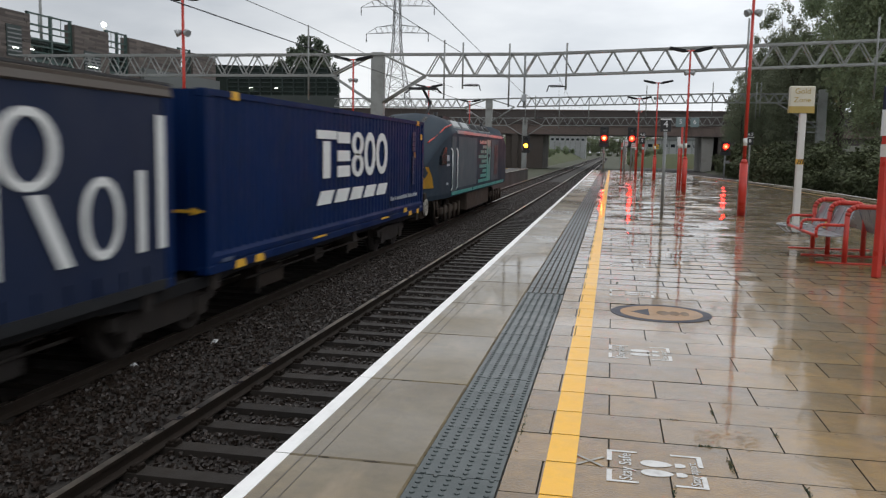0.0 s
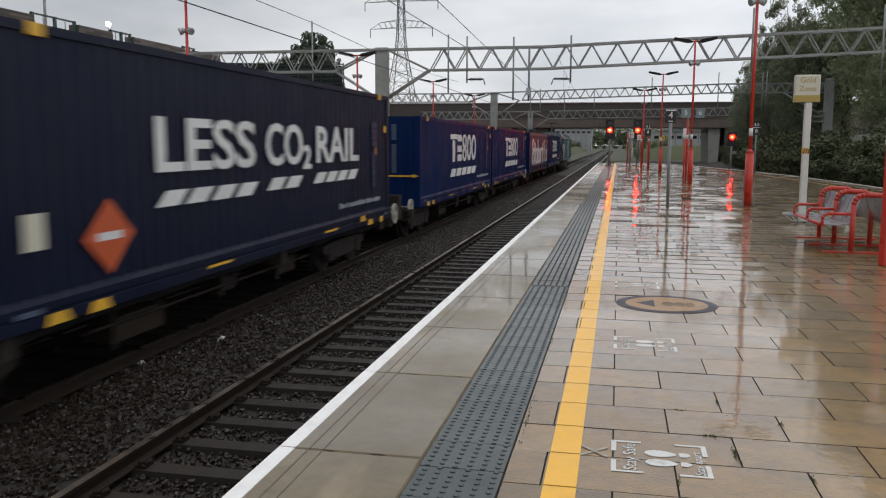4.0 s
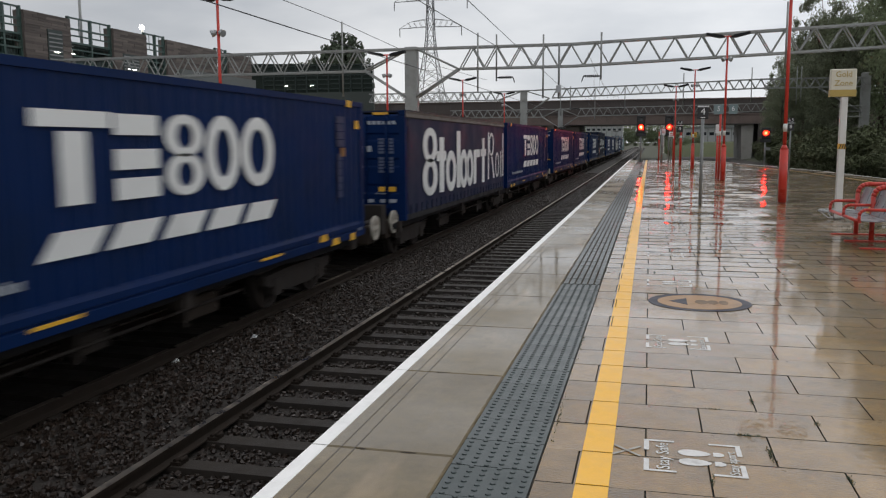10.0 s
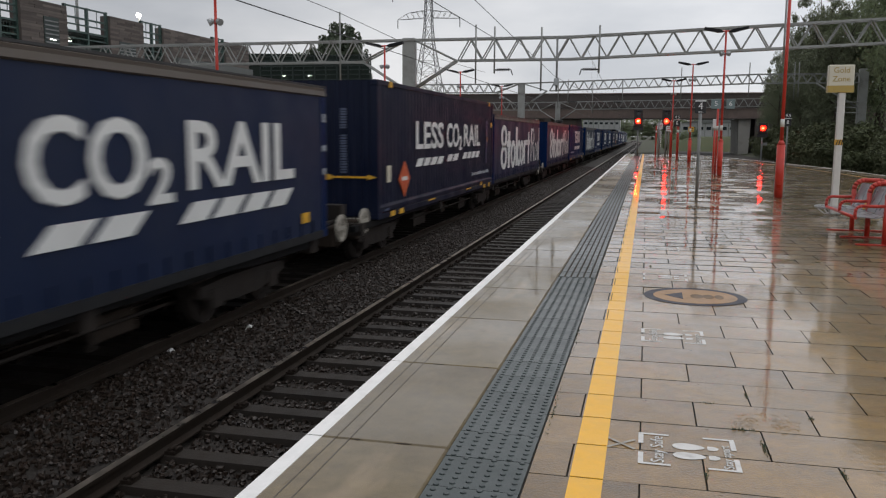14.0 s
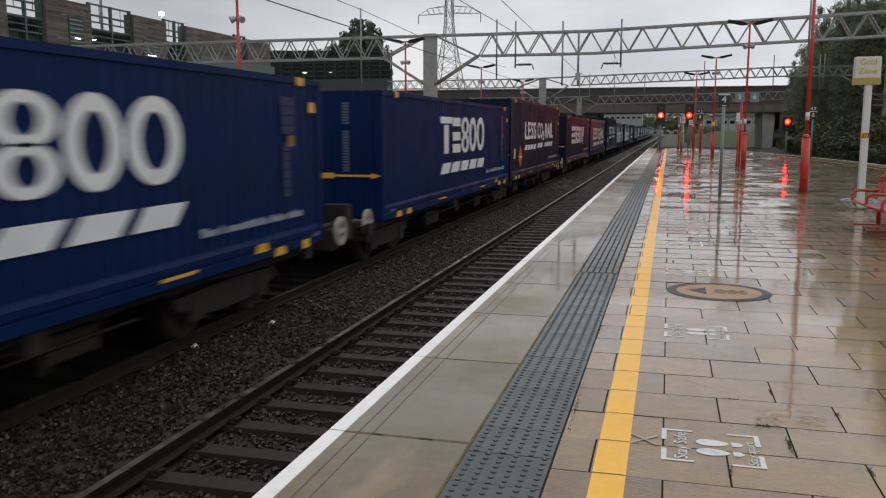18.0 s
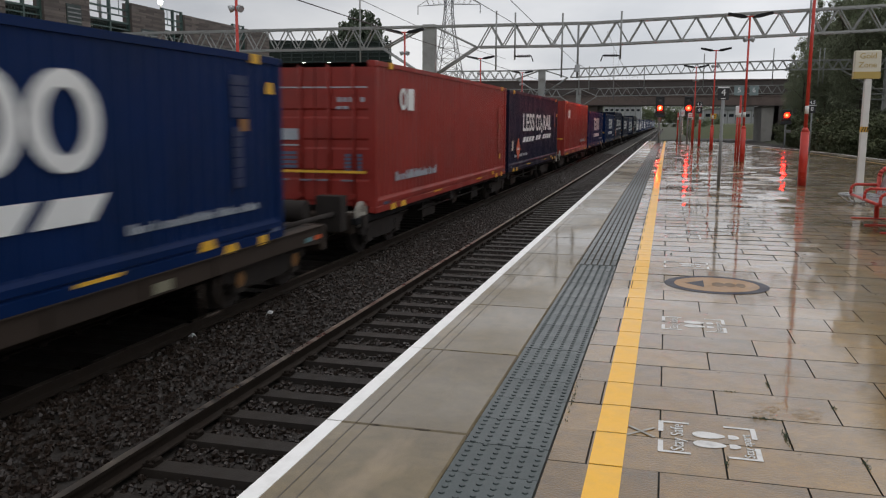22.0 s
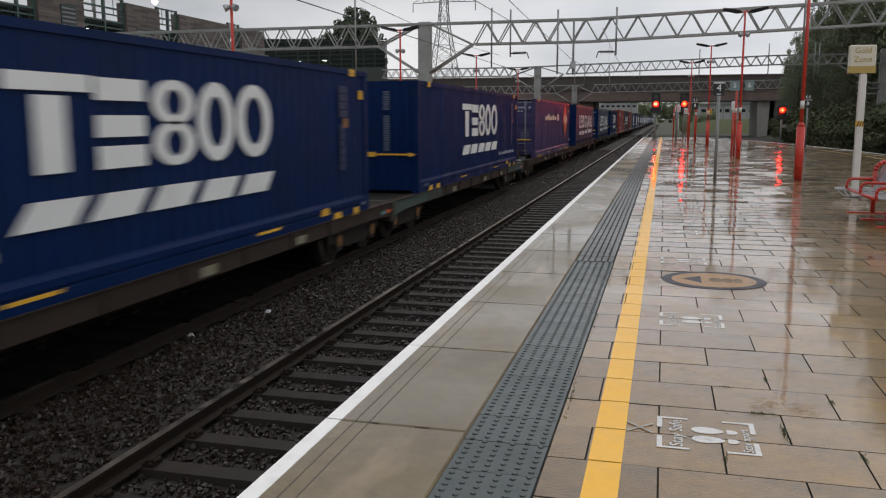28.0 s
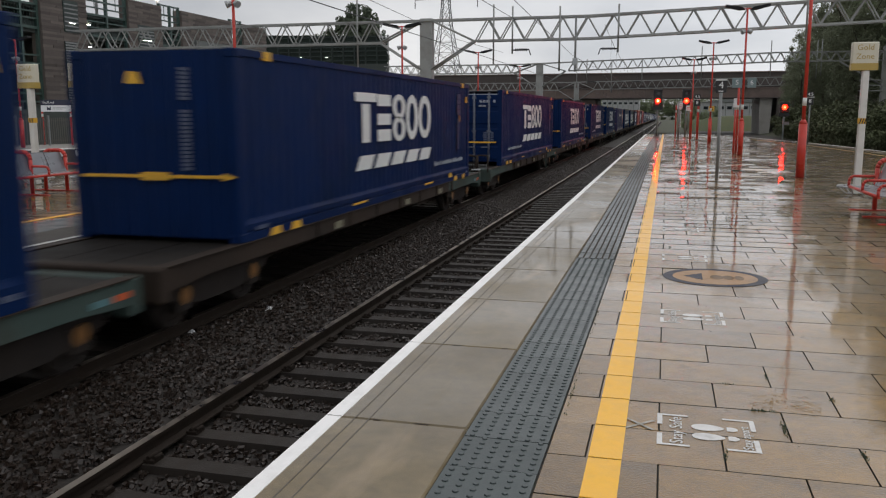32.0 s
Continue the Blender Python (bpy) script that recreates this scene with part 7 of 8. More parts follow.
def motions():
    """The whole train runs forward along its track; wheels turn while they are near enough to be seen."""
    base = {}
    for ob, at in RIDING:
        base[ob] = at
        z = 0.0 if ob.name.startswith(("container_wagon", "locomotive")) else BED_LOW if at > FRONTS[22] else BED_FLAT
        walk(ob, [(t, pose(TRAIN_X, at + run(t), z)) for t in range(0, 33)])
    ticks = range(0, 32 * FPS + 1)
    for w, car, y, dy in TURNING:
        at = base[car] + y
        rows, angle = [(0.0, pose(0, dy, 0))], 0.0
        seen = [k for k in ticks if -6 < at + run(k / FPS) < 45]
        if seen:
            first = run(seen[0] / FPS)
            for k in seen:
                if k:
                    rows.append((k / FPS, pose(0, dy, 0, -math.degrees((run(k / FPS) - first) / WHEEL_R) - 0.0)))
            if rows[-1][0] < 32.0:
                rows.append((32.0, rows[-1][1]))
        else:
            rows.append((32.0, pose(0, dy, 0)))
        walk(w, rows)

# ---- trees, buildings and distance ----


def crown_mesh(seed, high, wide, count, leaf, low=0.25, clump=34, material=None, puff=0.27):
    """Leaves in loose clumps round limbs, with gaps and an uneven outline."""
    rng = np.random.default_rng(seed)
    clump *= 3
    centres = []
    while len(centres) < clump:
        p = rng.uniform(-1, 1, 3)
        if p @ p < 1:
            centres.append(p * np.array([wide, wide, high * (1 - low) / 2]) + np.array([0, 0, high * (low + (1 - low) / 2)]))
    centres = np.array(centres)
    size = rng.uniform(0.45, 1.25, clump) * wide * puff
    which = rng.integers(0, clump, count)
    d = rng.normal(size=(count, 3))
    d /= np.linalg.norm(d, axis=1)[:, None]
    pos = centres[which] + d * (size[which] * rng.uniform(0.45, 1.05, count) ** 0.6)[:, None] * np.array([1, 1, 0.8])
    nrm = d + rng.normal(scale=0.7, size=(count, 3)) + np.array([0, 0, 0.7])
    nrm /= np.linalg.norm(nrm, axis=1)[:, None]
    a = np.cross(nrm, rng.normal(size=(count, 3)))
    a /= np.linalg.norm(a, axis=1)[:, None]
    b = np.cross(nrm, a)
    s = (leaf * rng.uniform(0.6, 1.4, count))[:, None]
    quad = np.stack([pos - a * s, pos - b * s * 0.55 + nrm * s * 0.15, pos + a * s, pos + b * s * 0.55 + nrm * s * 0.15], 1)
    me = bpy.data.meshes.new("crown")
    me.from_pydata(quad.reshape(-1, 3).tolist(), [], np.arange(count * 4).reshape(-1, 4).tolist())
    me.materials.append(material or LEAF)
    return me


def tree(seed, high, wide, count, leaf, label, material=None, low=0.25, clump=34, puff=0.27):
    t = thing("tree", label, "tree", group="trees along the line")
    rng = random.Random(seed)
    bm = B()
    tube(bm, (0, 0, -0.3), (0.1, 0, high * 0.45), wide * 0.07, 8, wide * 0.045)
    tube(bm, (0.1, 0, high * 0.45), (0.2, 0.1, high * 0.85), wide * 0.045, 8, wide * 0.012)
    for k in range(9):
        z = high * (0.28 + 0.06 * k)
        a = k * 2.4 + rng.random()
        tube(bm, (0.1, 0, z), (math.cos(a) * wide * 0.7, math.sin(a) * wide * 0.7, z + high * 0.16), wide * 0.028, 6, wide * 0.006)
    part("trunk", bm, BARK, t, "trunk and limbs")
    part("crown", crown_mesh(seed, high, wide, count, leaf, low, clump, material, puff), material or LEAF, t, "leafy uneven crown")
    return t


def placed(x, y, z, turn, k, kz=None):
    return Matrix.LocRotScale((x, y, z), Euler((0, 0, radians(turn))), (k, k, kz or k))


protos = [tree(11, 11.0, 3.4, 30000, 0.08, "tall broad-leaved tree in dark summer leaf", LEAF_DARK, 0.1, 70, 0.2),
          tree(12, 9.5, 3.2, 28000, 0.076, "leafy broad-leaved tree on the bank", LEAF, 0.06),
          tree(13, 13.0, 3.6, 31000, 0.084, "tall dense tree on the railway bank", LEAF_DARK, 0.08, 60, 0.22)]
far_tree = tree(14, 9.0, 3.0, 3200, 0.25, "distant leafy tree beyond the bridge", LEAF, 0.05)
protos[0].matrix_basis = placed(19.1, 96, -0.5, 20, 1.1, 1.42)
protos[1].matrix_basis = placed(18.9, 56, -0.4, 70, 1.4)
protos[2].matrix_basis = placed(20.8, 101, 0.0, 130, 1.05, 1.14)
far_tree.matrix_basis = placed(-30, 235, -1.2, 0, 0.7)
rng = random.Random(9)
# the near trees on the bank, then the wood behind the second gantry
for k, (x, y, wide, high) in enumerate(((19.5, 62, 4.6, 18), (20.9, 68, 4.5, 19), (22.6, 75, 4.6, 20), (24.8, 83, 4.6, 22), (24.5, 60, 4.6, 13), (14.6, 103, 2.6, 8.6), (23.4, 97, 4.4, 18.5), (18.6, 104, 4.0, 14.5), (18.4, 112, 4, 13), (22.0, 120, 4, 12.5), (19.0, 128, 3.6, 10.5),
                                          (28.0, 93, 5, 23), (27, 110, 4.5, 20))):
    j = (k * 2 + 1) % 3
    copy_thing(protos[j], placed(x, y, -0.9 + max(0, x - 15) * 0.28, rng.uniform(0, 360), wide / (4.2, 4.0, 4.5)[j], high / (11.8, 10.2, 13.8)[j]))
# low scrub under the trees
shrub = thing("shrub", "dense dark scrub at the foot of the bank", "shrub", placed(13.2, 52, -1.0, 0, 1.0), "scrub on the bank")
part("foliage", crown_mesh(21, 2.6, 1.7, 6000, 0.078, 0.0, 14, SCRUB), SCRUB, shrub)
for k in range(28):
    y = 40 + k * 3.4
    copy_thing(shrub, placed(13.0 + rng.uniform(-0.3, 1.2) + max(0, y - 80) * 0.075, y, -1.0, rng.uniform(0, 360), rng.uniform(0.9, 1.5)))
# the pointed tree behind the gantry, lower green beside it, and the far trees
dark_tree = tree(17, 13.0, 3.0, 17000, 0.19, "dark pointed tree behind the gantry", LEAF_DEEP, 0.02, 90, 0.17)
dark_tree.matrix_basis = placed(-40.6, 110, -1.0, 40, 1.0, 1.22)
for x, y, turn, k, kz in ((-41.8, 111, 150, 1.0, 1.12), (-39.2, 109.6, 260, 0.9, 1.08), (-43.6, 112, 190, 1.0, 1.02), (-46.5, 114, 300, 1.0, 0.92), (-50, 116, 20, 1.0, 0.9), (-53.5, 117, 80, 1.0, 0.9)):
    copy_thing(dark_tree, placed(x, y, -1.0, turn, k, kz))
copy_thing(far_tree, placed(-33.0, 118, -1.0, 300, 0.8))
for k in range(13):
    copy_thing(far_tree, placed(-64 + k * 3.7 + rng.uniform(-1, 1), 178 + rng.uniform(-4, 8), -1.4, rng.uniform(0, 360), rng.uniform(0.7, 0.85)))
for k in range(12):
    copy_thing(far_tree, placed(4.5 + k * 3.4 + rng.uniform(-0.5, 1), 178 + rng.uniform(-4, 8), -1.4, rng.uniform(0, 360), rng.uniform(0.42, 0.55) if k < 4 else rng.uniform(0.7, 0.85)))
# grassy banks on both sides of the line beyond the bridge, scrub on them, and the woods at the end
for side, x0, x1, label in ((-1, -12.2, -40.0, "green bank beside the line beyond the bridge"), (1, 3.4, 30.0, "rough green bank beyond the bridge")):
    bm = B()
    rb = random.Random(31 + side)
    cols = []
    for k in range(26):
        y, low = 166 + k * 12, k == 0
        cols.append([bm.verts.new((x0 + (x1 - x0) * u + rb.uniform(-0.3, 0.3), y, GROUND_Z - 0.3 if low else z + rb.uniform(-0.25, 0.25))) for u, z in ((0.0, GROUND_Z - 0.3), (0.08, 0.0), (0.2, 1.3), (0.36, 2.4 if side < 0 else 1.5), (1.0, 3.0 if side < 0 else 1.7))])
    for a, b in zip(cols, cols[1:]):
        for k in range(4):
            f = bm.faces.new((a[k], a[k + 1], b[k + 1], b[k]))
            f.smooth = True
    bmesh.ops.recalc_face_normals(bm, faces=bm.faces)
    solid("embankment", bm, GRASS_BANK, label, "embankment", kind="structure")
for k in range(24):
    copy_thing(far_tree, placed((-15.0 - rng.uniform(0, 7)) if k % 2 else (5.5 + rng.uniform(0, 8)), 186 + k * 8, 0.2, rng.uniform(0, 360), rng.uniform(0.3, 0.6)))
for k in range(28):
    copy_thing(far_tree, placed(-150 + k * 7, 640 + rng.uniform(-8, 8), -2.0, rng.uniform(0, 360), 2.9))


def far_shed(x0, x1, y, high, label):
    """A long clad shed with a shallow roof, a band of windows and loading doors."""
    shed = thing("industrial_shed", label, "building", group="sheds beyond the bridge")
    part("wall", box(B(), x0, x1, y, y + 14, GROUND_Z, high), SHED_GREY, shed)
    part("roof", plate(B(), [(x0 - 0.4, high), (x1 + 0.4, high), ((x0 + x1) / 2, high + 1.6)], "y", y - 0.4, y + 14.4), CLAD_GREY, shed, "shallow grey roof")
    n = int((x1 - x0) / 2.2)
    for k in range(n):
        a = x0 + 0.5 + k * 2.2
        part("window", box(B(), a, a + 1.3, y - 0.06, y - 0.01, high - 2.0, high - 1.1), GLASS_DARK, shed, "dark window")
        part("cladding_rib", box(B(), a + 1.7, a + 1.85, y - 0.1, y - 0.005, GROUND_Z, high - 0.05), CLAD_GREY, shed)
    return shed


far_shed(10.0, 30.0, 262, 5.6, "long pale grey shed beyond the bridge")
far_shed(-27.0, -11.5, 372, 8.6, "pale distant shed at the end of the line")

# the stone-clad car park
def fine_bars(x, y0, y1, z0, z1, step):
    bm = B()
    for k in range(int((y1 - y0) / step)):
        box(bm, x - 0.012, x + 0.012, y0 + k * step, y0 + k * step + 0.03, z0, z1)
    return bm


carpark = thing("car_park_building", "multi-storey car park with stone piers and dark steel bays", "building")
CX, CTOP = -45.0, 11.6
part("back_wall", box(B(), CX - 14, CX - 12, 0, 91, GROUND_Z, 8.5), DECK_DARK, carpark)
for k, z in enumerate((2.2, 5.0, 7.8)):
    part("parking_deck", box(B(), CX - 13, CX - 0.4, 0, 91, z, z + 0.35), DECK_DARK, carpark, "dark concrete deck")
bays = [(4, 12), (16, 24), (28, 36), (40, 46), (50.5, 54.3), (59.5, 65.0), (70, 73.3), (83, 85.5)]
edge = 0.0
for k, (a, b) in enumerate(bays + [(91, 91)]):
    pier = part("stone_pier", box(B(), CX - 0.9, CX, edge, a, GROUND_Z, CTOP), STONE_CLAD, carpark, "coursed brown stone pier")
    rc = random.Random(k)
    bm = B()
    for r in range(45):
        z0 = 2.6 + r * 0.2
        y = edge + 0.02
        while y < a - 0.3:
            y1 = min(a - 0.02, y + rc.uniform(0.9, 3.0))
            box(bm, CX, CX + rc.uniform(0.02, 0.07), y, y1 - 0.02, z0, z0 + 0.185)
            y = y1
    tagged(part("stone_facing", bm, STONE_CLAD, pier, "rough coursed stones"), kind="stuff")
    edge = b
    if a < 91:
        for z, thick in ((2.7, 0.12), (3.3, 0.12), (5.5, 0.12), (6.1, 0.12), (8.05, 0.2), (8.75, 0.12), (9.25, 0.1), (9.75, 0.16), (10.35, 0.1), (10.85, 0.14), (11.72, 0.12)):
            part("bay_rail", box(B(), CX - 0.35, CX - 0.2, a, b, z, z + thick), GREEN_STEEL, carpark, "green steel rail")
        part("bay_screen", box(B(), CX - 0.6, CX - 0.5, a, b, 7.8, 8.9), DARK_GREEN, carpark, "dark mesh screen")
        part("slanted_rail", plate(B(), [(a, 9.95), (b, 9.2), (b, 9.4), (a, 10.15)], "x", CX - 2.2, CX - 2.0), GREEN_STEEL, carpark, "sloping green ramp rail")
        for y in (a, a + (b - a) * 0.5, b - 0.2):
            part("bay_post", box(B(), CX - 0.42, CX - 0.18, y, y + 0.2, 2.0, 11.87), GREEN_STEEL, carpark, "dark green steel post")
        for y in (a + (b - a) * 0.25, a + (b - a) * 0.75):
            part("bay_bar", box(B(), CX - 0.3, CX - 0.26, y, y + 0.05, 10.4, 11.75), GREEN_STEEL, carpark, "thin upright bar")
        tagged(part("bay_mesh", fine_bars(CX - 0.28, a, b, 8.0, 9.8, 0.3), GREEN_STEEL, carpark, "fine steel infill bars"), kind="stuff")
        for z in (4.7, 7.5, 9.35):
            for u in (0.2, 0.6):
                part("strip_light", box(B(), CX - 3, CX - 2.85, a + (b - a) * u, a + (b - a) * u + 0.9, z, z + 0.06), LAMP_WHITE, carpark, "glowing strip light")
# added dark sheet that stands for the shade deep inside the decks
part("inner_wall", box(B(), CX - 6.2, CX - 6.0, 0, 91, 2.0, 9.6), DECK_DARK, carpark, "added dark sheet for the shaded interior behind the bays")
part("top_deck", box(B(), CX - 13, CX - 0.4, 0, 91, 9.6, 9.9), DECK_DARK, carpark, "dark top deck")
part("grey_wall", box(B(), CX + 0.1, CX + 0.5, 75, 91, GROUND_Z, 9.0), CLAD_GREY, carpark, "grey clad lower wall")
part("low_wall", box(B(), CX + 0.1, CX + 0.5, 20, 75, GROUND_Z, 2.2), DECK_DARK, carpark, "grey rendered plinth")
for y0, y1, z0, z1 in ((56.7, 58.4, 8.1, 10.5), (66.2, 68.6, 7.6, 9.6)):
    w = part("window", box(B(), CX + 0.03, CX + 0.09, y0, y1, z0, z1), DARK_GREEN, carpark, "dark louvred opening")
    for k in range(7):
        part("louvre", box(B(), CX + 0.09, CX + 0.13, y0 + 0.1, y1 - 0.1, z0 + 0.1 + k * (z1 - z0) / 7.4, z0 + 0.2 + k * (z1 - z0) / 7.4), GREY_POST, w)
    part("strip_light", box(B(), CX + 0.13, CX + 0.15, y0 + 0.6, y1 - 0.5, z0 + 0.7, z0 + 0.735), LAMP_WHITE, w, "light behind the louvres")
for y0 in (12.8, 25.0, 37.0, 47.4, 56.6):
    w = part("louvre_strip", box(B(), CX + 0.08, CX + 0.13, y0, y0 + 1.5, 1.6, 7.4), DARK_GREEN, carpark, "tall grey louvred strip")
    for k in range(29):
        part("louvre", box(B(), CX + 0.13, CX + 0.17, y0 + 0.05, y0 + 1.45, 1.65 + k * 0.2, 1.76 + k * 0.2), GREY_POST, w)
# the lower dark deck at the end of the car park
annex = thing("parking_annex", "low dark netted parking deck beside the car park", "building")
part("deck_front", box(B(), -50.0, -34.6, 104.2, 104.6, GROUND_Z, 8.3), DECK_DARK, annex, "dark deck front")
for z in (8.7, 9.3, 9.9, 10.4, 11.1, 11.7):
    part("rail", box(B(), -50.0, -34.6, 104.2, 104.3, z, z + 0.12), DARK_GREEN, annex)
for k in range(11):
    part("rail_post", box(B(), -50.0 + k * 1.53, -49.86 + k * 1.53, 104.2, 104.35, 8.3, 11.9), DARK_GREEN, annex)
part("netting", plate(B(), [(-54.0, 8.3), (-34.8, 8.3), (-34.8, 11.6), (-41.0, 11.9), (-54.0, 12.3)], "y", 104.35, 104.4), DARK_NET, annex, "dark green netting")
for x, z in ((-46.8, 9.2), (-43.2, 9.2)):
    part("strip_light", box(B(), x, x + 0.4, 104.05, 104.15, z, z + 0.02), LAMP_WHITE, annex, "glowing strip light")
flood = thing("floodlight_mast", "tall thin mast with a glowing white floodlight", "floodlight", pose(-47, 72.5, 0))
part("mast", tube(B(), (0, 0, 7.0), (0, 0, 12.8), 0.08, 8), GALV, flood)
part("lamp", tube(B(), (0, 0, 12.75), (0, -0.12, 12.62), 0.24, 14), LAMP_WHITE, flood, "glowing lamp")
solid("mast", tube(B(), (-47, 63.5, 7), (-47, 63.5, 17), 0.14, 10, 0.1), GALV, "plain tall grey mast on the car park", "mast")
# palisade fence along the third platform
fence = thing("fence", "grey-brown steel fence behind the third platform", "fence")
for k in range(34):
    x, y, turn = third_place(4.9, 22 + k * 2.4)
    part("fence_post", box(B(), -0.05, 0.05, -0.05, 0.05, 0, 1.75), GREY_POST, fence, "", pose(x, y, 0, 0, 0, turn))
for z in (0.25, 1.42):
    part("fence_rail", third_strip(4.88, 4.93, z, z + 0.05), GREY_FENCE, fence)
bm = B()
for k in range(560):
    x, y, turn = third_place(4.86, 22 + k * 0.14)
    box(bm, x - 0.012, x + 0.012, y, y + 0.07, 0.06, 1.62)
tagged(part("fence_infill", bm, GREY_FENCE, fence), kind="stuff")
# fence on the far side of the platform tracks
far_fence = thing("fence", "low dark fence along the foot of the bank", "fence")
for k in range(30):
    part("fence_post", box(B(), 14.0, 14.1, 20 + k * 3, 20.1 + k * 3, GROUND_Z, 0.2), GREY_POST, far_fence)
part("fence_rail", box(B(), 14.03, 14.07, 20, 108, 0.0, 0.08), GREY_POST, far_fence)


def pylon(x, y):
    """A lattice transmission tower with three pairs of arms."""
    p = thing("transmission_tower", "tall grey lattice electricity pylon", "pylon", pose(x, y, 0))
    bm = B()
    levels = [(-1, 8.0), (10, 6.0), (20, 4.2), (28, 2.9), (34, 1.95), (40, 1.4), (46, 1.2), (52, 1.05), (58, 0.8), (64, 0.3)]
    for (z0, w0), (z1, w1) in zip(levels, levels[1:]):
        for sx, sy in ((1, 1), (1, -1), (-1, -1), (-1, 1)):
            tube(bm, (sx * w0, sy * w0, z0), (sx * w1, sy * w1, z1), 0.16, 5)
        c0 = [(w0, w0), (w0, -w0), (-w0, -w0), (-w0, w0)]
        c1 = [(w1, w1), (w1, -w1), (-w1, -w1), (-w1, w1)]
        n = 2 if z1 - z0 > 7 else 1
        for s in range(n):
            za, zb = z0 + (z1 - z0) * s / n, z0 + (z1 - z0) * (s + 1) / n
            wa, wb = w0 + (w1 - w0) * s / n, w0 + (w1 - w0) * (s + 1) / n
            q0 = [(wa, wa), (wa, -wa), (-wa, -wa), (-wa, wa)]
            q1 = [(wb, wb), (wb, -wb), (-wb, -wb), (-wb, wb)]
            for k in range(4):
                j = (k + 1) % 4
                tube(bm, (*q0[k], za), (*q1[j], zb), 0.09, 4)
                tube(bm, (*q0[j], za), (*q1[k], zb), 0.09, 4)
                tube(bm, (*q1[k], zb), (*q1[j], zb), 0.08, 4)
    part("lattice_tower", bm, PYLON_GREY, p)
    for z, reach in ((43.2, 11.5), (52.6, 13.5), (61.0, 9.5)):
        for s in (1, -1):
            bm = B()
            for yy in (-1.2, 1.2):
                tube(bm, (s * 1.2, yy, z), (s * reach, 0, z - 0.4), 0.11, 4)
                tube(bm, (s * 1.2, yy, z + 2.6), (s * reach * 0.65, 0, z + 1.9), 0.11, 4)
                tube(bm, (s * reach * 0.65, 0, z + 1.9), (s * reach, 0, z - 0.3), 0.11, 4)
                for k in range(4):
                    a = 1.2 + (reach - 1.2) * k / 5
                    tube(bm, (s * a, yy * (1 - k / 5), z), (s * (a + 1.0), yy * (1 - k / 5), z + 2.4 - k * 0.25), 0.07, 4)
            part("cross_arm", bm, GREY_POST, p)
            part("insulator_string", tube(B(), (s * reach, 0, z - 0.4), (s * reach, 0, z - 3.4), 0.16, 6), BLACK, p)
    return p


pylon(-77.7, 300)
# ---- paving pieces ----
COURSE0, COURSE, SLAB_W = 4.13, 0.4745, 0.69
SLAB_FROM = -0.53


def slab_mesh(w, name, material, d=COURSE, gap=0.006, thick=0.03, bevel=0.002, edge=True):
    bm = box(B(), gap / 2, w - gap / 2, gap / 2, d - gap / 2, -thick, 0.0)
    top = [f for f in bm.faces if f.normal.z > 0.5 or all(v.co.z > -1e-6 for v in f.verts)]
    bmesh.ops.bevel(bm, geom=list({e for f in top for e in f.edges}), offset=bevel, segments=1, affect="EDGES")
    flat = max(bm.faces, key=lambda f: f.calc_area() if all(v.co.z > -1e-6 for v in f.verts) else 0)
    for f in bm.faces:
        f.material_index = 0 if f is flat or not edge else 1
    me = mesh_of(name, bm, material)
    if edge:
        me.materials.append(SLAB_EDGE_AND_SHADE)
    return me


def right_edge(y):
    for (x0, y0), (x1, y1) in zip(PLATFORM_RIGHT, PLATFORM_RIGHT[1:]):
        if y0 <= y <= y1:
            return x0 + (x1 - x0) * (y - y0) / (y1 - y0)
    return PLATFORM_RIGHT[-1][0]


SLAB_MESHES = {}
rng = random.Random(4)
far_slabs = []
near_count = 0
for n in range(-38, 168):
    y = COURSE0 + n * COURSE
    x = (-0.332 if n % 2 == 0 else 0.03) - SLAB_W
    limit = right_edge(y + COURSE) - 1.0
    while x < limit:
        x0, x1 = max(x, SLAB_FROM), min(x + SLAB_W, limit)
        x += SLAB_W
        if x1 - x0 < 0.06:
            continue
        lift = rng.uniform(-0.002, 0.0)
        if 2.0 < y < 11.0 and x0 < 2.9 + 0.25 * y and near_count < 300:
            key = round(x1 - x0, 2)
            if key not in SLAB_MESHES:
                SLAB_MESHES[key] = slab_mesh(x1 - x0, "paving_slab", PAVING)
            part("paving_slab", SLAB_MESHES[key], PAVING, PLATFORM, "", pose(x0, y, lift, rng.gauss(0, 0.11), rng.gauss(0, 0.09), 0))
            near_count += 1
        else:
            far_slabs.append((x0, x1, y, y + COURSE, lift))


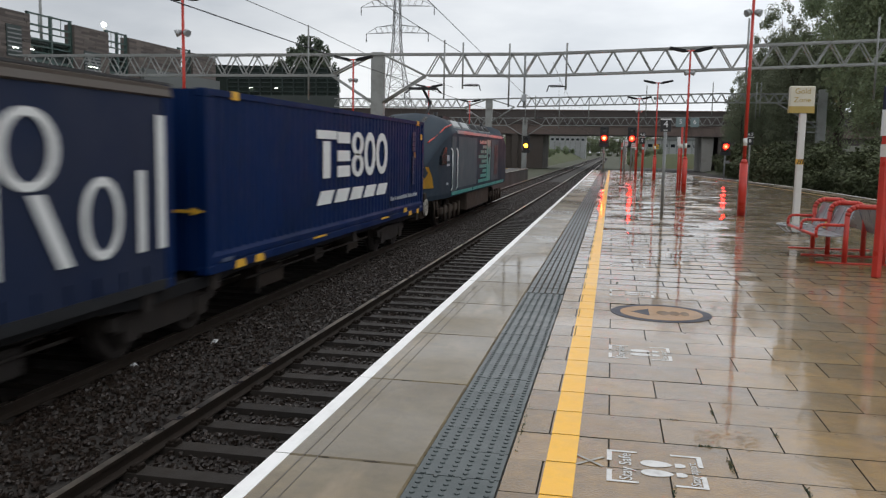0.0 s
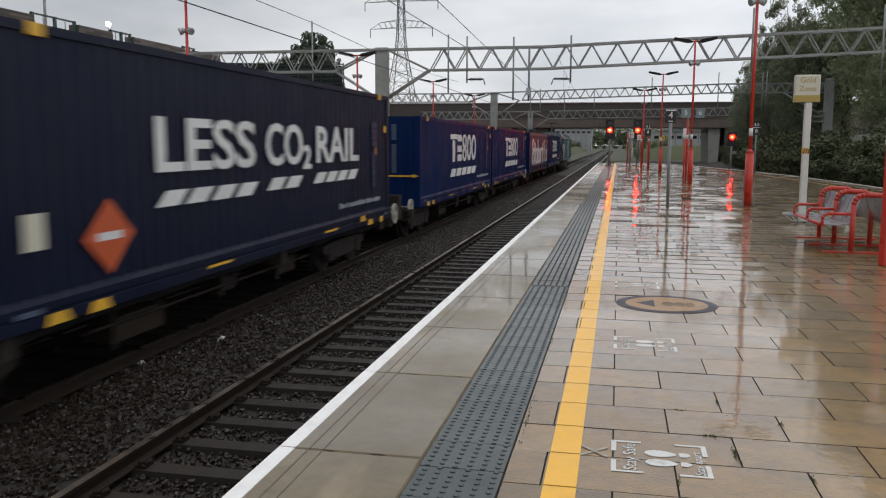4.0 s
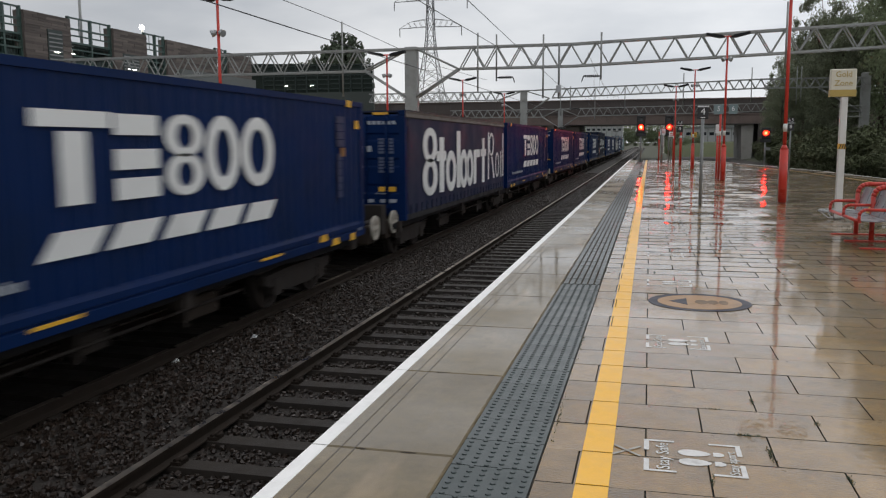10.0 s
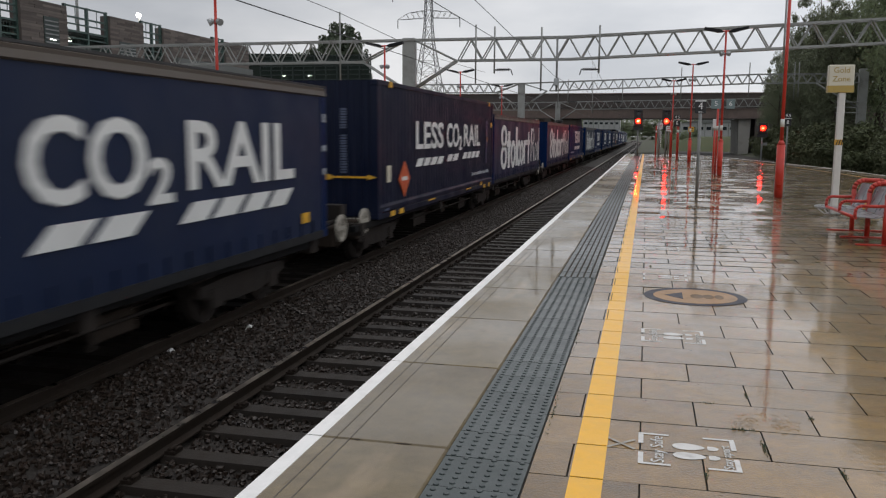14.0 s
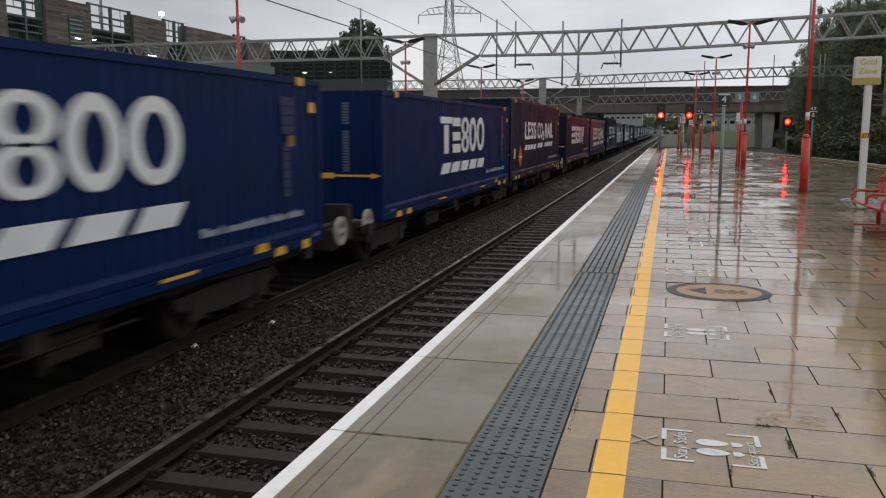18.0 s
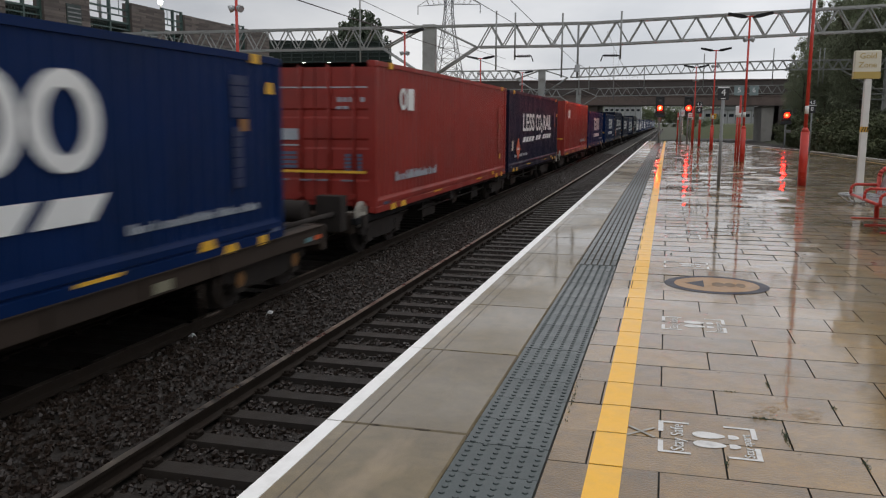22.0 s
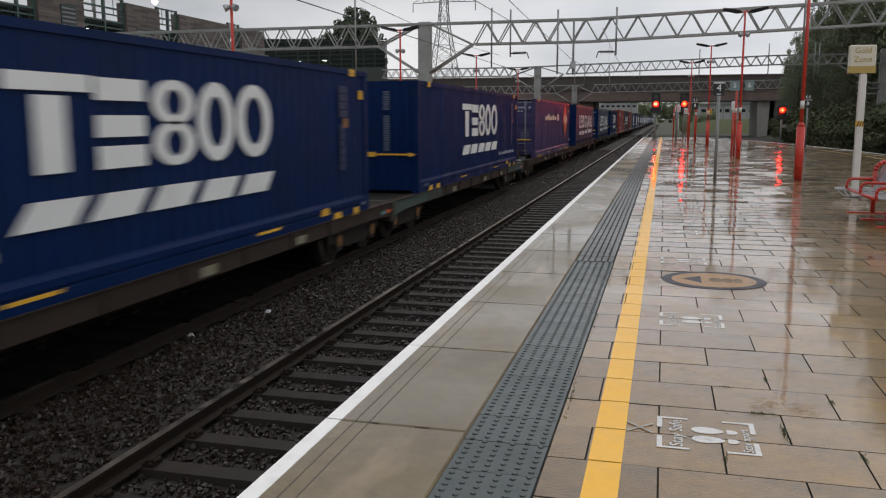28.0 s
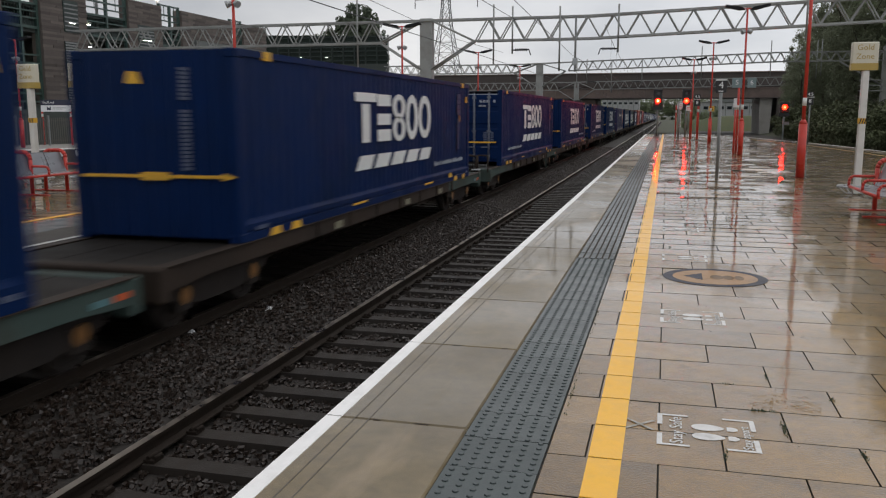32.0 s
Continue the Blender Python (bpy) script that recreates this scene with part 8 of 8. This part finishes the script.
def plates_mesh(name, rows, material, gap=0.010, thick=0.03, worn=0.019):
    """Many flat slabs in one mesh, each with its own edges and a small lean of its own."""
    r = np.random.default_rng(6)
    v, f, paint = [], [], []
    for x0, x1, y0, y1, z in rows:
        k = len(v)
        a, b, c, d = x0 + gap / 2, x1 - gap / 2, y0 + gap / 2, y1 - gap / 2
        loose = 0.45 if y0 < 18 else 1.0
        lean, tip = r.normal(scale=0.0016) * loose, r.normal(scale=0.0031) * loose
        t = np.array([-lean - tip, lean - tip, lean + tip, -lean + tip]) + z
        w, u = worn * r.uniform(0.6, 1.4), 0.003
        v += [(a + u, c + w, t[0]), (b - u, c + w, t[1]), (b - u, d - w, t[2]), (a + u, d - w, t[3])]
        v += [(a, c, t[0] - 0.006), (b, c, t[1] - 0.006), (b, d, t[2] - 0.006), (a, d, t[3] - 0.006)]
        f += [(k, k + 1, k + 2, k + 3), (k, k + 4, k + 5, k + 1), (k + 1, k + 5, k + 6, k + 2), (k + 2, k + 6, k + 7, k + 3), (k + 3, k + 7, k + 4, k)]
        paint += [0, 1, 1, 1, 1]
    me = bpy.data.meshes.new(name)
    me.from_pydata(v, [], f)
    me.materials.append(material)
    me.materials.append(SLAB_EDGE_AND_SHADE)
    me.polygons.foreach_set("material_index", paint)
    return me


tagged(part("paving_run", plates_mesh("paving_run", far_slabs, PAVING), PAVING, PLATFORM, "far run of wet paving slabs"), kind="stuff")

far_rows = []
for n in range(-38, 168):
    x = -18.0 - (0.341 if n % 2 else 0)
    while x < -9.0:
        x0, x1 = max(x, -18.0), min(x + SLAB_W, -9.0)
        x += SLAB_W
        if x1 - x0 > 0.06:
            far_rows.append((x0, x1, COURSE0 + n * COURSE, COURSE0 + (n + 1) * COURSE, -0.003))
tagged(part("paving_run", plates_mesh("paving_run", far_rows, PAVING), PAVING, FAR_PLATFORM, "run of wet brown paving slabs"), kind="stuff")

# coping slabs, with the white edge line and two grooves
COPE = 1.655
COPE_ME = slab_mesh(0.845, "coping_slab", COPING, COPE, 0.008, 0.16, 0.012, False)
LINE_ME = mesh_of("white_edge_line", box(B(), 0.0, 0.095, 0.006, COPE - 0.006, 0.0, 0.0035), WHITE_LINE)
GROOVE_ME = mesh_of("groove", box(B(), -0.0035, 0.0035, 0.004, COPE - 0.004, 0.0, 0.0015), GROOVE)
for n in range(-11, 50):
    y = 4.36 + n * COPE
    if y + COPE > 84:
        break
    p = part("coping_slab", COPE_ME, COPING, PLATFORM, "", pose(EDGE_X, y, rng.uniform(-0.002, 0.001)))
    part("white_edge_line", LINE_ME, WHITE_LINE, p, "white painted edge", pose(0.0, 0, 0.0))
    if n < 8:
        for k in range(2):
            cx, wide = rng.uniform(0.25, 0.75), rng.uniform(0.03, 0.08)
            chip = [(cx + wide * math.cos(a) * rng.uniform(0.6, 1.1), -0.003 + 0.012 * math.sin(a) * rng.uniform(0.5, 1.2)) for a in (0, 0.8, 1.6, 2.4, 3.2, 4.0, 4.8, 5.6)]
            part("joint_chip", slab(B(), chip, 0.0005, 0.0015), SLAB_EDGE_AND_SHADE, p, "dark chip in the joint")
    if n < 14:
        for x in (0.178, 0.262):
            part("groove", GROOVE_ME, GROOVE, p, "", pose(x, 0, 0))

# tactile tiles: rows of blisters near, ribs farther on
TILE = 0.4


def tactile_mesh(ribs):
    bm = box(B(), 0.004, 0.462, 0.003, TILE - 0.003, -0.03, 0.0)
    for k in range(6):
        x = 0.045 + k * 0.076
        if ribs:
            box(bm, x - 0.027, x + 0.027, 0.006, TILE - 0.006, 0.0, 0.006)
        else:
            for j in range(6):
                y = 0.033 + j * 0.0667 + (0.033 if k % 2 else 0) - 0.016
                tube(bm, (x, y, 0.0), (x, y, 0.006), 0.0165, 8, 0.011)
    return bm


BLISTER = mesh_of("tactile_tile", tactile_mesh(False), TACTILE)
RIBBED = mesh_of("tactile_tile", tactile_mesh(True), TACTILE)
# tile top between the ribs coloured dark, for the shade in the grooves
RIBBED.materials.append(SLAB_EDGE_AND_SHADE)
RIBBED.polygons[1].material_index = 1
for n in range(-42, 160):
    y = 3.06 + n * TILE
    if y > 83:
        break
    part("tactile_tile", BLISTER if y < 9.95 else RIBBED, TACTILE, PLATFORM, "", pose(-1.0, y, -0.002 + rng.uniform(-0.001, 0.001)))

# yellow line, broken at the joints
YELLOW_ME = mesh_of("yellow_line", box(B(), 0, 0.168, 0.007, COURSE - 0.007, 0, 0.0035), YELLOW_LINE)
for n in range(-38, 168):
    part("yellow_line", YELLOW_ME, YELLOW_LINE, PLATFORM, "", pose(-0.317, COURSE0 + n * COURSE, 0.0))
SLIT_ME = mesh_of("joint_slit", box(B(), 0.012, 0.02, 0.02, COURSE - 0.02, 0.0035, 0.0045), SLAB_EDGE_AND_SHADE)
for n in range(8, 44, 2):
    part("joint_slit", SLIT_ME, SLAB_EDGE_AND_SHADE, PLATFORM, "", pose(-0.317, COURSE0 + n * COURSE, 0.0))
# a worn kerb line on the far side of the platform
edge_rows = [(right_edge(y) - 1.0, right_edge(y + 1.0) + 0.02, y, y + 1.0, 0.0) for y in range(-14, 84)]
tagged(part("kerb_run", plates_mesh("kerb_run", edge_rows, COPING), COPING, PLATFORM, "coping along the far side"), kind="stuff")
bm = B()
for y in range(-14, 83):
    a, b = right_edge(y), right_edge(y + 1)
    slab(bm, [(a - 0.1, y), (a + 0.02, y), (b + 0.02, y + 1), (b - 0.1, y + 1)], 0.002, 0.006)
part("white_edge_line", bm, WHITE_LINE, PLATFORM, "white painted edge")
bm = B()
for y in range(-14, 66):
    a, b = right_edge(y) - 1.55, right_edge(y + 1) - 1.55
    slab(bm, [(a - 0.08, y), (a + 0.08, y), (b + 0.08, y + 1), (b - 0.08, y + 1)], 0.004, 0.008)
part("yellow_line", bm, WORN_YELLOW, PLATFORM, "worn yellow line along the far edge")

# moss and small tufts of grass in the joints
tuft = B()
rg = random.Random(12)
for cx, cy, long_x, long_y, n in ((0.70, 5.78, 0.01, 0.05, 40), (1.04, 5.39, 0.01, 0.05, 44), (0.69, 4.8, 0.01, 0.10, 70), (1.04, 4.5, 0.01, 0.07, 50), (0.60, 5.08, 0.07, 0.008, 60),
                                  (0.43, 5.555, 0.04, 0.006, 24), (0.35, 4.31, 0.008, 0.06, 24), (0.1, 11.4, 0.01, 0.08, 24), (-0.52, 5.2, 0.012, 0.5, 50), (-0.535, 7.2, 0.012, 0.6, 40)):
    for k in range(n):
        x, y = cx + 0.015 + rg.gauss(0, 0.6) * long_x, cy + rg.gauss(0, 0.6) * long_y
        a, w, h = rg.uniform(0, 3.14), rg.uniform(0.003, 0.006), rg.uniform(0.004, 0.014)
        dx, dy = rg.uniform(-0.01, 0.01), rg.uniform(-0.01, 0.01)
        v = [tuft.verts.new(q) for q in ((x - w * math.cos(a), y - w * math.sin(a), -0.004), (x + w * math.cos(a), y + w * math.sin(a), -0.004), (x + dx, y + dy, h))]
        tuft.faces.new(v)
solid("grass_tufts", tuft, LEAF_DEEP, "small green tufts growing in the paving joints", "grass", kind="stuff")

motions()
